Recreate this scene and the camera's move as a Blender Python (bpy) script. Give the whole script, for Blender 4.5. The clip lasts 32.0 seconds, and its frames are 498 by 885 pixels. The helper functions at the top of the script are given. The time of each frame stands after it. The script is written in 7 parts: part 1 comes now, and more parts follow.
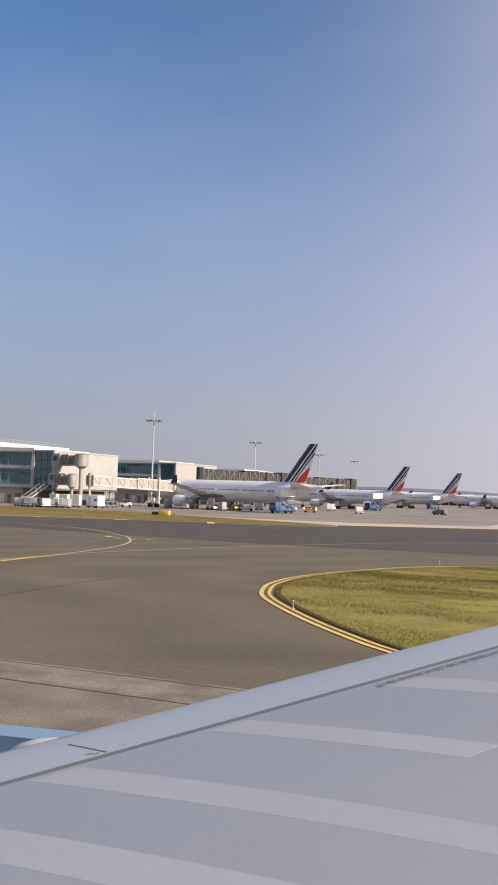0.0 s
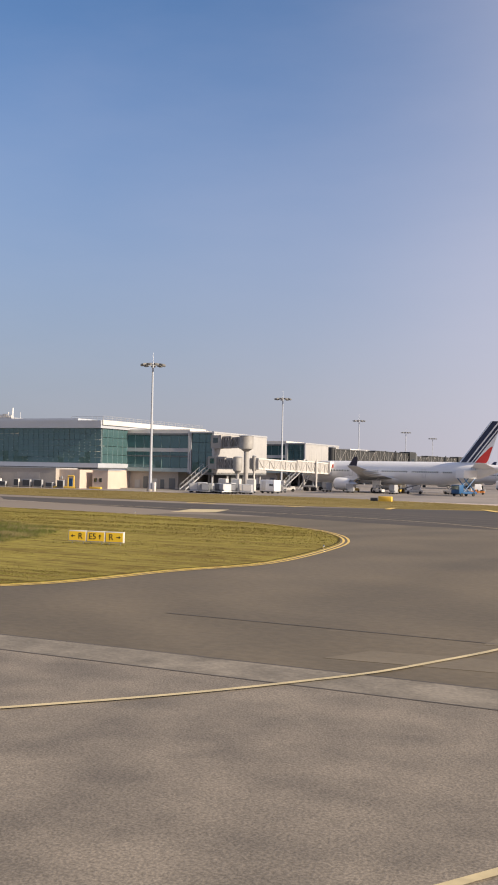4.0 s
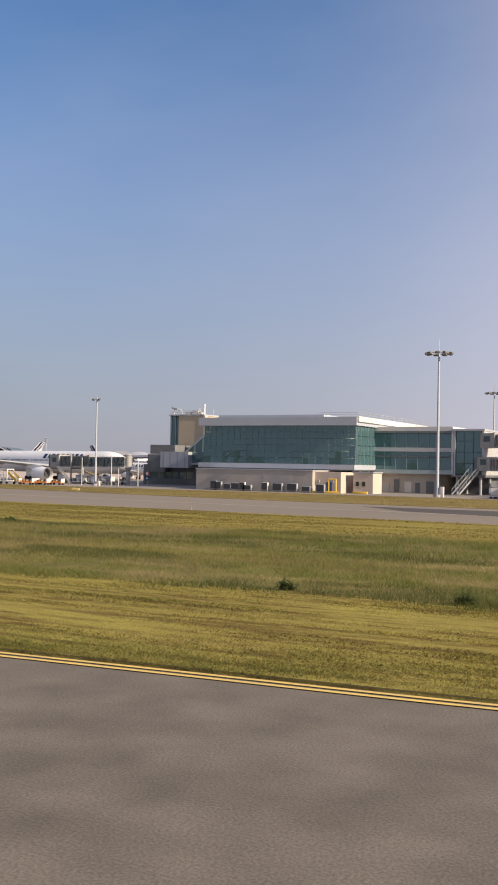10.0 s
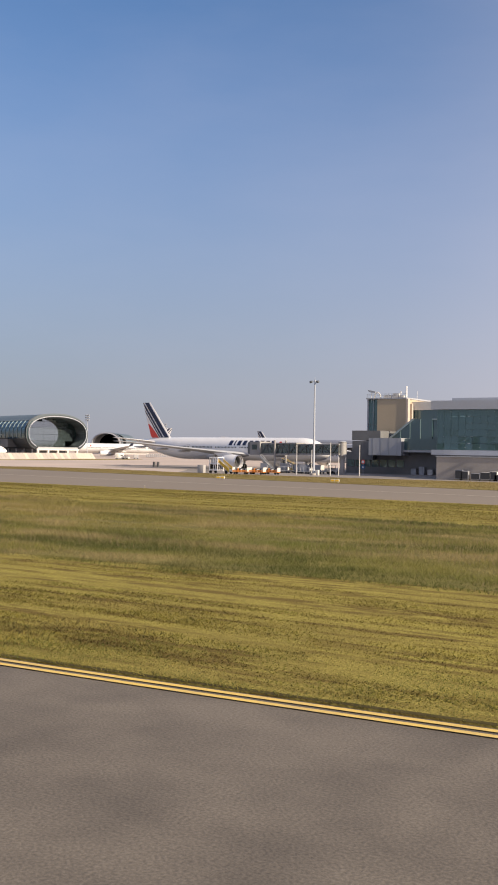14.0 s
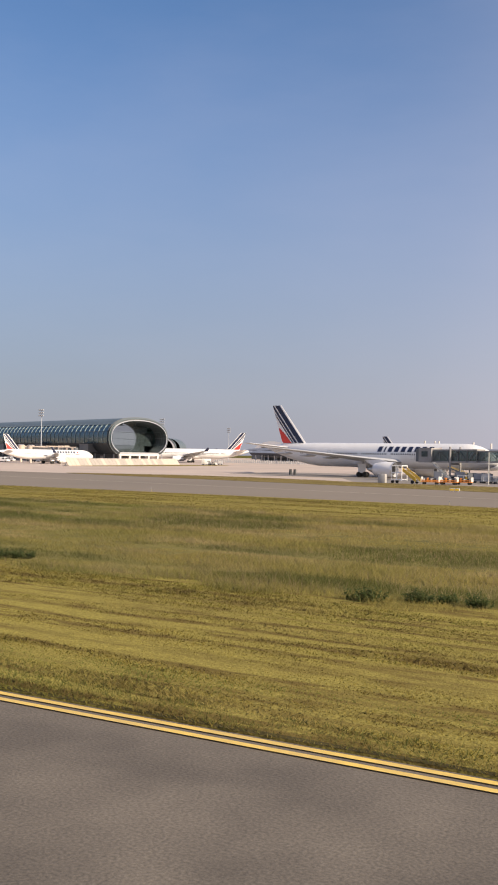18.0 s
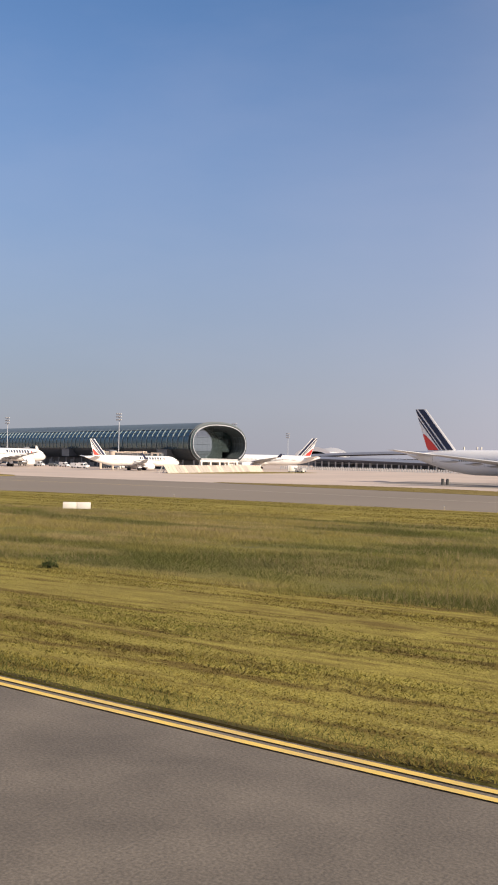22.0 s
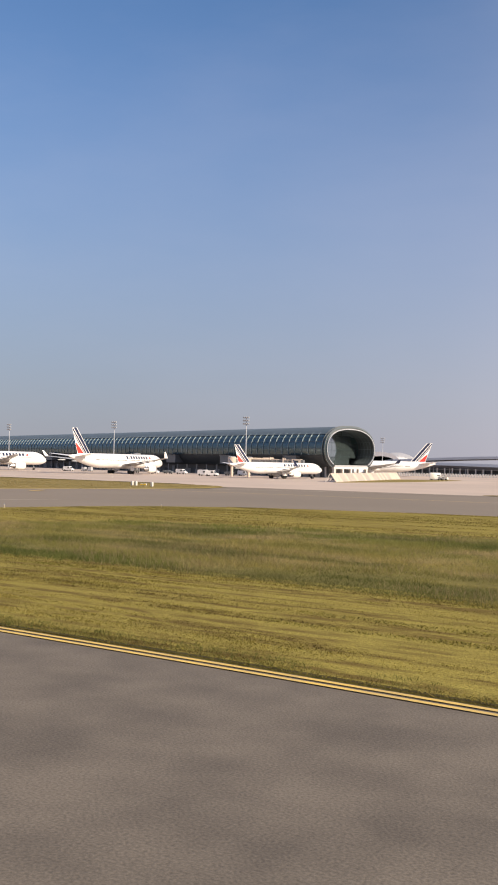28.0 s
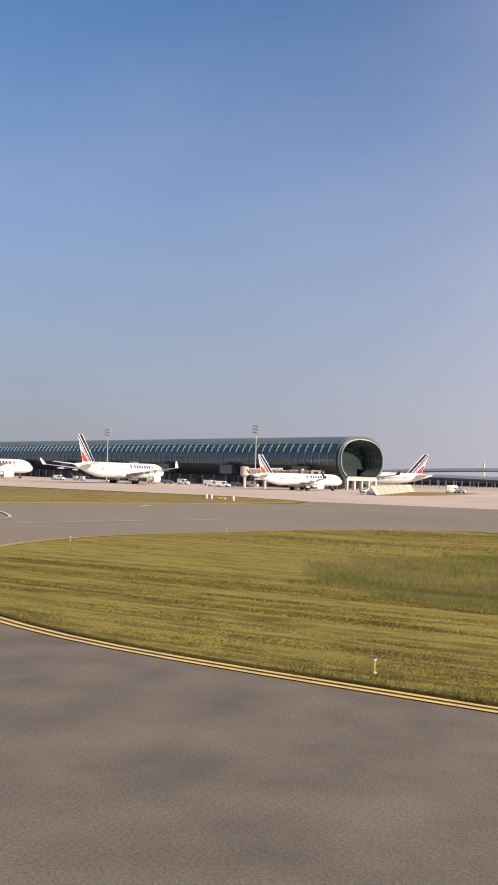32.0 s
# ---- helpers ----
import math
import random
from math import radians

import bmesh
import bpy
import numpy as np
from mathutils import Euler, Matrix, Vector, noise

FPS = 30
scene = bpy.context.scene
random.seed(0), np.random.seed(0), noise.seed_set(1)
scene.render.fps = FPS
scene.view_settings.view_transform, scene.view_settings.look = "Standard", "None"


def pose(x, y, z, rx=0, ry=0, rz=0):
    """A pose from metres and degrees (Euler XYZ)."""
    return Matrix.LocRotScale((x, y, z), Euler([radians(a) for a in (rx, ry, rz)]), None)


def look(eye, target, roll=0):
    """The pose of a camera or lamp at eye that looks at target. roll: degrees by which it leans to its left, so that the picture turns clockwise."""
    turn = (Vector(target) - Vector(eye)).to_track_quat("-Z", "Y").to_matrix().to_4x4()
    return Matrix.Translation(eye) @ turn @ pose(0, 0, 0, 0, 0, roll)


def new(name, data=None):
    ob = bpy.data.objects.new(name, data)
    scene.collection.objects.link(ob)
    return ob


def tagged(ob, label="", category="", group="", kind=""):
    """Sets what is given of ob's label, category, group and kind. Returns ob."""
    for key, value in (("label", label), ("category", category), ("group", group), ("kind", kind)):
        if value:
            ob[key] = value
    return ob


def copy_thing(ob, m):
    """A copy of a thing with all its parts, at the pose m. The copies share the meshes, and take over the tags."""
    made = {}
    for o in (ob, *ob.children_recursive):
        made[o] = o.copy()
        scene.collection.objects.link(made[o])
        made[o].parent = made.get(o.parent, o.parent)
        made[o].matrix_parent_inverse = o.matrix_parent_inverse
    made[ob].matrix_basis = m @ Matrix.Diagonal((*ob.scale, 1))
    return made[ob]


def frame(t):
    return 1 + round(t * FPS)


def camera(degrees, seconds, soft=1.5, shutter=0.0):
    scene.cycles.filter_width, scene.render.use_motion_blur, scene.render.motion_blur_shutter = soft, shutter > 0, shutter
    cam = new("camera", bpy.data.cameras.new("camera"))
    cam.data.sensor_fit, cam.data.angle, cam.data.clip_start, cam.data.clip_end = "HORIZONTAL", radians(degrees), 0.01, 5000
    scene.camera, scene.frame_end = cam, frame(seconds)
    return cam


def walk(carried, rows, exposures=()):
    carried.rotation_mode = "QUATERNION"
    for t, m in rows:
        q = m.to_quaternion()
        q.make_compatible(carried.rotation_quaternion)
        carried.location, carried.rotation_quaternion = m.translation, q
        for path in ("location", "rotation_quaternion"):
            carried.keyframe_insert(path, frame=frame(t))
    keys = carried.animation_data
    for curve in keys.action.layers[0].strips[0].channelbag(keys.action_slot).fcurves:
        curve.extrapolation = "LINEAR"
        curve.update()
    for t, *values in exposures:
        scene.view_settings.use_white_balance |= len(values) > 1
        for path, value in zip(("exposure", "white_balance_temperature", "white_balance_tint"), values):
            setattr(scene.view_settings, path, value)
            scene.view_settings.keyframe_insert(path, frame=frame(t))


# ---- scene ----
cam = camera(28.09, 32.0, soft=1.9)
# seconds, x, y, z, tilt, lean, turn
PATH = [
    (0.0, 0.00, 0.94, 5.21, 92.82, -1.95, 24.94),
    (0.5, -5.42, 0.81, 5.21, 91.98, -1.56, 25.00),
    (1.0, -10.77, 0.69, 5.21, 91.90, -1.45, 25.10),
    (1.5, -16.06, 0.58, 5.21, 91.89, -1.56, 25.16),
    (2.0, -21.29, 0.48, 5.21, 91.85, -1.49, 25.30),
    (2.5, -26.49, 0.39, 5.21, 91.76, -1.41, 25.42),
    (3.0, -31.65, 0.30, 5.21, 91.66, -1.28, 25.55),
    (3.5, -36.77, 0.23, 5.21, 91.60, -1.23, 25.67),
    (5.5, -56.80, 0.02, 5.21, 91.49, -0.98, 26.11),
    (6.0, -61.72, 0.00, 5.21, 91.47, -0.99, 26.23),
    (6.5, -66.61, -0.02, 5.21, 91.49, -1.03, 26.36),
    (7.0, -71.49, -0.02, 5.21, 91.46, -0.92, 26.47),
    (7.5, -76.37, -0.03, 5.21, 91.46, -0.88, 26.61),
    (8.0, -81.25, -0.02, 5.21, 91.33, -0.98, 26.73),
    (8.5, -86.14, -0.01, 5.21, 91.31, -0.95, 26.84),
    (9.0, -91.04, 0.01, 5.21, 91.33, -0.94, 26.98),
    (9.5, -95.94, 0.04, 5.21, 91.36, -0.95, 27.12),
    (10.0, -100.84, 0.08, 5.21, 91.39, -1.07, 27.25),
    (10.5, -105.72, 0.11, 5.21, 91.43, -1.22, 27.34),
    (11.0, -110.59, 0.16, 5.21, 91.48, -1.21, 27.45),
    (11.5, -115.43, 0.21, 5.21, 91.46, -0.97, 27.58),
    (12.0, -120.24, 0.26, 5.21, 91.48, -0.92, 27.68),
    (12.5, -125.02, 0.31, 5.21, 91.47, -0.80, 28.43),
    (13.0, -129.79, 0.37, 5.21, 91.04, -0.74, 29.65),
    (13.5, -134.56, 0.43, 5.21, 90.67, -0.90, 30.69),
    (14.0, -139.35, 0.50, 5.21, 90.46, -0.93, 31.60),
    (14.5, -144.18, 0.56, 5.21, 90.40, -0.86, 32.00),
    (16.5, -164.02, 0.81, 5.21, 90.49, -0.87, 32.40),
    (17.0, -169.11, 0.87, 5.21, 90.49, -0.87, 32.44),
    (17.5, -174.22, 0.92, 5.21, 90.64, -1.00, 32.57),
    (18.0, -179.35, 0.96, 5.21, 90.70, -1.04, 32.64),
    (18.5, -184.48, 0.99, 5.21, 90.71, -1.13, 32.69),
    (19.0, -189.59, 1.02, 5.21, 90.73, -1.12, 32.76),
    (19.5, -194.68, 1.03, 5.21, 90.75, -1.08, 32.82),
    (20.0, -199.73, 1.02, 5.21, 90.77, -1.12, 32.90),
    (20.5, -204.77, 1.00, 5.21, 90.78, -1.04, 32.95),
    (21.0, -209.78, 0.95, 5.21, 90.82, -1.04, 32.97),
    (21.5, -214.77, 0.89, 5.21, 90.83, -1.10, 33.02),
    (22.0, -219.75, 0.81, 5.21, 90.98, -1.23, 33.21),
    (22.5, -224.70, 0.70, 5.21, 91.05, -1.28, 33.35),
    (23.0, -229.62, 0.59, 5.21, 91.08, -1.33, 33.42),
    (23.5, -234.50, 0.45, 5.21, 91.09, -1.27, 33.51),
    (24.0, -239.33, 0.31, 5.21, 91.11, -1.25, 33.59),
    (24.5, -244.12, 0.16, 5.21, 91.12, -1.34, 33.68),
    (25.0, -248.87, -0.00, 5.21, 91.14, -1.43, 33.76),
    (25.5, -253.57, -0.17, 5.21, 91.17, -1.43, 33.87),
    (27.5, -271.88, -0.91, 5.21, 91.22, -1.14, 34.20),
    (28.0, -276.35, -1.10, 5.21, 91.21, -1.15, 34.28),
    (28.5, -280.79, -1.30, 5.21, 91.22, -1.11, 34.37),
    (29.0, -285.20, -1.48, 5.21, 91.35, -1.23, 34.63),
    (29.5, -289.59, -1.66, 5.21, 91.36, -1.14, 34.76),
    (30.0, -293.95, -1.83, 5.21, 91.37, -1.18, 34.84),
    (30.5, -298.28, -1.98, 5.21, 91.48, -1.18, 34.91),
    (31.0, -302.59, -2.12, 5.21, 91.89, -1.63, 33.91),
    (31.5, -306.88, -2.25, 5.21, 91.87, -1.78, 32.52),
    (32.0, -311.15, -2.36, 5.21, 91.80, -1.66, 30.51),
]
walk(cam, [(r[0], pose(*r[1:])) for r in PATH], [(0.0, 0.75, 6500, 10), (32.0, 0.75, 6500, 10)])

# ---- world, sun, exposure ----
SUN_AZ, SUN_EL = radians(-4.0), radians(27.0)      # direction towards the sun, from +x anticlockwise
world = bpy.data.worlds.new("world")
scene.world = world
world.use_nodes = True
wn = world.node_tree
sky = wn.nodes.new("ShaderNodeTexSky")
sky.sky_type = "NISHITA"
sky.sun_disc = False
sky.sun_elevation = SUN_EL
sky.sun_rotation = radians(90.0) - SUN_AZ
sky.air_density, sky.dust_density, sky.ozone_density = 1.0, 0.3, 6.0
# morning haze: the sky pales towards the horizon, a little more on the sun's side
way, axes, fall, haze = wn.nodes.new("ShaderNodeTexCoord"), wn.nodes.new("ShaderNodeSeparateXYZ"), wn.nodes.new("ShaderNodeMapRange"), wn.nodes.new("ShaderNodeMix")
side, tone = wn.nodes.new("ShaderNodeMapRange"), wn.nodes.new("ShaderNodeMix")
wn.links.new(way.outputs["Generated"], axes.inputs[0])
wn.links.new(axes.outputs["Z"], fall.inputs[0])
fall.interpolation_type = "SMOOTHSTEP"
fall.inputs[1].default_value, fall.inputs[2].default_value, fall.inputs[3].default_value, fall.inputs[4].default_value = -0.05, 0.47, 0.95, 0.0
wn.links.new(axes.outputs["X"], side.inputs[0])
side.interpolation_type = "SMOOTHSTEP"
side.inputs[1].default_value, side.inputs[2].default_value = -0.72, 0.12
tone.data_type = haze.data_type = "RGBA"
tone.inputs[6].default_value, tone.inputs[7].default_value = (2.38, 2.38, 2.84, 1), (4.5, 4.1, 4.7, 1)
wn.links.new(side.outputs[0], tone.inputs[0])
wn.links.new(fall.outputs[0], haze.inputs[0])
wn.links.new(sky.outputs[0], haze.inputs[6])
wn.links.new(tone.outputs[2], haze.inputs[7])
# thin high veil: drawn-out wisps, plus window glare painted on the sun's side
veil_map, veil_tex, veil_cut = wn.nodes.new("ShaderNodeMapping"), wn.nodes.new("ShaderNodeTexNoise"), wn.nodes.new("ShaderNodeMapRange")
sun_glare, veil_f, veil_amt, veil = wn.nodes.new("ShaderNodeMapRange"), wn.nodes.new("ShaderNodeMath"), wn.nodes.new("ShaderNodeMath"), wn.nodes.new("ShaderNodeMix")
veil_map.inputs["Rotation"].default_value, veil_map.inputs["Scale"].default_value = (0.0, radians(35), radians(20)), (1.0, 2.2, 4.5)
veil_tex.inputs["Scale"].default_value, veil_tex.inputs["Detail"].default_value, veil_tex.inputs["Roughness"].default_value = 1.7, 6.0, 0.55
wn.links.new(way.outputs["Generated"], veil_map.inputs[0])
wn.links.new(veil_map.outputs[0], veil_tex.inputs["Vector"])
veil_cut.inputs[1].default_value, veil_cut.inputs[2].default_value, veil_cut.inputs[4].default_value = 0.42, 0.72, 0.09
wn.links.new(veil_tex.outputs[0], veil_cut.inputs[0])
sun_glare.interpolation_type = "SMOOTHSTEP"
sun_glare.inputs[1].default_value, sun_glare.inputs[2].default_value, sun_glare.inputs[3].default_value, sun_glare.inputs[4].default_value = -0.42, 0.05, 0.0, 0.66
wn.links.new(axes.outputs["X"], sun_glare.inputs[0])
veil_f.operation = "ADD"
wn.links.new(veil_cut.outputs[0], veil_f.inputs[0])
wn.links.new(sun_glare.outputs[0], veil_f.inputs[1])
veil_amt.operation, veil_amt.use_clamp = "MULTIPLY", True
veil_amt.inputs[1].default_value = 1.0
wn.links.new(veil_f.outputs[0], veil_amt.inputs[0])
veil.data_type = "RGBA"
veil.inputs[7].default_value = (4.8, 4.6, 5.4, 1)
wn.links.new(veil_amt.outputs[0], veil.inputs[0])
wn.links.new(haze.outputs[2], veil.inputs[6])
wn.links.new(veil.outputs[2], wn.nodes["Background"].inputs[0])
wn.nodes["Background"].inputs[1].default_value = 0.08
sun_lamp = new("sun", bpy.data.lights.new("sun", "SUN"))
sun_lamp.data.energy, sun_lamp.data.angle, sun_lamp.data.color = 4.4, radians(0.6), (1.0, 0.84, 0.64)
sun_dir = Vector((math.cos(SUN_EL) * math.cos(SUN_AZ), math.cos(SUN_EL) * math.sin(SUN_AZ), math.sin(SUN_EL)))
sun_lamp.matrix_world = look(sun_dir * 300, (0, 0, 0))


# ---- materials ----
def material(name, colour, rough=0.6, metal=0.0, vary=0.15, scale=0.5, fine=8.0, bump=0.0, second=None, piece=0.0, coat=0.0):
    """A surface with mottling at two scales, and bump. second: the colour of its stains; piece: how far pieces differ."""
    m = bpy.data.materials.new(name)
    m.use_nodes = True
    n, l = m.node_tree.nodes, m.node_tree.links
    b = n["Principled BSDF"]
    co = n.new("ShaderNodeTexCoord")
    big, small = n.new("ShaderNodeTexNoise"), n.new("ShaderNodeTexNoise")
    big.inputs["Scale"].default_value, small.inputs["Scale"].default_value = scale, fine
    big.inputs["Detail"].default_value, small.inputs["Detail"].default_value = 4, 3
    l.new(co.outputs["Object"], big.inputs["Vector"])
    l.new(co.outputs["Object"], small.inputs["Vector"])
    mix = n.new("ShaderNodeMix")
    mix.data_type = "RGBA"
    ramp = n.new("ShaderNodeMapRange")
    ramp.inputs[1].default_value, ramp.inputs[2].default_value = 0.35, 0.68
    l.new(big.outputs[0], ramp.inputs[0])
    l.new(ramp.outputs[0], mix.inputs[0])
    dark = second or tuple(c * (1 - vary) for c in colour)
    mix.inputs[6].default_value, mix.inputs[7].default_value = (*colour, 1), (*dark, 1)
    hsv = n.new("ShaderNodeHueSaturation")
    l.new(mix.outputs[2], hsv.inputs["Color"])
    val = n.new("ShaderNodeMapRange")
    val.inputs[3].default_value, val.inputs[4].default_value = 1 - vary * 0.9, 1 + vary * 0.9
    l.new(small.outputs[0], val.inputs[0])
    last = val.outputs[0]
    if piece:
        info = n.new("ShaderNodeObjectInfo")
        pr = n.new("ShaderNodeMapRange")
        pr.inputs[3].default_value, pr.inputs[4].default_value = 1 - piece, 1 + piece
        l.new(info.outputs["Random"], pr.inputs[0])
        mul = n.new("ShaderNodeMath")
        mul.operation = "MULTIPLY"
        l.new(last, mul.inputs[0])
        l.new(pr.outputs[0], mul.inputs[1])
        last = mul.outputs[0]
    l.new(last, hsv.inputs["Value"])
    l.new(hsv.outputs[0], b.inputs["Base Color"])
    b.inputs["Roughness"].default_value, b.inputs["Metallic"].default_value = rough, metal
    if coat:
        b.inputs["Coat Weight"].default_value, b.inputs["Coat Roughness"].default_value = coat, 0.1
    if bump:
        bp = n.new("ShaderNodeBump")
        bp.inputs["Strength"].default_value, bp.inputs["Distance"].default_value = bump, 0.05
        l.new(small.outputs[0], bp.inputs["Height"])
        l.new(bp.outputs[0], b.inputs["Normal"])
    return m


def glass(name, tint, gloss=0.06, clear=0.5, ior=1.9, sheen=(0.75, 0.92, 0.92)):
    """A tinted pane: part of the light goes through, part is mirrored, more so at a grazing angle."""
    m = bpy.data.materials.new(name)
    m.use_nodes = True
    n, l = m.node_tree.nodes, m.node_tree.links
    n.remove(n["Principled BSDF"])
    diff, tr = n.new("ShaderNodeBsdfDiffuse"), n.new("ShaderNodeBsdfTransparent")
    diff.inputs[0].default_value, tr.inputs[0].default_value = (*[c * 0.5 for c in tint], 1), (*tint, 1)
    m1, m2 = n.new("ShaderNodeMixShader"), n.new("ShaderNodeMixShader")
    m1.inputs[0].default_value = clear
    gl = n.new("ShaderNodeBsdfGlossy")
    gl.inputs["Roughness"].default_value = gloss
    gl.inputs["Color"].default_value = (*sheen, 1)
    noise_tex, bp = n.new("ShaderNodeTexNoise"), n.new("ShaderNodeBump")
    noise_tex.inputs["Scale"].default_value = 0.5
    bp.inputs["Strength"].default_value, bp.inputs["Distance"].default_value = 0.3, 0.05
    l.new(noise_tex.outputs[0], bp.inputs["Height"])
    l.new(bp.outputs[0], gl.inputs["Normal"])
    fr = n.new("ShaderNodeFresnel")
    fr.inputs[0].default_value = ior
    l.new(diff.outputs[0], m1.inputs[1])
    l.new(tr.outputs[0], m1.inputs[2])
    l.new(fr.outputs[0], m2.inputs[0])
    l.new(m1.outputs[0], m2.inputs[1])
    l.new(gl.outputs[0], m2.inputs[2])
    l.new(m2.outputs[0], n["Material Output"].inputs[0])
    return m


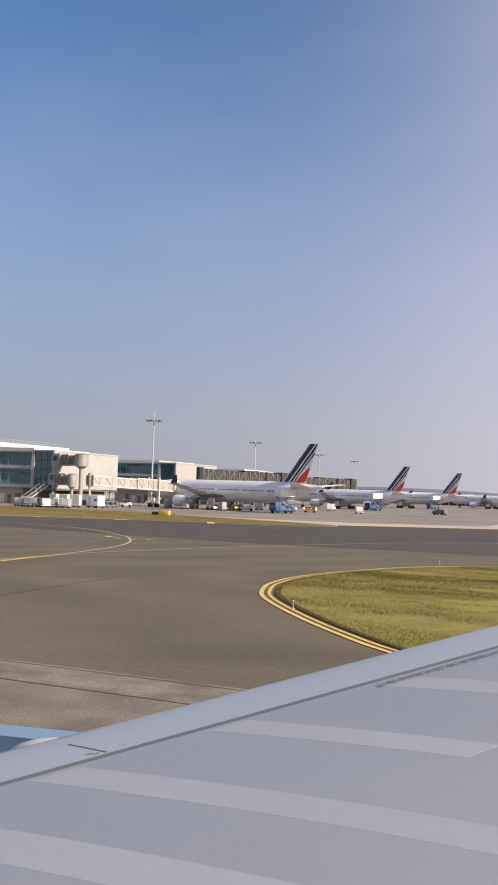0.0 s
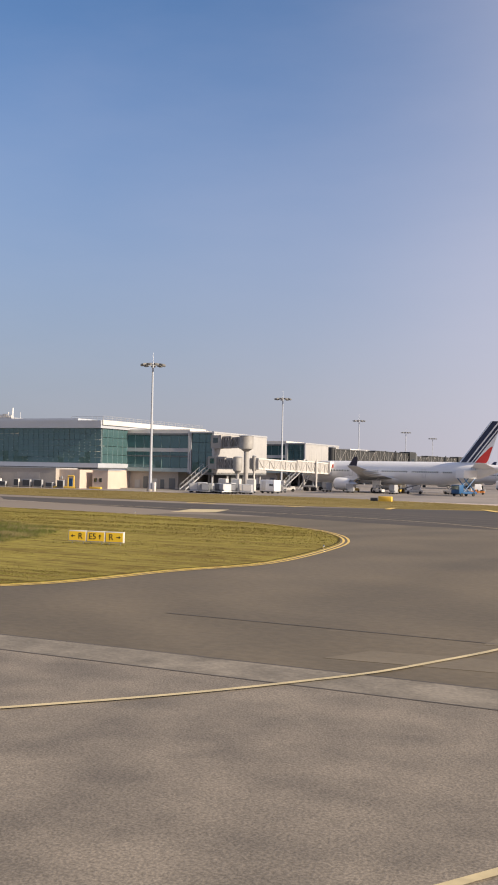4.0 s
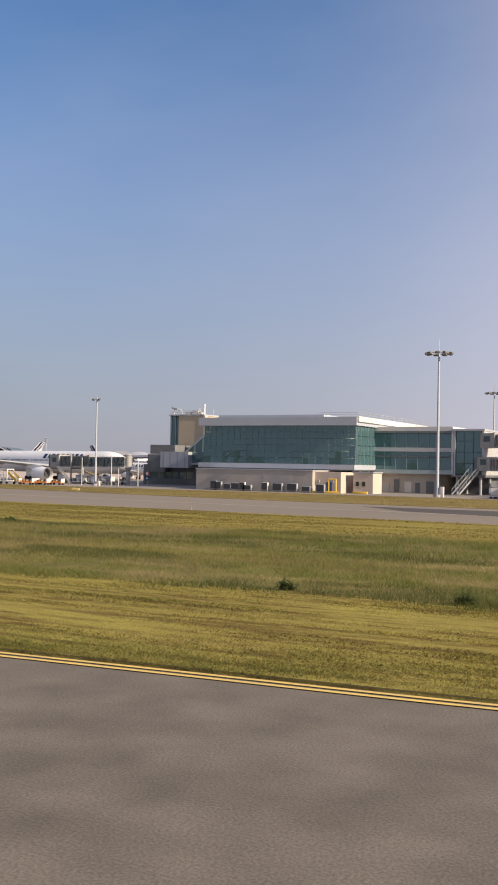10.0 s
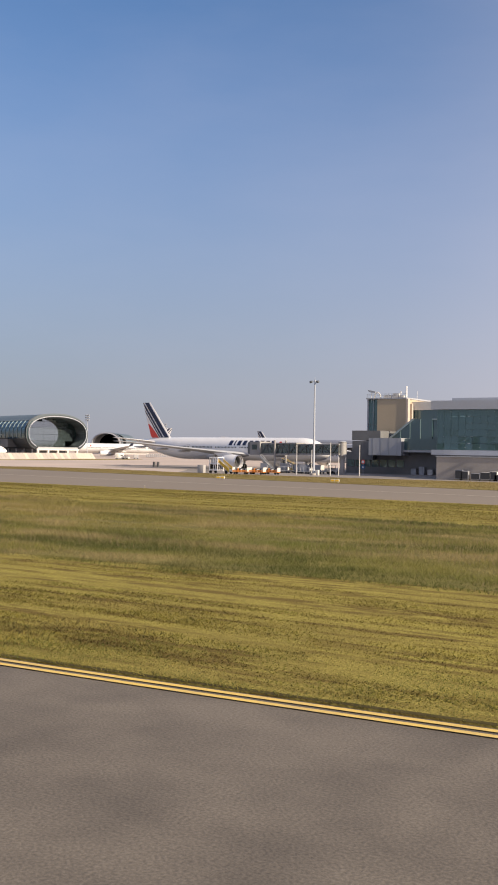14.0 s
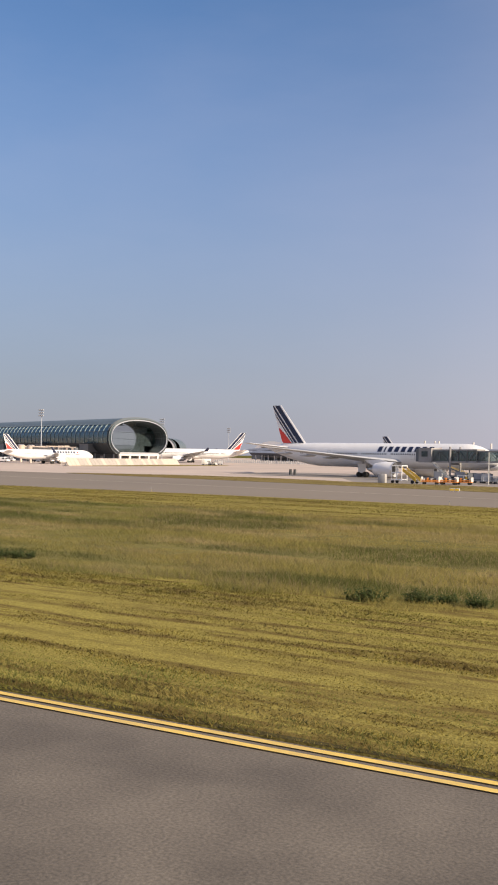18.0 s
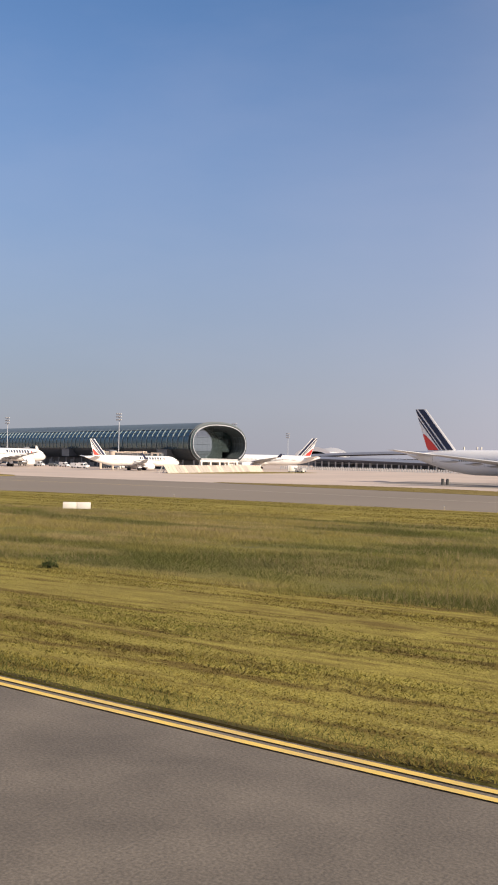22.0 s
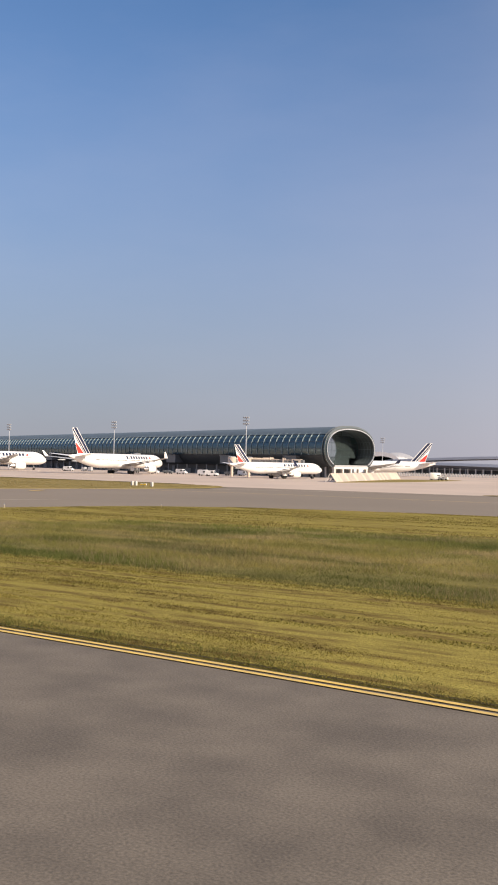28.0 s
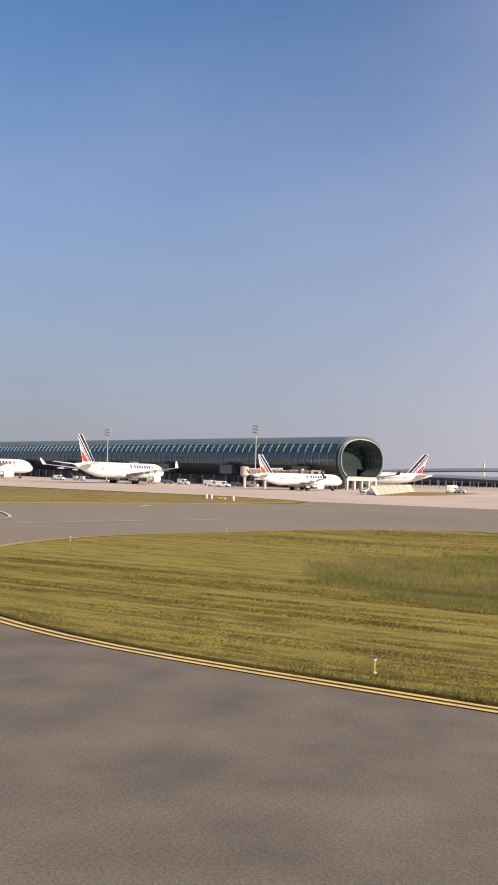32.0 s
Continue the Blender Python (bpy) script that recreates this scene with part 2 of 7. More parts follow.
M = dict(
    asphalt=material("asphalt", (0.134, 0.108, 0.071), 0.85, vary=0.3, scale=0.12, fine=3.0, bump=0.3, second=(0.102, 0.084, 0.058)),
    asphalt_dark=material("asphalt_dark", (0.060, 0.050, 0.042), 0.9, vary=0.14, scale=0.06, fine=2.0, bump=0.2, second=(0.046, 0.039, 0.034)),
    asphalt_far=material("asphalt_far", (0.20, 0.165, 0.128), 0.92, vary=0.1, scale=0.03, fine=1.0, bump=0.2),
    asphalt_brown=material("asphalt_brown", (0.148, 0.126, 0.10), 0.9, vary=0.75, scale=0.45, fine=18.0, bump=0.2, second=(0.098, 0.083, 0.067)),
    rough_concrete=material("rough_concrete", (0.205, 0.175, 0.138), 0.9, vary=0.9, scale=0.5, fine=20.0, bump=0.25, second=(0.125, 0.108, 0.088)),
    pale_concrete=material("pale_concrete", (0.225, 0.197, 0.156), 0.9, vary=0.45, scale=0.7, fine=7.0, bump=0.2),
    apron=material("apron_concrete", (0.50, 0.405, 0.335), 0.85, vary=0.1, scale=0.03, fine=0.4, bump=0.1, second=(0.42, 0.345, 0.29)),
    apron_grey=material("apron_grey", (0.26, 0.228, 0.20), 0.85, vary=0.3, scale=0.05, fine=0.4, second=(0.175, 0.157, 0.14)),
    yellow=material("yellow_paint", (0.72, 0.50, 0.11), 0.6, vary=0.22, scale=0.8, fine=5.0, second=(0.58, 0.41, 0.13)),
    pale_yellow=material("faded_yellow_paint", (0.56, 0.46, 0.26), 0.65, vary=0.25, scale=0.8, fine=5.0, second=(0.43, 0.36, 0.21)),
    white_line=material("white_paint_line", (0.55, 0.5, 0.4), 0.7, vary=0.2, scale=0.8, fine=5.0),
    seam=material("tar_seam", (0.085, 0.073, 0.06), 0.7, vary=0.2),
    rubber_mark=material("rubber_mark", (0.09, 0.08, 0.068), 0.85, vary=0.15, scale=0.3),
    thatch=material("mown_thatch", (0.30, 0.255, 0.064), 0.95, vary=0.9, scale=0.12, fine=14.0, bump=0.6, second=(0.24, 0.20, 0.055)),
    thatch_plain=material("island_thatch", (0.28, 0.24, 0.08), 0.95, vary=0.55, scale=0.25, fine=4.0, bump=0.9, second=(0.175, 0.165, 0.055)),
    thatch_strip=material("strip_thatch", (0.27, 0.212, 0.088), 0.95, vary=0.3, scale=0.08, fine=1.2, bump=0.3, second=(0.20, 0.165, 0.06)),
    patch=material("asphalt_patch", (0.155, 0.128, 0.088), 0.85, vary=0.18, scale=0.4, fine=4.0, bump=0.2),
    soil_dark=material("dark_soil", (0.055, 0.045, 0.02), 0.95, vary=0.4, scale=0.8, fine=6.0, bump=0.4, second=(0.085, 0.07, 0.028)),
    sward=material("tall_sward", (0.20, 0.172, 0.055), 0.95, vary=0.5, scale=0.2, fine=3.0, bump=0.3, second=(0.12, 0.11, 0.04)),
    soil=material("grass_ground", (0.13, 0.11, 0.026), 0.95, vary=0.3, scale=0.12, fine=2.5, bump=0.5, second=(0.085, 0.085, 0.02)),
    white=material("white_paint", (0.80, 0.79, 0.78), 0.35, vary=0.05, scale=0.3, fine=2.0, coat=0.3),
    white_dull=material("white_dull", (0.60, 0.58, 0.55), 0.6, vary=0.1, scale=0.4, fine=3.0),
    navy=material("navy_paint", (0.018, 0.024, 0.06), 0.35, vary=0.1),
    red=material("red_paint", (0.62, 0.045, 0.035), 0.4, vary=0.08),
    grey_paint=material("grey_paint", (0.36, 0.37, 0.39), 0.5, vary=0.1, scale=0.4),
    wing_grey=material("wing_grey", (0.40, 0.41, 0.43), 0.45, vary=0.1, scale=0.3),
    dark=material("dark_grey", (0.045, 0.047, 0.05), 0.6, vary=0.2),
    rubber=material("rubber", (0.02, 0.02, 0.021), 0.8, vary=0.2),
    steel=material("galvanised_steel", (0.52, 0.53, 0.54), 0.45, metal=0.6, vary=0.12, scale=1.0),
    alu=material("bare_aluminium", (0.62, 0.63, 0.65), 0.3, metal=0.9, vary=0.08),
    clad=material("grey_cladding", (0.42, 0.43, 0.45), 0.5, metal=0.2, vary=0.08, scale=0.2),
    weathered=material("weathered_metal", (0.34, 0.33, 0.32), 0.6, metal=0.1, vary=0.2, scale=0.5, fine=4.0, second=(0.26, 0.25, 0.24)),
    weathered_dark=material("weathered_dark_metal", (0.17, 0.17, 0.17), 0.6, vary=0.2, scale=0.5),
    panel=material("pale_metal_panel", (0.39, 0.38, 0.37), 0.55, vary=0.1, scale=0.3, fine=2.0),
    clad_white=material("pale_grey_panel", (0.40, 0.395, 0.39), 0.55, vary=0.1, scale=0.3, fine=2.0),
    fascia=material("pale_blue_fascia", (0.40, 0.425, 0.475), 0.45, vary=0.07, scale=0.2, fine=2.0),
    bridge_dark=material("dark_bridge_metal", (0.034, 0.037, 0.04), 0.6, vary=0.3, scale=0.3),
    bridge_glass=glass("bridge_glass", (0.62, 0.70, 0.70), 0.05, 0.75),
    mullion=material("teal_grey_mullion", (0.17, 0.25, 0.26), 0.45, metal=0.2, vary=0.1),
    # dark roof metal with the haze of distance mixed into its colour
    hazed_roof=material("hazed_roof_metal", (0.19, 0.20, 0.24), 0.5, vary=0.12, scale=0.1),
    clad_dark=material("dark_cladding", (0.13, 0.14, 0.15), 0.5, vary=0.12, scale=0.3),
    plinth=material("rendered_plinth", (0.40, 0.36, 0.32), 0.85, vary=0.12, scale=0.2, fine=2.0, bump=0.2, second=(0.34, 0.31, 0.28)),
    plinth_pale=material("repainted_render", (0.46, 0.42, 0.375), 0.85, vary=0.12, scale=0.4, fine=2.0),
    pink=material("pinkish_render", (0.54, 0.45, 0.38), 0.85, vary=0.1, scale=0.3),
    beige=material("beige_cladding", (0.47, 0.385, 0.27), 0.7, vary=0.08, scale=0.2),
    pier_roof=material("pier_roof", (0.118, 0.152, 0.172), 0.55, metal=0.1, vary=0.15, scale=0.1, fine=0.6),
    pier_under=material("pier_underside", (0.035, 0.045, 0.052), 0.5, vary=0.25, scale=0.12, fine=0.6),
    rib=material("pale_rib", (0.29, 0.355, 0.375), 0.5, vary=0.08),
    sign_yellow=material("sign_yellow", (0.83, 0.55, 0.03), 0.5, vary=0.05),
    sign_black=material("sign_black", (0.02, 0.02, 0.018), 0.5, vary=0.05),
    yellow_kit=material("yellow_equipment", (0.75, 0.48, 0.06), 0.5, vary=0.12),
    orange_kit=material("orange_equipment", (0.72, 0.25, 0.04), 0.5, vary=0.12),
    blue_kit=material("blue_equipment", (0.02, 0.09, 0.22), 0.45, vary=0.12),
    glass=glass("teal_glass", (0.19, 0.36, 0.385), 0.04, 0.42, sheen=(0.66, 0.88, 0.92)),
    pier_glass=glass("pier_glass", (0.10, 0.165, 0.18), 0.2, 0.1, sheen=(0.74, 0.86, 0.88)),
    end_glass=glass("end_glass", (0.20, 0.27, 0.28), 0.05, 0.6, ior=4.2, sheen=(0.9, 0.95, 0.95)),
    glass_dark=glass("dark_teal_glass", (0.12, 0.22, 0.26), 0.08, 0.15),
    cab_glass=glass("dark_window", (0.05, 0.06, 0.07), 0.05, 0.1),
)


# grass and soil have next to no sheen
for nm in ("thatch", "thatch_plain", "thatch_strip", "sward", "soil", "soil_dark"):
    M[nm].node_tree.nodes["Principled BSDF"].inputs["Specular IOR Level"].default_value = 0.05


# tyre-worn arcs on the junction's asphalt
nt_ = M["asphalt"].node_tree
swirl, sco, smap, smix = nt_.nodes.new("ShaderNodeTexWave"), nt_.nodes.new("ShaderNodeTexCoord"), nt_.nodes.new("ShaderNodeMapping"), nt_.nodes.new("ShaderNodeMix")
swirl.wave_type = "RINGS"
swirl.rings_direction = "Z"
swirl.inputs["Scale"].default_value, swirl.inputs["Distortion"].default_value, swirl.inputs["Detail"].default_value, swirl.inputs["Detail Scale"].default_value = 0.04, 16.0, 4.0, 0.6
smap.inputs[1].default_value = (8.0, -62.0, 0.0)
nt_.links.new(sco.outputs["Object"], smap.inputs[0])
nt_.links.new(smap.outputs[0], swirl.inputs["Vector"])
smix.data_type, smix.blend_type = "RGBA", "MULTIPLY"
smix.inputs[0].default_value = 0.17
base_in = nt_.nodes["Principled BSDF"].inputs["Base Color"]
nt_.links.new(base_in.links[0].from_socket, smix.inputs[6])
nt_.links.new(swirl.outputs[0], smix.inputs[7])
nt_.links.new(smix.outputs[2], base_in)


# ---- mesh helpers ----
def box(bm, x0, x1, y0, y1, z0, z1, m=None):
    v = [bm.verts.new(p) for p in ((x0, y0, z0), (x1, y0, z0), (x1, y1, z0), (x0, y1, z0), (x0, y0, z1), (x1, y0, z1), (x1, y1, z1), (x0, y1, z1))]
    for f in ((0, 3, 2, 1), (4, 5, 6, 7), (0, 1, 5, 4), (1, 2, 6, 5), (2, 3, 7, 6), (3, 0, 4, 7)):
        bm.faces.new([v[i] for i in f])
    if m is not None:
        bmesh.ops.transform(bm, matrix=m, verts=v)
    return v


def boxed(x0, x1, y0, y1, z0, z1, bevel=0.0):
    bm = bmesh.new()
    box(bm, x0, x1, y0, y1, z0, z1)
    if bevel:
        bmesh.ops.bevel(bm, geom=bm.edges[:], offset=bevel, segments=2, affect="EDGES", profile=0.5)
    return bm


def rod(bm, a, b, r0, r1=None, seg=10):
    a, b = Vector(a), Vector(b)
    r1 = r0 if r1 is None else r1
    q = (b - a).to_track_quat("Z", "Y")
    rings = []
    for p, r in ((a, r0), (b, r1)):
        rings.append([bm.verts.new(p + q @ Vector((r * math.cos(6.28319 * i / seg), r * math.sin(6.28319 * i / seg), 0))) for i in range(seg)])
    for i in range(seg):
        bm.faces.new((rings[0][i], rings[0][(i + 1) % seg], rings[1][(i + 1) % seg], rings[1][i]))
    bm.faces.new(rings[0][::-1])
    bm.faces.new(rings[1])


def loft(bm, rings, caps=True, closed=True):
    vs = [[bm.verts.new(p) for p in r] for r in rings]
    k = len(vs[0])
    for a, b in zip(vs, vs[1:]):
        for i in range(k if closed else k - 1):
            bm.faces.new((a[i], a[(i + 1) % k], b[(i + 1) % k], b[i]))
    if caps:
        bm.faces.new(vs[0][::-1])
        bm.faces.new(vs[-1])
    return vs


def slab(bm, outline, thick, axis):
    """A flat outline (3D points in one plane) given a thickness along axis."""
    o = Vector(axis) * thick
    loft(bm, [[Vector(p) for p in outline], [Vector(p) + o for p in outline]])


def smooth(me, angle=35):
    for p in me.polygons:
        p.use_smooth = True
    me.set_sharp_from_angle(angle=radians(angle))


def finish(bm, name, mat, soft=True):
    bmesh.ops.recalc_face_normals(bm, faces=bm.faces)
    me = bpy.data.meshes.new(name)
    bm.to_mesh(me)
    bm.free()
    me.materials.append(mat)
    if soft:
        smooth(me)
    return me


def part(name, bm, mat, parent, label="", soft=True):
    ob = new(name, finish(bm, name, mat, soft))
    ob.parent = parent
    if label:
        tagged(ob, label)
    return ob


def thing(name, m, label, category, group="", kind=""):
    ob = new(name)
    ob.empty_display_size = 0.5
    ob.matrix_basis = m
    return tagged(ob, label, category, group, kind)


def single(name, bm, mat, label, category, group="", kind="", m=None):
    ob = new(name, finish(bm, name, mat))
    if m is not None:
        ob.matrix_basis = m
    return tagged(ob, label, category, group, kind)


def spline(pts, n=8, closed=False):
    """A smooth line through points of the plan."""
    p = [Vector((*q, 0)) for q in pts]
    out = []
    k = len(p)
    for i in range(k if closed else k - 1):
        if closed:
            a, b, c, d = p[i - 1], p[i], p[(i + 1) % k], p[(i + 2) % k]
        else:
            a, b, c, d = p[max(i - 1, 0)], p[i], p[i + 1], p[min(i + 2, k - 1)]
        for j in range(n):
            t = j / n
            out.append(0.5 * (2 * b + (c - a) * t + (2 * a - 5 * b + 4 * c - d) * t * t + (3 * b - a - 3 * c + d) * t ** 3))
    if not closed:
        out.append(p[-1])
    return [(v.x, v.y) for v in out]


def sheet(name, outline, z, mat, label, category, thick=0.05):
    """A piece of the ground: an outline of the plan with its top at z."""
    bm = bmesh.new()
    vs = [bm.verts.new((x, y, z)) for x, y in outline]
    es = [bm.edges.new((vs[i], vs[(i + 1) % len(vs)])) for i in range(len(vs))]
    bmesh.ops.triangle_fill(bm, use_beauty=True, edges=es)
    if bm.faces and sum(f.normal.z for f in bm.faces) < 0:
        bmesh.ops.reverse_faces(bm, faces=bm.faces)
    for i in range(len(vs)):
        a, b = vs[i], vs[(i + 1) % len(vs)]
        c, d = bm.verts.new((b.co.x, b.co.y, z - thick)), bm.verts.new((a.co.x, a.co.y, z - thick))
        bm.faces.new((a, b, c, d))
    return single(name, bm, mat, label, category, kind="structure")


def ribbon(name, line, width, z, mat, label, category="marking", parent=None, dash=None):
    """A painted line along a smooth path of the plan."""
    bm = bmesh.new()
    pts = [Vector((x, y, z)) for x, y in line]
    prev, run = None, 0.0
    for i, p in enumerate(pts):
        d = (pts[min(i + 1, len(pts) - 1)] - pts[max(i - 1, 0)])
        d.normalize()
        s = Vector((-d.y, d.x, 0)) * width / 2
        cur = (bm.verts.new(p + s), bm.verts.new(p - s))
        if prev:
            run += (p - pts[i - 1]).length
            if not dash or int(run / dash) % 2 == 0:
                bm.faces.new((prev[0], prev[1], cur[1], cur[0]))
        prev = cur
    me = finish(bm, name, mat)
    ob = new(name, me)
    if parent:
        ob.parent = parent
        return ob
    return tagged(ob, label, category, "", "structure")


def offset(line, d):
    out = []
    for i, p in enumerate(line):
        a, b = Vector(line[max(i - 1, 0)]), Vector(line[min(i + 1, len(line) - 1)])
        t = (b - a).normalized()
        out.append((p[0] - t.y * d, p[1] + t.x * d))
    return out


# ---- the ground ----
bm = bmesh.new()
rings = [[(x * k, y * k + 100, -0.06) for x, y in ((-1, -1), (1, -1), (1, 1), (-1, 1))] for k in (4800,)]
bm.faces.new([bm.verts.new(p) for p in rings[0]])
single("ground", bm, M["soil"], "dry yellow-green grassland reaching to the horizon", "ground", kind="structure")

# pavements, lowest first
sheet("taxiway_near", [(260, -60), (260, 30), (-8, 30), (-60, 29), (-74, 28), (-98, 26), (-150, 24), (-260, 22), (-460, 26), (-460, -60)], 0.0, M["asphalt_brown"],
      "brown-grey worn asphalt taxiway with coarse grain", "taxiway")
sheet("taxiway_far", [(260, 82), (-16, 82), (-50, 80), (-80, 80), (-112, 88), (-250, 96), (-335, 92), (-350, 40), (-352, 20), (-430, 20), (-412, 110),
      (-396, 160), (-402, 176), (-345, 184), (-300, 172), (-240, 158), (-180, 145), (-100, 140), (-60, 152), (-30, 183), (30, 210), (260, 260)], 0.004, M["asphalt_far"],
      "grey asphalt taxiway running past the terminal", "taxiway")
sheet("junction_asphalt", [(20, 25.2), (6, 25.1), (-60, 24.6), (-82, 24.0), (-100, 22.8), (-102, 60), (-100, 99), (-70, 104), (-40, 100), (-12, 98), (20, 92)],
      0.008, M["asphalt"], "dark brown-grey asphalt at the taxiway junction", "taxiway")
sheet("taxiway_dark_lane", [(240, 118), (-18, 95.5), (-41, 92), (-71, 96), (-100, 106), (-140, 119), (-150, 130), (-103, 129), (-63, 149), (-34, 178), (30, 200), (240, 240)], 0.012, M["asphalt_dark"],
      "dark newer asphalt lane across the taxiway", "taxiway")
sheet("rough_slab", [(60, -30), (60, 22.5), (-60, 22.5), (-74, 22.3), (-82, 20.0), (-86, 12), (-90, -30)], 0.012, M["rough_concrete"], "rough pale exposed concrete taxiway slab", "taxiway")
sheet("pale_strip", [(60, 22.56), (60, 25.0), (-12, 25.0), (-60, 24.5), (-76, 23.9), (-83, 22.9), (-76, 22.36), (-60, 22.56)], 0.016, M["pale_concrete"], "pale worn concrete edge strip of the taxiway", "taxiway")
sheet("apron", [(260, 262), (30, 212), (-30, 186), (-60, 160), (-100, 176), (-120, 178), (-215, 178), (-280, 178), (-312, 186), (-345, 178), (-404, 176), (-428, 190), (-560, 200), (-1400, 260),
      (-1400, 1200), (260, 1200)], 0.016, M["apron"], "pinkish beige concrete aircraft apron", "apron")
sheet("stand_pavement", [(-40, 196), (-60, 178), (-80, 176), (-110, 179), (-268, 179), (-288, 212), (-330, 226), (-336, 262), (-250, 300), (-250, 700), (-60, 700)], 0.022, M["apron_grey"], "grey stained concrete of the aircraft stands", "apron")

# grass islands: outlines of the plan
MAIN_GRASS = spline([(-67.6, 44), (-65.4, 51), (-66.2, 62), (-67.9, 70), (-71.6, 77.4), (-77.6, 83.8), (-90, 90.5), (-112, 95), (-180, 101), (-240, 105), (-300, 104), (-335, 98), (-350, 88), (-357, 72),
                     (-360, 58), (-357, 44), (-347, 30), (-334, 22.6), (-318, 20.6), (-290, 20.1), (-266, 19.2), (-245, 17.9), (-222, 16.4), (-200, 16.2), (-165, 17.9), (-147, 19.0), (-118, 21.6), (-104, 22.9), (-90, 25.5), (-78, 28.5), (-70, 35)], 6, True)
RIGHT_GRASS = spline([(-3.4, 29.4), (-9.0, 33.7), (-12.2, 37.0), (-15.8, 41.4), (-19.3, 46.4), (-21.0, 50), (-22.2, 54), (-22.6, 59), (-21.6, 66), (-18.0, 75.5), (-8, 82), (20, 86), (90, 90), (140, 80), (140, 20), (60, 16), (14, 20), (4, 24.6)], 6, True)
STRIP_GRASS = spline([(-346, 180), (-330, 188), (-312, 193), (-292, 190), (-272, 183.5), (-256, 180.5), (-240, 180.5), (-180, 181), (-140, 181), (-117, 181.5), (-103, 178.5), (-80, 169), (-57, 157.5), (-64, 150), (-91, 137), (-133, 137), (-180, 141), (-240, 154), (-290, 166), (-330, 174)], 5, True)
FAR_GRASS = spline([(-404, 176), (-425, 184), (-470, 186), (-560, 190), (-700, 200), (-700, 60), (-500, 60), (-428, 78), (-413, 112), (-401, 150)], 5, True)
BLAST_GRASS = spline([(-424, 262), (-436, 292), (-452, 336), (-447, 372), (-432, 380), (-424, 340), (-420, 300)], 5, True)
TALL_GRASS = spline([(-80.8, 40), (-84.5, 51), (-89.8, 64.5), (-98, 70.5), (-120, 72), (-170, 70), (-220, 75), (-270, 78), (-310, 68), (-331, 64), (-338, 55), (-336, 45), (-328, 37.6), (-300, 35.6), (-250, 34.6), (-200, 33.0), (-150, 36.2), (-110, 37), (-88, 37.3)], 5, True)

for nm, line, lab in (("grass_verge", MAIN_GRASS, "mown yellow-green grass between the two taxiways"), ("grass_island", RIGHT_GRASS, "rounded mown grass island at the taxiway junction"),
                      ("grass_strip", STRIP_GRASS, "dry unmown grass strip before the terminal"), ("grass_patch", FAR_GRASS, "grass patch beside the apron entrance"), ("grass_mound", BLAST_GRASS, "dull grass plot before the pier end")):
    sheet(nm, line, 0.05, M[{"grass_verge": "thatch", "grass_island": "thatch_plain"}.get(nm, "thatch_strip")], lab, "grass", thick=0.09)


def inside(px, py, outline):
    """Which points lie within an outline."""
    o = np.array(outline)
    hit = np.zeros(len(px), bool)
    x0, y0 = o[-1]
    for x1, y1 in o:
        c = ((y0 > py) != (y1 > py)) & (px < (x1 - x0) * (py - y0) / (y1 - y0 + 1e-12) + x0)
        hit ^= c
        x0, y0 = x1, y1
    return hit


def patchy(x, y, seed):
    """Smooth uneven field, 0 to 1, from random values on a grid of unit cells."""
    tab = np.random.default_rng(seed).uniform(0, 1, 4096)
    xi, yi = np.floor(x).astype(int), np.floor(y).astype(int)
    u, v = x - xi, y - yi
    u, v = u * u * (3 - 2 * u), v * v * (3 - 2 * v)
    def at(i, j):
        return tab[(i * 73 + j * 1291 + (i * j) % 17 * 5) % 4096]
    return (at(xi, yi) * (1 - u) + at(xi + 1, yi) * u) * (1 - v) + (at(xi, yi + 1) * (1 - u) + at(xi + 1, yi + 1) * u) * v


def swaths(x, y, seed=40):
    """The mower's uneven rows: long along x, narrow along y, wandering and broken. 0 to 1."""
    yy = y + 0.7 * patchy(x * 0.045, y * 0.1, seed) + 0.3 * patchy(x * 0.17, y * 0.3, seed + 1)
    a = patchy(x * 0.055, yy * 0.95, seed + 2) * 0.6 + patchy(x * 0.16, yy * 1.9, seed + 3) * 0.4
    return a


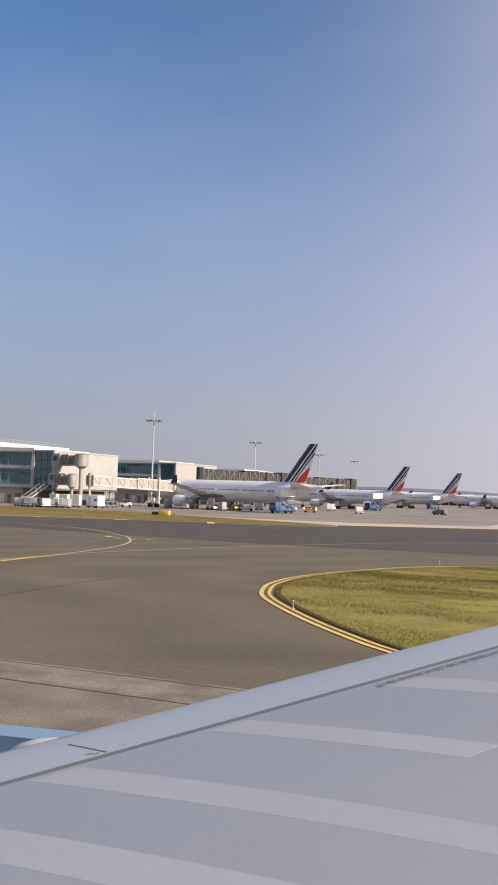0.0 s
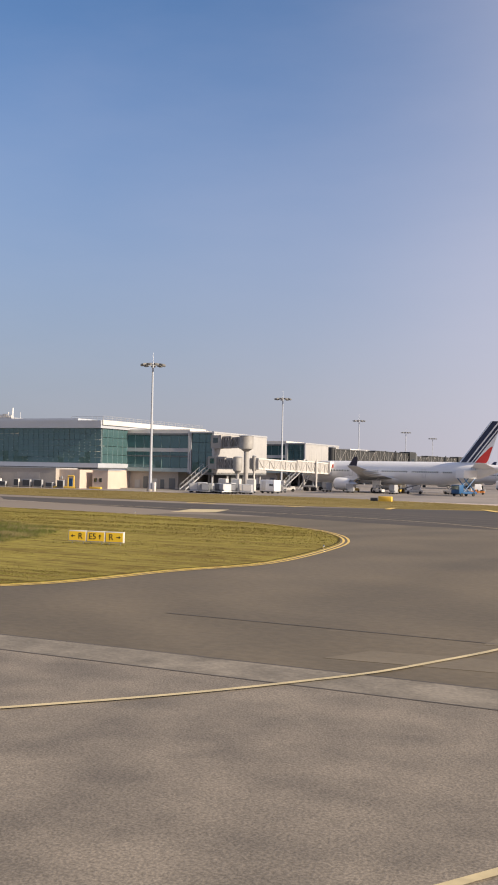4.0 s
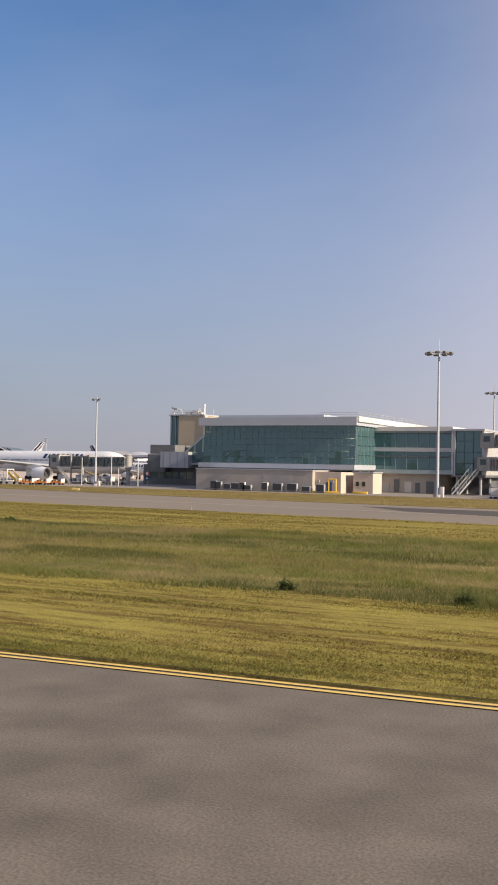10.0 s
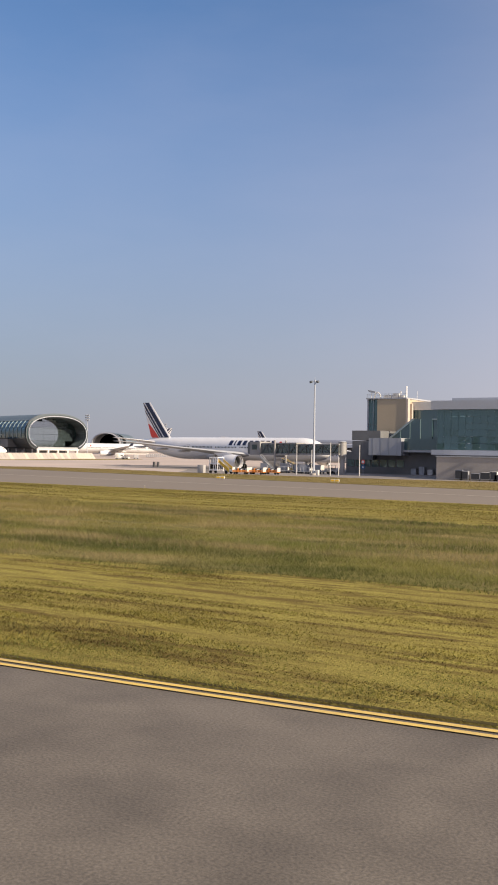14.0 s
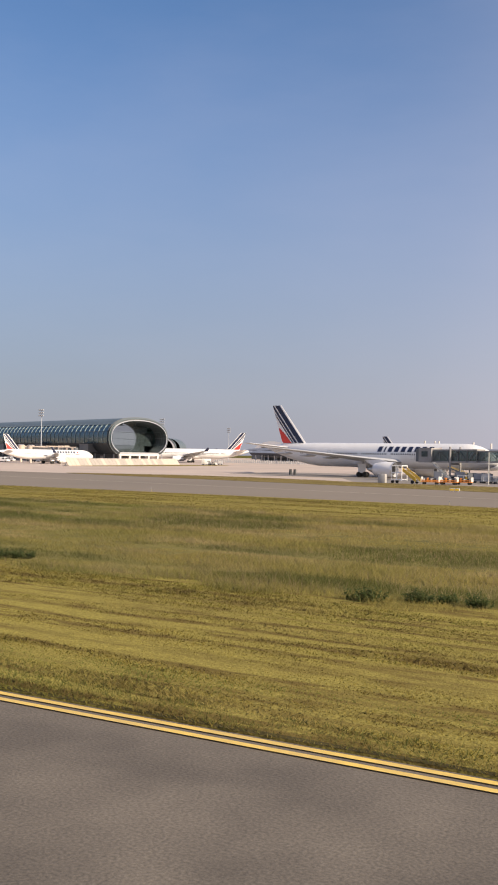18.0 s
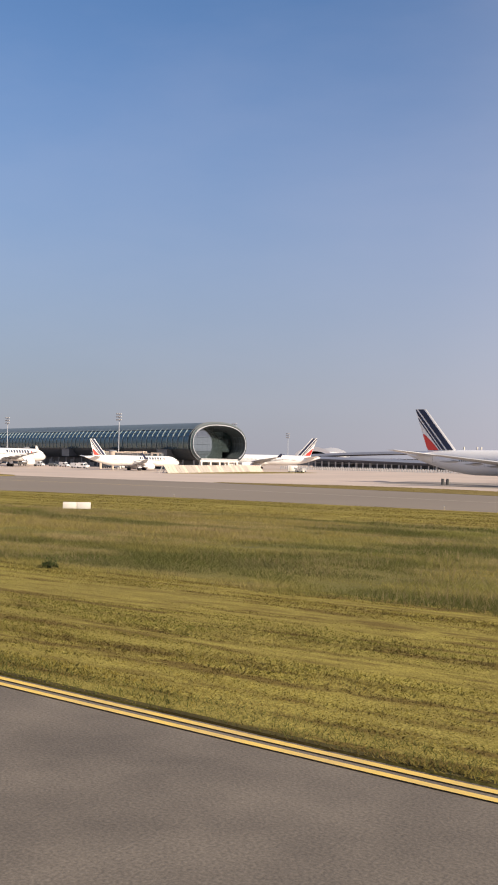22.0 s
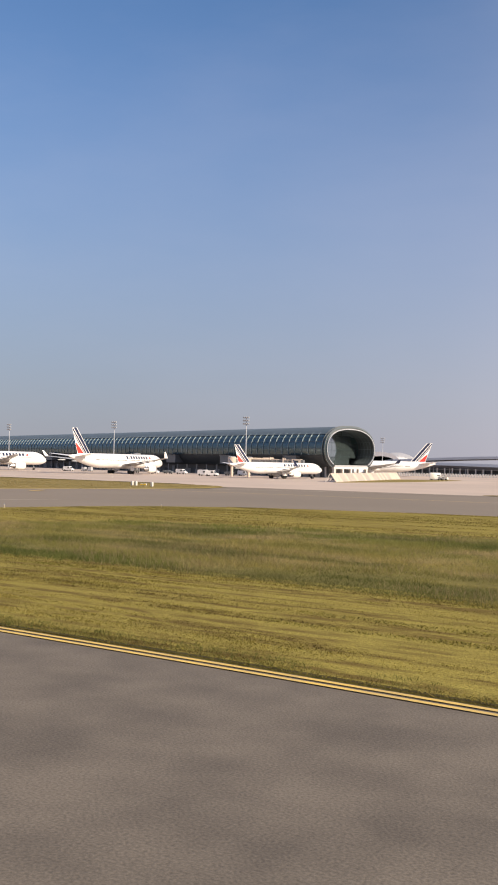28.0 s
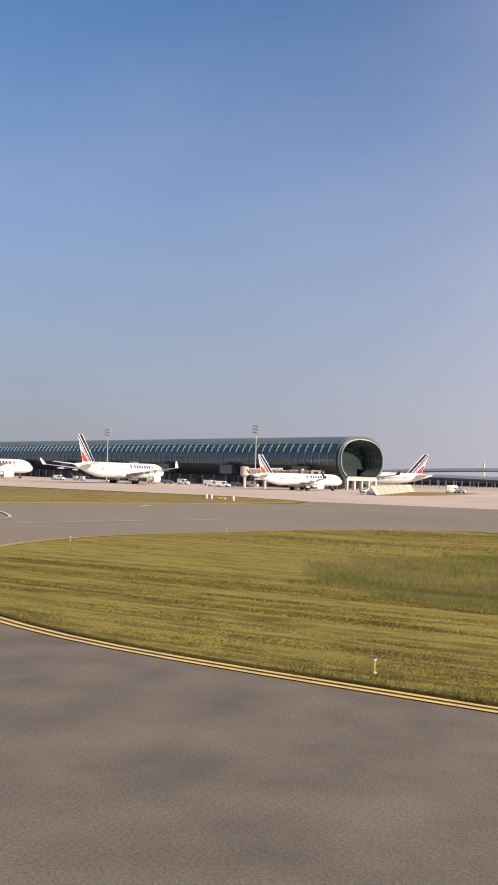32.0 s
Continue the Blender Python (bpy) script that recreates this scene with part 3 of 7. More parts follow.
def blades(name, n, bounds, outline, not_in, height, width, mat, label, lean=0.35, rng=None, bias=1.0, clump=0.0, only_rows=0.0, ragged=0.0, patch=0.0, rows=0.0):
    """Grass: n single blades strewn in an outline. clump: how far tufts differ in height; only_rows: keep the uncut rows above this;
    ragged: how far the edge wanders; patch: keep only in patches above this; rows: how far mown rows differ in height."""
    rng = np.random.default_rng(rng)
    x = rng.uniform(bounds[0], bounds[1], n)
    y = bounds[2] + (bounds[3] - bounds[2]) * rng.uniform(0, 1, n) ** bias
    if ragged:
        ox = ragged * (patchy(x * 0.35, y * 0.35, 50) - 0.5) * 2 + rng.normal(0, ragged * 0.3, n)
        oy = ragged * (patchy(x * 0.3, y * 0.5, 51) - 0.5) * 2 + rng.normal(0, ragged * 0.3, n)
    else:
        ox = oy = np.zeros(n)
    ok = inside(x + ox, y + oy, outline)
    for o in not_in:
        ok &= ~inside(x, y, o)
    if only_rows:
        ok &= swaths(x, y) * 0.8 + rng.uniform(0, 0.2, n) > only_rows
    if patch:
        ok &= patchy(x * 0.12, y * 0.3, 60) * 0.65 + patchy(x * 0.5, y * 0.8, 61) * 0.35 + rng.uniform(-0.08, 0.08, n) > patch
    x, y = x[ok], y[ok]
    n = len(x)
    h = height * rng.uniform(0.6, 1.25, n) * (1 + 0.5 * np.clip((22.0 - y) / 4, 0, 1))
    if clump:
        h *= 1 + clump * (patchy(x * 0.10, y * 0.22, 70) - 0.5) * 1.4 + clump * (patchy(x * 0.6, y * 0.9, 71) - 0.5) * 1.2
    if rows:
        h *= 1 + rows * np.clip(swaths(x, y) * 3.2 - 1.6, -0.5, 1.0)
    a = rng.uniform(0, np.pi, n)
    b = rng.uniform(0, 2 * np.pi, n)
    wd = width * rng.uniform(0.6, 1.4, n) * (1 + np.clip(y - 18, 0, 90) / 32)
    lx, ly = np.cos(b) * h * lean * rng.uniform(0, 1, n), np.sin(b) * h * lean * rng.uniform(0, 1, n)
    dx, dy = np.cos(a) * wd / 2, np.sin(a) * wd / 2
    z0 = np.full(n, 0.03)
    co = np.stack([np.stack([x - dx, y - dy, z0], 1), np.stack([x + dx, y + dy, z0], 1), np.stack([x + lx, y + ly, z0 + h], 1)], 1).reshape(-1, 3)
    me = bpy.data.meshes.new(name)
    me.vertices.add(3 * n)
    me.vertices.foreach_set("co", co.ravel().astype(np.float32))
    me.loops.add(3 * n)
    me.loops.foreach_set("vertex_index", np.arange(3 * n, dtype=np.int32))
    me.polygons.add(n)
    me.polygons.foreach_set("loop_start", np.arange(0, 3 * n, 3, dtype=np.int32))
    me.update(calc_edges=True)
    me.materials.append(mat)
    return tagged(new(name, me), label, "grass", kind="stuff")


def mowing_rows(m, colour, dark=(0.142, 0.104, 0.032)):
    """Broken darker rows left by the mower, drawn out along x and wandering."""
    n, l = m.node_tree.nodes, m.node_tree.links
    co = n.new("ShaderNodeTexCoord")
    fields = []
    for sc, scale, detail, lo, hi in (((0.07, 1.0, 1.0), 0.95, 3.0, 0.50, 0.61), ((0.26, 1.0, 1.0), 2.3, 6.0, 0.34, 0.62)):
        mp, nz, rg = n.new("ShaderNodeMapping"), n.new("ShaderNodeTexNoise"), n.new("ShaderNodeMapRange")
        mp.inputs["Scale"].default_value = sc
        nz.inputs["Scale"].default_value, nz.inputs["Detail"].default_value, nz.inputs["Roughness"].default_value, nz.inputs["Distortion"].default_value = scale, detail, 0.6, 0.4
        rg.inputs[1].default_value, rg.inputs[2].default_value = lo, hi
        l.new(co.outputs["Object"], mp.inputs[0])
        l.new(mp.outputs[0], nz.inputs["Vector"])
        l.new(nz.outputs[0], rg.inputs[0])
        fields.append(rg.outputs[0])
    f, k, mx = n.new("ShaderNodeMath"), n.new("ShaderNodeMath"), n.new("ShaderNodeMix")
    f.operation, k.operation, k.use_clamp = "MULTIPLY", "MULTIPLY_ADD", True
    l.new(fields[0], f.inputs[0])
    l.new(fields[1], f.inputs[1])
    l.new(fields[1], k.inputs[0])
    k.inputs[1].default_value = 0.26
    # the mower's regular swaths, a good metre apart, broken up by the finer noise
    wm, wv, wr, wf = n.new("ShaderNodeMapping"), n.new("ShaderNodeTexWave"), n.new("ShaderNodeMapRange"), n.new("ShaderNodeMath")
    wm.inputs["Scale"].default_value = (0.12, 1.0, 1.0)
    wv.bands_direction = "Y"
    wv.inputs["Scale"].default_value, wv.inputs["Distortion"].default_value, wv.inputs["Detail"].default_value, wv.inputs["Detail Scale"].default_value = 0.25, 5.0, 3.0, 0.7
    wr.inputs[1].default_value, wr.inputs[2].default_value, wr.inputs[4].default_value = 0.5, 0.95, 0.55
    wf.operation = "MULTIPLY_ADD"
    l.new(co.outputs["Object"], wm.inputs[0])
    l.new(wm.outputs[0], wv.inputs["Vector"])
    l.new(wv.outputs[0], wr.inputs[0])
    l.new(wr.outputs[0], wf.inputs[0])
    l.new(fields[1], wf.inputs[1])
    l.new(f.outputs[0], wf.inputs[2])
    l.new(wf.outputs[0], k.inputs[2])
    mx.data_type = "RGBA"
    l.new(k.outputs[0], mx.inputs[0])
    l.new(colour, mx.inputs[6])
    mx.inputs[7].default_value = (*dark, 1)
    return mx.outputs[2]


def grass_material(name, colour, dry, scale, row=False, tan=(0.30, 0.235, 0.12), tan_from=0.58, straw=None, shade=None, blade=0.2):
    m = bpy.data.materials.new(name)
    m.use_nodes = True
    n, l = m.node_tree.nodes, m.node_tree.links
    b = n["Principled BSDF"]
    b.inputs["Roughness"].default_value = 0.8
    b.inputs["Specular IOR Level"].default_value = 0.2
    co, tex, geo = n.new("ShaderNodeTexCoord"), n.new("ShaderNodeTexNoise"), n.new("ShaderNodeNewGeometry")
    mp = n.new("ShaderNodeMapping")
    mp.inputs["Scale"].default_value = (0.45, 1.0, 1.0)
    tex.inputs["Scale"].default_value, tex.inputs["Detail"].default_value = scale, 4
    l.new(co.outputs["Object"], mp.inputs[0])
    l.new(mp.outputs[0], tex.inputs["Vector"])
    add = n.new("ShaderNodeMath")
    add.operation = "MULTIPLY_ADD"
    l.new(geo.outputs["Random Per Island"], add.inputs[0])
    add.inputs[1].default_value, add.inputs[2].default_value = blade, -blade / 2
    s = n.new("ShaderNodeMath")
    s.operation = "ADD"
    rg = n.new("ShaderNodeMapRange")
    rg.inputs[1].default_value, rg.inputs[2].default_value = 0.33, 0.67
    l.new(tex.outputs[0], rg.inputs[0])
    l.new(rg.outputs[0], s.inputs[0])
    l.new(add.outputs[0], s.inputs[1])
    if straw:
        # drier in the middle of its length than at the ends
        ax, off, ab, fall_, s2_ = n.new("ShaderNodeSeparateXYZ"), n.new("ShaderNodeMath"), n.new("ShaderNodeMath"), n.new("ShaderNodeMapRange"), n.new("ShaderNodeMath")
        l.new(co.outputs["Object"], ax.inputs[0])
        l.new(ax.outputs["X"], off.inputs[0])
        off.inputs[1].default_value = -straw
        ab.operation = "ABSOLUTE"
        l.new(off.outputs[0], ab.inputs[0])
        l.new(ab.outputs[0], fall_.inputs[0])
        fall_.inputs[1].default_value, fall_.inputs[2].default_value, fall_.inputs[3].default_value, fall_.inputs[4].default_value = 50.0, 105.0, 0.26, -0.4
        l.new(fall_.outputs[0], s2_.inputs[0])
        l.new(s.outputs[0], s2_.inputs[1])
        s = s2_
    mix = n.new("ShaderNodeMix")
    mix.data_type, mix.clamp_factor = "RGBA", True
    mix.inputs[6].default_value, mix.inputs[7].default_value = (*colour, 1), (*dry, 1)
    l.new(s.outputs[0], mix.inputs[0])
    # straw-coloured patches
    tn, tr_, tm = n.new("ShaderNodeTexNoise"), n.new("ShaderNodeMapRange"), n.new("ShaderNodeMix")
    tn.inputs["Scale"].default_value, tn.inputs["Detail"].default_value = scale * 3.7, 5
    tr_.inputs[1].default_value, tr_.inputs[2].default_value, tr_.inputs[4].default_value = tan_from, tan_from + 0.16, 0.8
    l.new(mp.outputs[0], tn.inputs["Vector"])
    l.new(tn.outputs[0], tr_.inputs[0])
    tm.data_type = "RGBA"
    l.new(tr_.outputs[0], tm.inputs[0])
    l.new(mix.outputs[2], tm.inputs[6])
    tm.inputs[7].default_value = (*tan, 1)
    out = tm.outputs[2]
    if shade:
        # patches of a darker, leafier growth
        dn, dr, dm, dmp = n.new("ShaderNodeTexNoise"), n.new("ShaderNodeMapRange"), n.new("ShaderNodeMix"), n.new("ShaderNodeMapping")
        dmp.inputs["Location"].default_value, dmp.inputs["Scale"].default_value = (31.0, 7.0, 0.0), (0.3, 1.0, 1.0)
        dn.inputs["Scale"].default_value, dn.inputs["Detail"].default_value = 0.15, 6
        dr.inputs[1].default_value, dr.inputs[2].default_value, dr.inputs[4].default_value = 0.49, 0.58, 0.8
        l.new(co.outputs["Object"], dmp.inputs[0])
        l.new(dmp.outputs[0], dn.inputs["Vector"])
        l.new(dn.outputs[0], dr.inputs[0])
        dm.data_type = "RGBA"
        l.new(dr.outputs[0], dm.inputs[0])
        l.new(out, dm.inputs[6])
        dm.inputs[7].default_value = (*shade, 1)
        out = dm.outputs[2]
    # blades share the light of the sward: their normals lean upwards
    up_, mad = n.new("ShaderNodeCombineXYZ"), n.new("ShaderNodeVectorMath")
    up_.inputs[2].default_value = 0.8
    mad.operation = "MULTIPLY_ADD"
    mad.inputs[1].default_value = (0.32, 0.32, 0.32)
    l.new(geo.outputs["Normal"], mad.inputs[0])
    l.new(up_.outputs[0], mad.inputs[2])
    l.new(mad.outputs[0], b.inputs["Normal"])
    if row:
        out = mowing_rows(m, out)
    l.new(out, b.inputs["Base Color"])
    tr = n.new("ShaderNodeBsdfTranslucent")
    l.new(out, tr.inputs[0])
    ms = n.new("ShaderNodeMixShader")
    ms.inputs[0].default_value = 0.5
    l.new(b.outputs[0], ms.inputs[1])
    l.new(tr.outputs[0], ms.inputs[2])
    l.new(ms.outputs[0], n["Material Output"].inputs[0])
    return m


G_MOWN = grass_material("mown_grass", (0.205, 0.205, 0.042), (0.37, 0.295, 0.066), 0.10, True, tan=(0.50, 0.40, 0.14), tan_from=0.52, blade=0.7)
G_ROW = grass_material("row_grass", (0.155, 0.142, 0.036), (0.28, 0.212, 0.06), 0.3, tan=(0.42, 0.305, 0.115), tan_from=0.57, blade=0.3)
G_TALL = grass_material("tall_grass", (0.185, 0.212, 0.05), (0.41, 0.335, 0.105), 0.07, tan=(0.50, 0.385, 0.19), tan_from=0.49, straw=-238.0, shade=(0.10, 0.118, 0.032), blade=0.2)
G_SEED = grass_material("seed_heads", (0.30, 0.23, 0.115), (0.43, 0.34, 0.17), 0.2, tan=(0.48, 0.37, 0.22))
G_EDGE = grass_material("edge_grass", (0.105, 0.125, 0.03), (0.19, 0.185, 0.048), 0.5, tan=(0.2, 0.15, 0.05), tan_from=0.62)
G_VERGE = grass_material("verge_grass", (0.15, 0.185, 0.042), (0.25, 0.245, 0.06), 0.3, tan=(0.36, 0.30, 0.09), tan_from=0.6, blade=0.3)
G_STRIP = grass_material("dry_grass", (0.25, 0.198, 0.072), (0.33, 0.252, 0.105), 0.05, tan=(0.40, 0.30, 0.15), blade=0.1)
G_ISLE = grass_material("island_grass", (0.19, 0.19, 0.045), (0.33, 0.275, 0.075), 0.16, tan=(0.44, 0.33, 0.15), tan_from=0.53, shade=(0.145, 0.14, 0.04))
base_in = M["thatch"].node_tree.nodes["Principled BSDF"].inputs["Base Color"]
M["thatch"].node_tree.links.new(mowing_rows(M["thatch"], base_in.links[0].from_socket), base_in)
blades("mown_grass", 1050000, (-360, -62, 15.8, 40), MAIN_GRASS, [TALL_GRASS], 0.05, 0.05, G_MOWN, "short mown yellow-green grass blades", lean=2.2, rng=1, bias=1.35, rows=0.8, clump=0.3)
blades("uncut_rows", 620000, (-360, -62, 15.8, 42), MAIN_GRASS, [TALL_GRASS], 0.055, 0.028, G_ROW, "broken rows of taller uncut grass", lean=1.9, bias=1.2, only_rows=0.47, clump=0.6, rng=11)
blades("edge_fringe", 420000, (-360, -62, 15.8, 27), MAIN_GRASS, [offset(MAIN_GRASS, 1.3)], 0.08, 0.02, G_EDGE, "dark green fringe along the pavement edge", lean=1.6, rng=14, clump=1.0)
blades("verge_green", 330000, (-215, -62, 15.8, 27), MAIN_GRASS, [offset(MAIN_GRASS, 3.6)], 0.055, 0.03, G_VERGE, "greener short grass near the pavement", lean=2.2, rng=15, clump=0.4, patch=0.42)
blades("mown_grass_inner", 330000, (-362, -62, 40, 106), MAIN_GRASS, [TALL_GRASS], 0.06, 0.03, G_MOWN, "short mown yellow-green grass blades", lean=2.2, rng=2, rows=0.8)
blades("uncut_rows_inner", 200000, (-362, -62, 62, 106), MAIN_GRASS, [TALL_GRASS], 0.12, 0.03, G_ROW, "broken rows of taller grass behind the uncut belt", lean=1.7, rng=12, only_rows=0.54)
sheet("tall_sward", offset(TALL_GRASS, 1.2), 0.056, M["sward"], "matted dark olive undergrowth of the uncut belt", "grass", thick=0.01)
blades("tall_grass", 1150000, (-342, -78, 31, 81), TALL_GRASS, [], 0.22, 0.017, G_TALL, "uncut knee-high green grass", lean=1.9, rng=3, bias=1.5, clump=0.8, ragged=1.1)
blades("seed_heads", 210000, (-338, -80, 32, 80), TALL_GRASS, [], 0.36, 0.010, G_SEED, "pale seed heads of the uncut grass", lean=0.7, rng=13, bias=1.3, clump=0.8, patch=0.53, ragged=0.8)
blades("island_grass", 300000, (-24, 24, 26, 86), RIGHT_GRASS, [], 0.085, 0.02, G_ISLE, "mown yellow-green grass of the junction island", lean=2.0, rng=4, clump=0.9)
blades("strip_grass", 150000, (-350, -55, 135, 194), STRIP_GRASS, [], 0.13, 0.03, G_STRIP, "dry ochre grass before the terminal", lean=0.8, rng=5, clump=0.5)
blades("patch_grass", 60000, (-600, -400, 60, 190), FAR_GRASS, [], 0.13, 0.04, G_STRIP, "dry ochre grass beside the apron", lean=0.8, rng=6, clump=0.5)

# painted lines
LINES = [
    ("edge_line", offset(MAIN_GRASS, -0.24), 0.18, "yellow"), ("edge_line", offset(MAIN_GRASS, -0.62), 0.18, "yellow"),
    ("edge_line", offset(RIGHT_GRASS, 0.34), 0.18, "yellow"), ("edge_line", offset(RIGHT_GRASS, 0.74), 0.24, "yellow"),
    ("centre_line", spline([(60, 0), (20, 0.4), (-2, 1.5), (-14, 5), (-21.5, 14.5), (-26.4, 21.0), (-31.1, 27.0), (-33.4, 30.0), (-35.2, 33.0), (-36.9, 36.2), (-38.6, 40.0), (-40.2, 44.0), (-41.5, 48.2), (-42.5, 52.4), (-43.2, 56.4), (-43.8, 61.0)]), 0.36, "yellow"),
    ("guide_line", spline([(-43.9, 60.8), (-45.0, 67.0), (-46.7, 73.8), (-49.5, 81.0), (-53.3, 87.4), (-57.3, 92.4), (-66.4, 100.6), (-76, 105.8), (-92, 110), (-130, 114)]), 0.24, "pale_yellow"),
    ("guide_line", spline([(-140, -1), (-90, -0.5), (-66, 1), (-52, 6), (-44.5, 13.5), (-43.2, 21), (-43.1, 27.6), (-43.0, 31.5), (-42.9, 36.4), (-43.0, 41.2), (-43.2, 48.2), (-43.5, 55.5), (-43.8, 61)]), 0.18, "pale_yellow"),
    ("guide_line", spline([(-160, 0.5), (-104, 1), (-78, 3.5), (-64, 9), (-55, 18), (-50.8, 23.7), (-49.1, 27.2), (-47.6, 31.4), (-46.3, 37.6), (-45.2, 44.2), (-44.6, 50), (-44.1, 55.7), (-43.8, 61)]), 0.18, "pale_yellow"),
    ("guide_line", spline([(-43.8, 61), (-43.8, 66.4), (-42.6, 72.8), (-41.4, 79.5), (-38.8, 88.5), (-36.2, 96.5), (-31.5, 109), (-20, 123), (20, 142)]), 0.18, "pale_yellow"),
    ("taxi_line", spline([(-116, 132.5), (-111, 131.6)]), 1.2, "yellow"), ("taxi_line", spline([(-100, 132.5), (-96.5, 131.4)]), 1.2, "yellow"),
    ("taxi_line", spline([(-57.5, 89.6), (-56.0, 88.0)]), 0.8, "pale_yellow"), ("taxi_line", spline([(-55.0, 87.2), (-54.0, 86.5)]), 0.7, "pale_yellow"), ("taxi_line", spline([(-53.1, 86.3), (-52.1, 86.8)]), 0.7, "pale_yellow"), ("taxi_line", spline([(-51.2, 87.0), (-50.2, 87.5)]), 0.7, "pale_yellow"), ("taxi_line", spline([(-74.0, 145.5), (-70.2, 138.4)]), 1.2, "yellow"), ("taxi_line", spline([(-85.9, 140.3), (-85.0, 134.2)]), 0.9, "yellow"),
    ("taxi_line", spline([(-74, 166.5), (-68, 165.5), (-61.0, 163.6), (-55.4, 154.4), (-56.2, 146), (-62.0, 141.5), (-70, 139.5)]), 0.35, "white_line"),
    ("taxi_line", spline([(-330, 142), (-260, 131), (-180, 120), (-130, 114)]), 0.3, "white_line"),
    ("taxi_line", spline([(-470, 110), (-420, 128), (-380, 140), (-330, 142)]), 0.3, "yellow"),
    ("taxi_line", spline([(-410, 88), (-402, 87.5), (-394.6, 82.5), (-387.7, 76.9), (-383.0, 71.7), (-382.5, 66), (-386, 58)]), 0.35, "white_line"), ("taxi_line", spline([(-398.9, 117.6), (-396.6, 112.4)]), 0.9, "yellow"), ("taxi_line", spline([(-376, 66), (-373, 80), (-369.4, 92)]), 0.25, "white_line"),
    ("apron_line", spline([(-395, 152), (-372, 166), (-340, 178), (-300, 195)]), 0.5, "white_line"),
]
for i, (nm, line, wd, mt) in enumerate(LINES):
    ribbon(nm, line if nm != "edge_line" else line + line[:1], wd, 0.026 + 0.003 * i, M[mt], {"yellow": "worn yellow painted taxiway line", "white_line": "pale worn painted line", "pale_yellow": "faded pale yellow taxiway line"}[mt])
for line in ([(60, 25.05), (-60, 24.55), (-76, 23.95), (-83, 22.95)], [(60, 22.53), (-60, 22.53), (-74, 22.33)], [(-60, 31.2), (-45, 31.15), (-29.2, 31.1), (-30.2, 41), (-31.3, 51.1)]):
    ribbon("tar_seam", line, 0.08, 0.021, M["seam"], "black tar seam in the pavement", "seam")

ribbon("soil_edge", offset(MAIN_GRASS, 0.1) + offset(MAIN_GRASS, 0.1)[:1], 0.2, 0.056, M["soil_dark"], "dark bare soil along the grass edge", "soil")
ribbon("soil_edge", offset(RIGHT_GRASS, 0.12 - 0.24) + offset(RIGHT_GRASS, 0.12 - 0.24)[:1], 0.3, 0.056, M["soil_dark"], "dark bare soil along the grass edge", "soil")
sheet("painted_block", [(-101.5, 102.6), (-103.9, 112.0), (-99.7, 114.2), (-97.4, 106.2)], 0.034, M["pale_yellow"], "faded yellow painted block on the dark lane", "marking", thick=0.01)
for o in (4.0, 6.5, 11.0, 14.5, 20.0):
    ribbon("tyre_streak", spline([(-125 + o, 112 + o * 0.8), (-98, 106 + o), (-71, 97 + o), (-41, 92.5 + o), (-14, 96.5 + o), (70, 104 + o * 1.4)]), 0.35, 0.02, M["asphalt_brown"], "faint paler wheel streak on the dark lane", "marking")
ribbon("sealed_edge", spline([(-26.6, 20.4), (-31.5, 26.6), (-33.9, 29.7), (-35.7, 32.8), (-37.4, 36.1), (-39.1, 39.9), (-40.6, 44.0), (-41.8, 48.2)]), 0.34, 0.023, M["rubber_mark"], "dark band of an old painted-over line", "marking")
for poly in ([(-52, 26.2), (-51.2, 28.0), (-46.4, 28.6), (-46.2, 26.8)], [(-48.6, 30.8), (-48.4, 32.8), (-45.4, 32.9), (-45.4, 31.4)], [(-32.9, 25.4), (-35.4, 28.8), (-34.4, 30.4), (-31.3, 26.0)], [(-29.4, 26.6), (-30.4, 25.8), (-33.4, 30.7), (-31.8, 31.0)]):
    sheet("asphalt_patch", poly, 0.0195, M["patch"], "slightly paler repair patch in the asphalt", "pavement", thick=0.01)


# ---- airliners ----
def foil(chord, thick, k=7):
    """A wing's section: points round it, x back from the leading edge, z up."""
    xs = [0.5 - 0.5 * math.cos(math.pi * i / k) for i in range(k + 1)]
    h = [thick * 5 * (0.2969 * math.sqrt(x) - 0.126 * x - 0.3516 * x * x + 0.2843 * x ** 3 - 0.1036 * x ** 4) for x in xs]
    up = [(x * chord, a * chord) for x, a in zip(xs, h)]
    return up + [(x * chord, -a * chord * 0.75) for x, a in list(zip(xs, h))[-2:0:-1]]


def surface(bm, stations):
    """A wing or tail: stations of leading edge (x, y, z), chord, thickness and the section's up direction. x runs back as -x."""
    rings = []
    for (x, y, z), chord, th, up in stations:
        u = Vector(up).normalized()
        rings.append([Vector((x - a, y, z)) + u * b for a, b in foil(chord, th)])
    loft(bm, rings)


def lathe(bm, x0, z0, y0, profile, seg=20):
    """A body round an axis along x: profile of (back, radius)."""
    loft(bm, [[(x0 - a, y0 + r * math.cos(6.28319 * i / seg), z0 + r * math.sin(6.28319 * i / seg)) for i in range(seg)] for a, r in profile], caps=True)


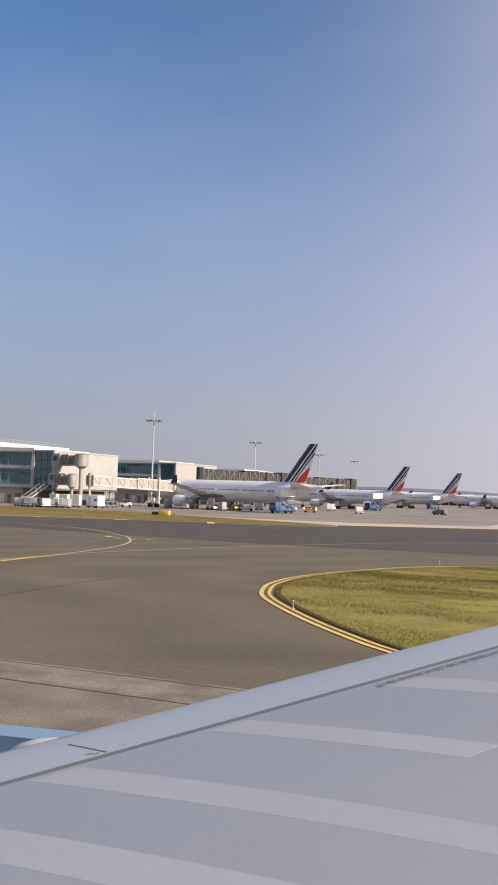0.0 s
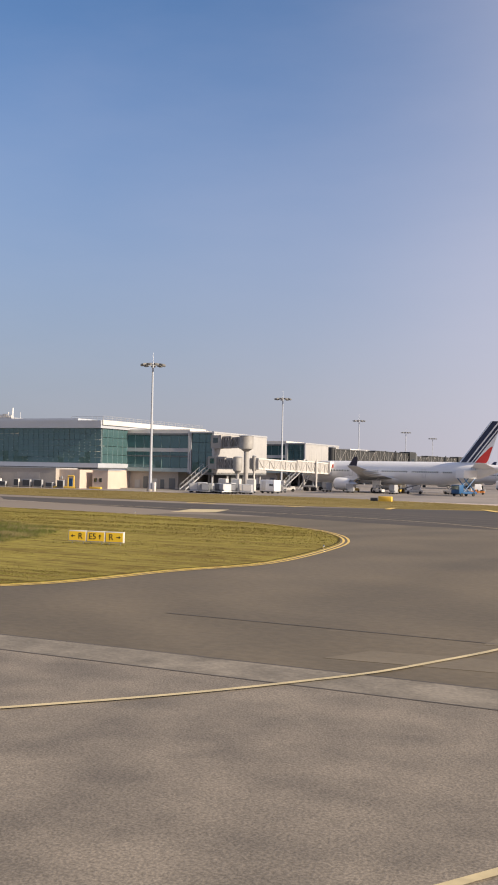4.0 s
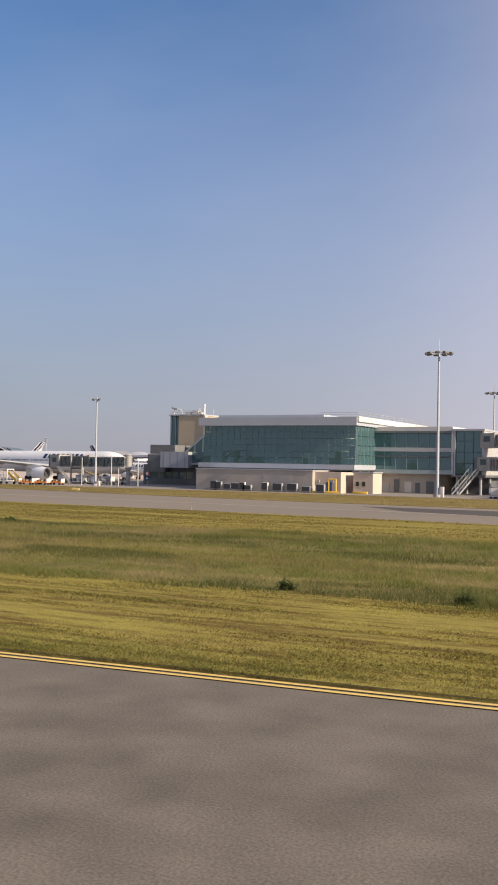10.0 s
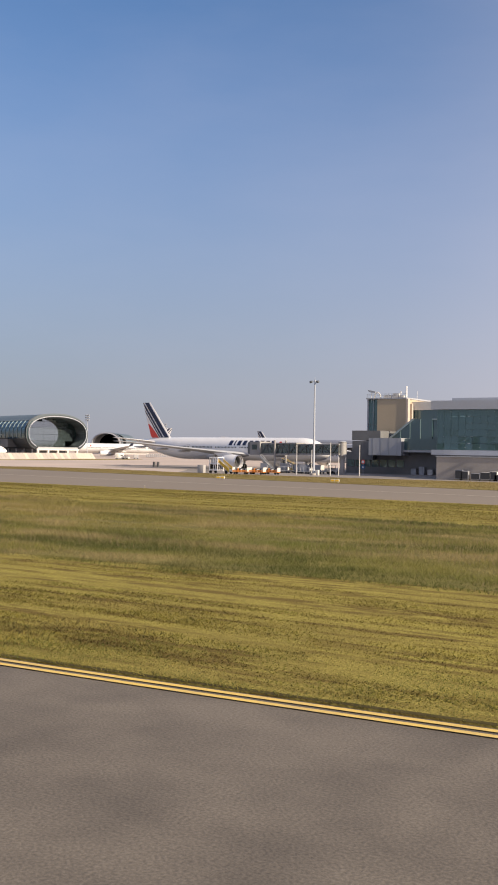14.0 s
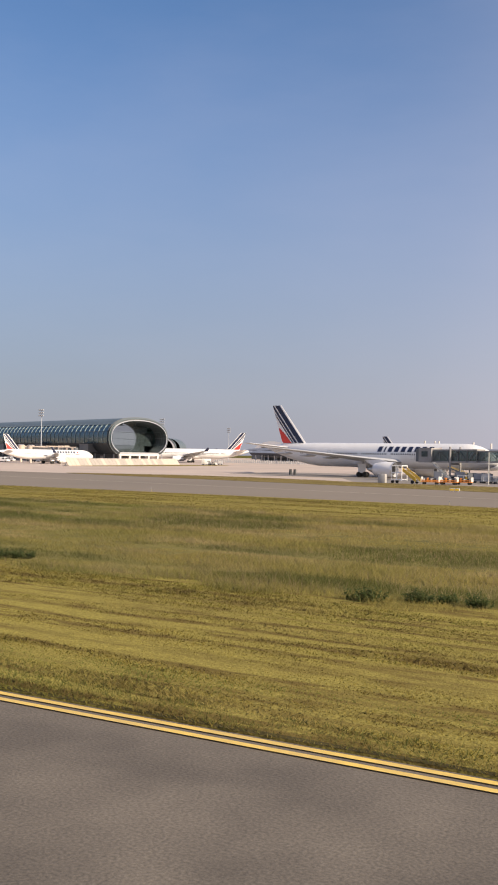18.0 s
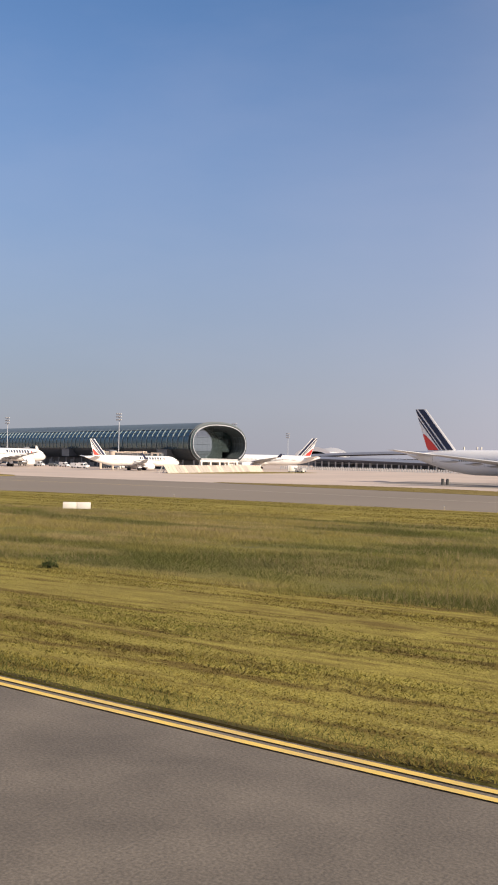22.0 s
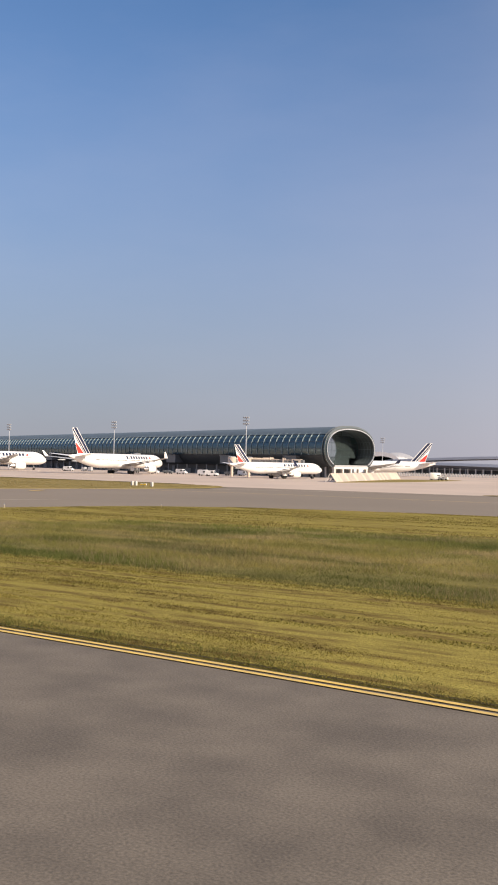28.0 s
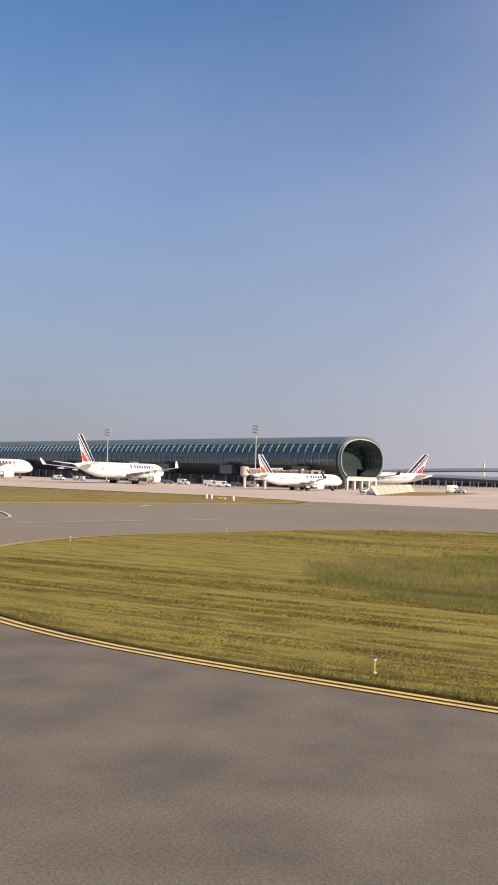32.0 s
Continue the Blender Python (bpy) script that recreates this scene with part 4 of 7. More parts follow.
def airliner(label, L, R, zc, span, fin_top, eng_r, eng_x, eng_y, wing_x, root, style, tips="white", group="parked airliners", letters=0.225):
    """A twin-engined airliner with its nose at the origin, heading along +x."""
    top = thing("airliner", Matrix(), label, "aircraft", group)
    # fuselage
    bm = bmesh.new()
    ln, lt = R * 2.9, R * 6.6
    rings = []
    for i in range(46):
        x = L * 0.985 * (i / 45) ** 1.15 if i < 14 else None
        s = i / 45
        x = ln * (s / 0.3) ** 1.7 if s < 0.3 else ln + (L - ln) * (s - 0.3) / 0.7
        r, zo = R, 0.0
        if x < ln:
            u = 1 - x / ln
            r = R * max(1 - u ** 2.1, 0.0) ** 0.62 + 0.02
            zo = -R * 0.34 * u ** 1.8
        if x > L - lt:
            u = (x - (L - lt)) / lt
            r = R * (1 - 0.92 * u ** 1.65)
            zo = R * 0.62 * u ** 1.5
        rings.append([(-x, r * math.cos(6.28319 * k / 28), zc + zo + r * 1.02 * math.sin(6.28319 * k / 28)) for k in range(28)])
    loft(bm, rings)
    part("fuselage", bm, M["white"], top)
    # belly fairing
    bm = bmesh.new()
    wx = wing_x
    rings = []
    for i in range(13):
        s = i / 12
        k = math.sin(math.pi * s) ** 0.5 + 0.02
        rings.append([(-(wx - 2 + s * root * 1.75), R * 0.98 * k * math.cos(6.28319 * q / 20), zc - R * 0.52 + R * 0.62 * k * math.sin(6.28319 * q / 20)) for q in range(20)])
    loft(bm, rings)
    part("belly_fairing", bm, M["white"], top)
    # windows: cockpit and cabin
    for sd in (-1, 1):
        for k in range(3):
            bm = bmesh.new()
            a0 = 0.25 + 0.42 * k
            x = R * 0.62 + k * 0.55 * R / 2.8
            u = 1 - x / ln
            r = R * max(1 - u ** 2.1, 0.0) ** 0.62 + 0.04
            zo = -R * 0.34 * u ** 1.8
            q = [(0.55 + 0.0, 0.0), (0.55, 0.0)]
            pts = []
            for dx, el in ((0, 0.42), (0.5, 0.42), (0.55, 0.68), (0.12, 0.68)):
                xx = x + dx * R / 2.8
                uu = 1 - xx / ln
                rr = (R * max(1 - uu ** 2.1, 0.0) ** 0.62 + 0.02) * 1.012
                zz = -R * 0.34 * uu ** 1.8
                pts.append((-xx, sd * rr * math.cos(el), zc + zz + rr * 1.02 * math.sin(el)))
            loft(bm, [pts, [(p[0], p[1] * 0.97, p[2]) for p in pts]])
            part("cockpit_window", bm, M["cab_glass"], top, "dark cockpit glazing")
    bm = bmesh.new()
    el = 0.12
    for sd in (-1, 1):
        x = ln * 1.25
        n = 0
        while x < L - lt * 0.72:
            n += 1
            if n % 17 not in (0, 1):
                y0, z0 = R * 1.006 * math.cos(el), zc + R * math.sin(el)
                box(bm, -x - 0.12, -x + 0.12, sd * (y0 - 0.03), sd * (y0 + 0.012), z0 - 0.19, z0 + 0.19)
            x += 0.53
    tagged(part("cabin_window_row", bm, M["cab_glass"], top, "dotted row of small dark cabin windows", False), kind="stuff")
    for sd in (-1, 1):
        for fx in (0.085, 0.30, 0.66, 0.87):
            x = L * fx
            bm = bmesh.new()
            r = R if x < L - lt else R * (1 - 0.92 * ((x - (L - lt)) / lt) ** 1.65)
            zo = 0 if x < L - lt else R * 0.62 * ((x - (L - lt)) / lt) ** 1.5
            y0 = sd * r * 1.004
            w, h, b = 0.55, 1.0, 0.05
            zd = zc + zo - 0.05 * R
            for e in ((-w, -w + b, -h, h), (w - b, w, -h, h), (-w, w, h - b, h), (-w, w, -h, -h + b)):
                box(bm, -x + e[0], -x + e[1], y0 - 0.02, y0 + 0.02, zd + e[2] + 0.2, zd + e[3] + 0.2)
            part("door_outline", bm, M["grey_paint"], top, "", False)
    # wings
    half = span / 2
    for sd in (-1, 1):
        bm = bmesh.new()
        def st(y, x, z, c, t, up=(0, 0, 1)):
            return ((-x, sd * y, z), c, t, up)
        zw = zc - R * 0.55
        dih = 0.095
        sw = 0.62
        kink = half * 0.33
        tipx = wing_x + half * sw
        ss = [st(R * 0.55, wing_x, zw, root, 0.13), st(kink, wing_x + kink * sw * 1.02, zw + kink * dih, root * 0.62, 0.115), st(half * 0.95, tipx - half * 0.05 * sw, zw + half * dih * 1.02, root * 0.235, 0.1)]
        if style == "blade":
            ss += [st(half, tipx + 0.6, zw + half * dih + 0.15, root * 0.17, 0.09)]
        else:
            ss += [st(half * 0.985, tipx + 0.3, zw + half * dih + 0.12, root * 0.2, 0.09)]
        surface(bm, ss)
        part("wing", bm, M["wing_grey"], top)
        if style != "blade":
            bm = bmesh.new()
            zt = zw + half * dih + 0.12
            u = (0, -sd * 1.0, 0.25)
            hh = {"fence": 1.6, "sharklet": 2.4, "curved": 2.0}[style]
            surface(bm, [st(half * 0.982, tipx + 0.3, zt - 0.05, root * 0.2, 0.07, u), st(half * 0.995, tipx + 0.3 + hh * 0.5, zt + hh * 0.45, root * 0.16, 0.06, u), st(half * 1.008, tipx + 0.4 + hh * 1.05, zt + hh, root * 0.075, 0.06, u)])
            part("winglet", bm, M[tips], top)
        for fy in (0.42, 0.58, 0.74):
            bm = bmesh.new()
            y = half * fy
            x = wing_x + y * sw + root * 0.28
            lathe(bm, -x, zw + y * dih - 0.45, sd * y, [(0, 0.05), (0.8, 0.28), (2.4, 0.34), (4.2, 0.2), (5.2, 0.03)], 10)
            part("flap_fairing", bm, M["wing_grey"], top)
        # engine
        ye, xe, ze = sd * eng_y, -eng_x, zc - R * 0.55 - eng_r * 0.92
        e = new("engine")
        e.parent = top
        bm = bmesh.new()
        r = eng_r
        prof = [(r * 0.95, r * 0.78), (0.35, r * 0.80), (0.05, r * 0.84), (0.0, r * 0.89), (0.12, r * 0.95), (r * 0.9, r), (r * 2.0, r * 0.97), (r * 2.9, r * 0.78), (r * 2.92, r * 0.70), (r * 2.2, r * 0.66)]
        loft(bm, [[(xe - a, ye + q * math.cos(6.28319 * i / 28), ze + q * math.sin(6.28319 * i / 28)) for i in range(28)] for a, q in prof], caps=False)
        ob = part("nacelle", bm, M["white"], e)
        bm = bmesh.new()
        loft(bm, [[(xe - a, ye + q * math.cos(6.28319 * i / 28), ze + q * math.sin(6.28319 * i / 28)) for i in range(28)] for a, q in ((0.16, r * 0.83), (-0.03, r * 0.86), (-0.05, r * 0.9), (0.05, r * 0.945), (0.2, r * 0.972))], caps=False)
        part("inlet_lip", bm, M["alu"], e, "bare metal inlet lip")
        bm = bmesh.new()
        lathe(bm, xe, ze, ye, [(r * 0.86, r * 0.2), (r * 0.88, r * 0.79), (r * 0.95, r * 0.79)], 24)
        part("fan", bm, M["dark"], e, "dark fan face")
        bm = bmesh.new()
        lathe(bm, xe, ze, ye, [(r * 0.5, 0.02), (r * 0.66, r * 0.14), (r * 0.9, r * 0.22)], 14)
        part("spinner", bm, M["dark"], e)
        # the lining's dark grey carries the shadow inside the intake
        bm = bmesh.new()
        loft(bm, [[(xe - a, ye + q * math.cos(6.28319 * i / 28), ze + q * math.sin(6.28319 * i / 28)) for i in range(28)] for a, q in ((0.17, r * 0.815), (r * 0.9, r * 0.765))], caps=False)
        part("intake_barrel", bm, M["weathered_dark"], e, "grey intake lining, its inner shadow put into the colour")
        bm = bmesh.new()
        lathe(bm, xe, ze, ye, [(r * 2.2, r * 0.55), (r * 3.3, r * 0.46), (r * 3.9, r * 0.2), (r * 4.3, 0.03)], 18)
        part("exhaust", bm, M["alu"], e, "bare metal exhaust cone")
        bm = bmesh.new()
        slab(bm, [(xe - r * 0.8, ye - 0.18, ze + r * 0.9), (xe - r * 3.3, ye - 0.18, ze + r * 0.5), (xe - r * 4.6, ye - 0.18, ze + r * 1.15), (xe - r * 2.2, ye - 0.18, ze + r * 1.3)], 0.36, (0, 1, 0))
        part("pylon", bm, M["white"], top)
        # tailplane
        bm = bmesh.new()
        zt = zc + R * 0.62
        hs = span * 0.165
        surface(bm, [st(R * 0.2, L - R * 3.4, zt - 0.3, R * 2.3, 0.1), st(hs, L - R * 3.4 + hs * 0.68, zt + hs * 0.1 - 0.2, R * 0.85, 0.09)])
        part("tailplane", bm, M["white"], top)
        # main gear
        g = new("main_gear")
        g.parent = top
        gx, gy = wing_x + root * 0.78, R * 1.78
        bm = bmesh.new()
        rod(bm, (-gx, sd * gy, 0.7), (-gx, sd * gy * 0.97, zc - R * 0.5), 0.19, 0.26)
        rod(bm, (-gx, sd * gy, 1.5), (-gx + 1.5, sd * gy * 0.8, zc - R * 0.6), 0.09)
        part("strut", bm, M["grey_paint"], g)
        wr = 0.68 if R > 2.5 else 0.58
        bm = bmesh.new()
        box(bm, -gx - 0.9, -gx + 0.9, sd * gy - 0.15, sd * gy + 0.15, wr - 0.15, wr + 0.2)
        part("bogie", bm, M["dark"], g)
        for ax in ((-0.95, 0.95) if R > 2.5 else (0.0,)):
            for o in (-0.45, 0.45):
                bm = bmesh.new()
                rod(bm, (-gx + ax, sd * gy + o - 0.2, wr), (-gx + ax, sd * gy + o + 0.2, wr), wr, seg=16)
                part("wheel", bm, M["rubber"], g)
        bm = bmesh.new()
        slab(bm, [(-gx - 1.1, sd * (gy + 0.5), 1.1), (-gx + 1.1, sd * (gy + 0.5), 1.1), (-gx + 1.3, sd * (gy + 0.35), zc - R * 0.72), (-gx - 1.3, sd * (gy + 0.35), zc - R * 0.72)], 0.05, (0, sd, 0))
        part("gear_door", bm, M["white"], g)
    # nose gear
    g = new("nose_gear")
    g.parent = top
    nx = L * 0.105
    bm = bmesh.new()
    rod(bm, (-nx, 0, 0.5), (-nx - 0.2, 0, zc - R * 0.8), 0.12, 0.16)
    part("strut", bm, M["grey_paint"], g)
    for o in (-0.35, 0.35):
        bm = bmesh.new()
        rod(bm, (-nx, o - 0.14, 0.5), (-nx, o + 0.14, 0.5), 0.5, seg=14)
        part("wheel", bm, M["rubber"], g)
    # fin with its bands
    fb = zc + R * 0.9
    ht = fin_top - fb
    c0, c1 = R * 2.8, R * 1.05
    xl0, xl1 = L - R * 4.75, L - R * 4.75 + ht * 0.86
    bm = bmesh.new()
    up = (0, 1, 0)
    surface(bm, [((-(xl0 - 0.4), 0, fb - R * 0.35), c0 + 0.5, 0.1, up), ((-(xl0 + 0.05 * ht * 0.86), 0, fb + 0.05 * ht), c0 * 0.97, 0.1, up), ((-xl1, 0, fin_top), c1, 0.09, up)])
    part("fin", bm, M["white"], top)
    k = R / 2.82
    for nm, a, b, mt, hi in (("band", 0.6, 2.15, "navy", 1.0), ("band", 2.65, 3.4, "navy", 0.93), ("band", 3.8, 4.2, "navy", 0.8), ("band", 4.55, 7.4, "red", 0.62)):
        bm = bmesh.new()
        for sd in (-1, 1):
            ring = []
            for i in range(15):
                h = (0.03 + 0.965 * i / 14) * (hi if mt == "red" else 1)
                le, ch = xl0 + (xl1 - xl0) * h, c0 + (c1 - c0) * h
                s0, s1 = a * k, b * k
                if mt == "red":
                    s0 += 0.9 * k * (h / hi) ** 2 * 2.2
                s1 = min(s1, ch - 0.12)
                if s1 - s0 < 0.05:
                    break
                def yy(s):
                    x = min(max(s / ch, 0.01), 1.0)
                    return sd * (0.098 * 5 * ch * (0.2969 * math.sqrt(x) - 0.126 * x - 0.3516 * x * x + 0.2843 * x ** 3 - 0.1036 * x ** 4) + 0.02)
                ring.append([(-(le + s), yy(s), fb + ht * h) for s in (s0, (s0 + s1) / 2, s1)] + [(-(le + s), yy(s) * 0.5, fb + ht * h) for s in (s1, s0)])
            if len(ring) > 1:
                loft(bm, ring)
        part(nm, bm, M[mt], top, "dark navy tail band" if mt == "navy" else "red tail band")
    # the name on the side, as plain slanted bars
    lh = R * 0.44
    for sd in (-1, 1):
        x = L * letters
        for j in range(9 if letters else 0):
            i = j if sd > 0 else 8 - j
            bm = bmesh.new()
            wl = lh * (0.4 if i == 1 else 1.02)
            e0, e1 = 0.30, 0.80
            def pt(xx, el):
                return (-xx, sd * R * 1.014 * math.cos(el), zc + R * 1.034 * math.sin(el))
            sl = lh * 0.18
            def quad(x0, x1, s0, s1):
                if s1 - s0 > 0.2:
                    quad(x0, x1, s0, (s0 + s1) / 2)
                    quad(x0, x1, (s0 + s1) / 2, s1)
                    return
                p = [pt(x0 + sl * (1 - 2 * s0) * 0.5, e0 + (e1 - e0) * s0), pt(x1 + sl * (1 - 2 * s0) * 0.5, e0 + (e1 - e0) * s0), pt(x1 + sl * (1 - 2 * s1) * 0.5, e0 + (e1 - e0) * s1), pt(x0 + sl * (1 - 2 * s1) * 0.5, e0 + (e1 - e0) * s1)]
                loft(bm, [p, [(q[0], q[1] * 0.985, q[2]) for q in p]])
            quad(x, x + (lh * 0.3 if i == 1 else wl * 0.86), 0, 1)
            part("lettering_block", bm, M["navy"], top, "", False)
            x += wl + lh * 0.42
        bm = bmesh.new()
        x = L * 0.225 - lh * 2.0
        def pt2(xx, el):
            return (-xx, sd * R * 1.012 * math.cos(el), zc + R * 1.032 * math.sin(el))
        p = [pt2(x, 0.36), pt2(x + lh * 1.1, 0.36), pt2(x + lh * 0.75, 0.36 + lh / R * 0.8), pt2(x + lh * 0.3, 0.36 + lh / R * 0.8)]
        loft(bm, [p, [(q[0], q[1] * 0.985, q[2]) for q in p]])
        part("emblem", bm, M["red"], top, "small red slanted emblem", False)
    return top


A330 = dict(L=62.5, R=2.82, zc=5.15, span=60.3, fin_top=17.7, eng_r=1.6, eng_x=19.5, eng_y=9.4, wing_x=20.0, root=11.5)
B777 = dict(L=72.5, R=3.1, zc=5.6, span=64.8, fin_top=19.2, eng_r=1.95, eng_x=22.6, eng_y=9.8, wing_x=24.5, root=13.5)
A321 = dict(L=44.0, R=2.0, zc=3.75, span=35.0, fin_top=11.75, eng_r=1.15, eng_x=16.5, eng_y=5.75, wing_x=16.2, root=7.0)


def parked(ob, nose, heading):
    ob.matrix_basis = pose(nose[0], nose[1], 0.02, 0, 0, heading)
    return ob


def nose_from_tail(tail, heading, back):
    return (tail[0] + math.cos(radians(heading)) * back, tail[1] + math.sin(radians(heading)) * back)


plane_a = parked(airliner("white twin-engined airliner at a jet bridge with dark winglets", style="curved", tips="navy", letters=0, **A330), nose_from_tail((-88.8, 233.4), 162, 61.5), 162)
plane_d = parked(airliner("large white airliner docked by the glass hall with dark lettering", style="blade", **B777), nose_from_tail((-327.0, 241.8), -9.0, 71.5), -9.0)
plane_f = parked(airliner("small white airliner nose-in at the tube pier, navy winglets", style="sharklet", tips="navy", **A321), nose_from_tail((-475.4, 280.0), 74, 43.2), 74)
parked(airliner("white airliner nose-in at the tube pier with upturned white winglets", style="sharklet", **A330), nose_from_tail((-546.0, 273.5), 95, 61.5), 95)
for tail, hd, src, size, lab in (((-96.0, 342.5), 162, plane_a, 0.9, "white airliner on the next stand, navy and red tail bands"), ((-100.0, 441.0), 162, plane_a, 0.93, "white airliner on a far stand beside a lift truck"),
                                 ((-84.0, 560.0), 162, plane_a, 0.93, "distant white airliner with dark winglets"), ((-490.0, 484.0), -150, plane_a, 1.0, "white airliner nose-in on the far side of the tube pier")):
    ob = copy_thing(src, pose(*nose_from_tail(tail, hd, 61.5 * size), 0.02, 0, 0, hd) @ Matrix.Scale(size, 4))
    tagged(ob, lab)
ob = copy_thing(plane_f, pose(*nose_from_tail((-315.5, 290.0), -8, 43.2), 0.02, 0, 0, -8))
tagged(ob, "white airliner mostly hidden behind the docked one")
ob = copy_thing(plane_d, pose(-635.5, 348.0, 0.02, 0, 0, 88))
tagged(ob, "large white airliner with dark lettering nose-in at the tube pier")


# ---- buildings ----
def under(name, bm, mat, parent, label="", soft=False):
    """A part built in the plan's own metres, hung under a thing that stands elsewhere."""
    top = parent
    ob = part(name, bm, mat, parent, label, soft)
    m = top.matrix_basis.copy()
    if top.parent:
        m = top.parent.matrix_basis @ m
    ob.matrix_parent_inverse = m.inverted()
    return ob


def cuboid(name, mat, parent, x0, x1, y0, y1, z0, z1, label="", bevel=0.0):
    return under(name, boxed(x0, x1, y0, y1, z0, z1, bevel), M[mat], parent, label)


def panes_y(parent, xs, y, zs, mat="glass", gap=0.05, name="pane", tilt=0.004):
    """Panes of a facade that faces -y, one for each field of the grid; alike panes share their mesh."""
    made = {}
    for a, b in zip(xs, xs[1:]):
        for c, d in zip(zs, zs[1:]):
            key = (round(b - a, 2), round(d - c, 2))
            if key not in made:
                made[key] = finish(boxed(-key[0] / 2 + gap, key[0] / 2 - gap, -0.02, 0.02, -key[1] / 2 + gap, key[1] / 2 - gap), "pane", M[mat], False)
            ob = new(name, made[key])
            ob.parent = parent
            ob.visible_shadow = False
            ob.matrix_parent_inverse = parent.matrix_basis.inverted()
            ob.matrix_basis = pose((a + b) / 2, y, (c + d) / 2, random.uniform(-1, 1) * tilt * 57, 0, random.uniform(-1, 1) * tilt * 57)


def panes_x(parent, ys, x, zs, mat="glass", gap=0.05):
    made = {}
    for a, b in zip(ys, ys[1:]):
        for c, d in zip(zs, zs[1:]):
            key = (round(b - a, 2), round(d - c, 2))
            if key not in made:
                made[key] = finish(boxed(-0.02, 0.02, -key[0] / 2 + gap, key[0] / 2 - gap, -key[1] / 2 + gap, key[1] / 2 - gap), "pane", M[mat], False)
            ob = new("pane", made[key])
            ob.parent = parent
            ob.visible_shadow = False
            ob.matrix_parent_inverse = parent.matrix_basis.inverted()
            ob.matrix_basis = pose(x, (a + b) / 2, (c + d) / 2, 0, random.uniform(-0.3, 0.3), random.uniform(-0.3, 0.3))


def steps(a, b, n):
    return [a + (b - a) * i / n for i in range(n + 1)]


def railing(parent, a, b, h, n, mat="steel", r=0.035, name="guard_rail"):
    bm = bmesh.new()
    a, b = Vector(a), Vector(b)
    for i in range(n + 1):
        p = a.lerp(b, i / n)
        rod(bm, p, p + Vector((0, 0, h)), r, seg=5)
    for k in (1.0, 0.55):
        rod(bm, a + Vector((0, 0, h * k)), b + Vector((0, 0, h * k)), r, seg=5)
    return under(name, bm, M[mat], parent)


# glazed hall
hall = thing("terminal_hall", pose(-197, 200, 0), "glazed terminal hall with teal glass and grey roof fascia", "building")
cuboid("plinth", "plinth", hall, -212.0, -184.0, 190.5, 213, 0, 4.55, "dull beige rendered plinth")
cuboid("plinth_coping", "clad", hall, -212.15, -183.9, 190.35, 213, 4.55, 4.72)
# sunlit brightness of this block is put into its paler pink colour
cuboid("entrance_block", "pink", hall, -184.0, -178.2, 191.9, 213, 0, 4.4, "pinkish rendered entrance block, paled as if sunlit")
cuboid("floor_band", "fascia", hall, -216.4, -178.0, 198.9, 240, 4.95, 6.0, "grey metal floor band")
cuboid("soffit", "clad_dark", hall, -216.2, -178.2, 199.1, 240, 4.72, 4.95)
cuboid("roof_fascia", "fascia", hall, -216.9, -177.9, 199.6, 252, 14.5, 16.35, "grey metal roof fascia")
cuboid("roof_step", "fascia", hall, -213.5, -187.0, 203.0, 250, 16.35, 17.05)
cuboid("white_parapet", "white_dull", hall, -177.86, -177.5, 200.0, 252, 15.3, 16.45, "white roof edge")
cuboid("back_wall", "grey_paint", hall, -216.0, -178.6, 222, 222.4, 6.0, 14.5)
cuboid("interior_floor", "grey_paint", hall, -215.9, -178.7, 201.2, 222, 6.0, 6.1)
cuboid("interior_gallery", "white_dull", hall, -200, -179.5, 213, 221.9, 9.6, 10.0)
xs = steps(-215.9, -178.5, 24)
panes_y(hall, xs, 200.75, steps(6.0, 14.5, 6), tilt=0.012, gap=0.03)
for i, x in enumerate(xs):
    bm = bmesh.new()
    box(bm, x - 0.045, x + 0.045, 200.82, 201.1, 6.0, 14.5)
    under("mullion", bm, M["mullion" if i < 14 or i % 2 else "rib"], hall)
clip_rnd = random.Random(9)
clip_mesh = finish(boxed(-0.13, 0.13, -0.05, 0.05, -0.05, 0.05), "glazing_clip", M["rib"], False)
for x in xs[1:]:
    for z in steps(6.6, 14.0, 10):
        if clip_rnd.random() < (0.75 if x < -197 else 0.35):
            continue
        ob = new("glazing_clip", clip_mesh)
        ob.parent = hall
        ob.matrix_parent_inverse = hall.matrix_basis.inverted()
        ob.matrix_basis = pose(x, 200.5, z)
panes_x(hall, steps(201, 212, 5), -178.35, (6.0, 8.1, 10.2, 12.3, 14.4))
for y in steps(201, 212, 5):
    cuboid("mullion", "mullion", hall, -178.45, -178.2, y - 0.06, y + 0.06, 6.0, 14.5)
rnd = random.Random(5)
for i in range(16):
    x, y = rnd.uniform(-214, -180), rnd.uniform(204, 219)
    bm = bmesh.new()
    rod(bm, (x, y, 6.1), (x, y, 14.5), 0.28, seg=10)
    under("column", bm, M["white_dull"], hall)
for i in range(34):
    x, y, w = rnd.uniform(-204, -180), rnd.uniform(202.5, 216), rnd.uniform(0.5, 1.6)
    under("seat_row", boxed(x, x + w, y, y + 0.7, 6.1, 6.1 + rnd.uniform(0.8, 1.9), 0.05), M[rnd.choice(("white_dull", "grey_paint", "rib"))], hall)
bm = bmesh.new()
slab(bm, [(-210, 204, 6.6), (-209.3, 204, 6.2), (-206, 204, 11.2), (-206.7, 204, 11.6)], 1.6, (0, 1, 0))
under("inner_stair", bm, M["rib"], hall)
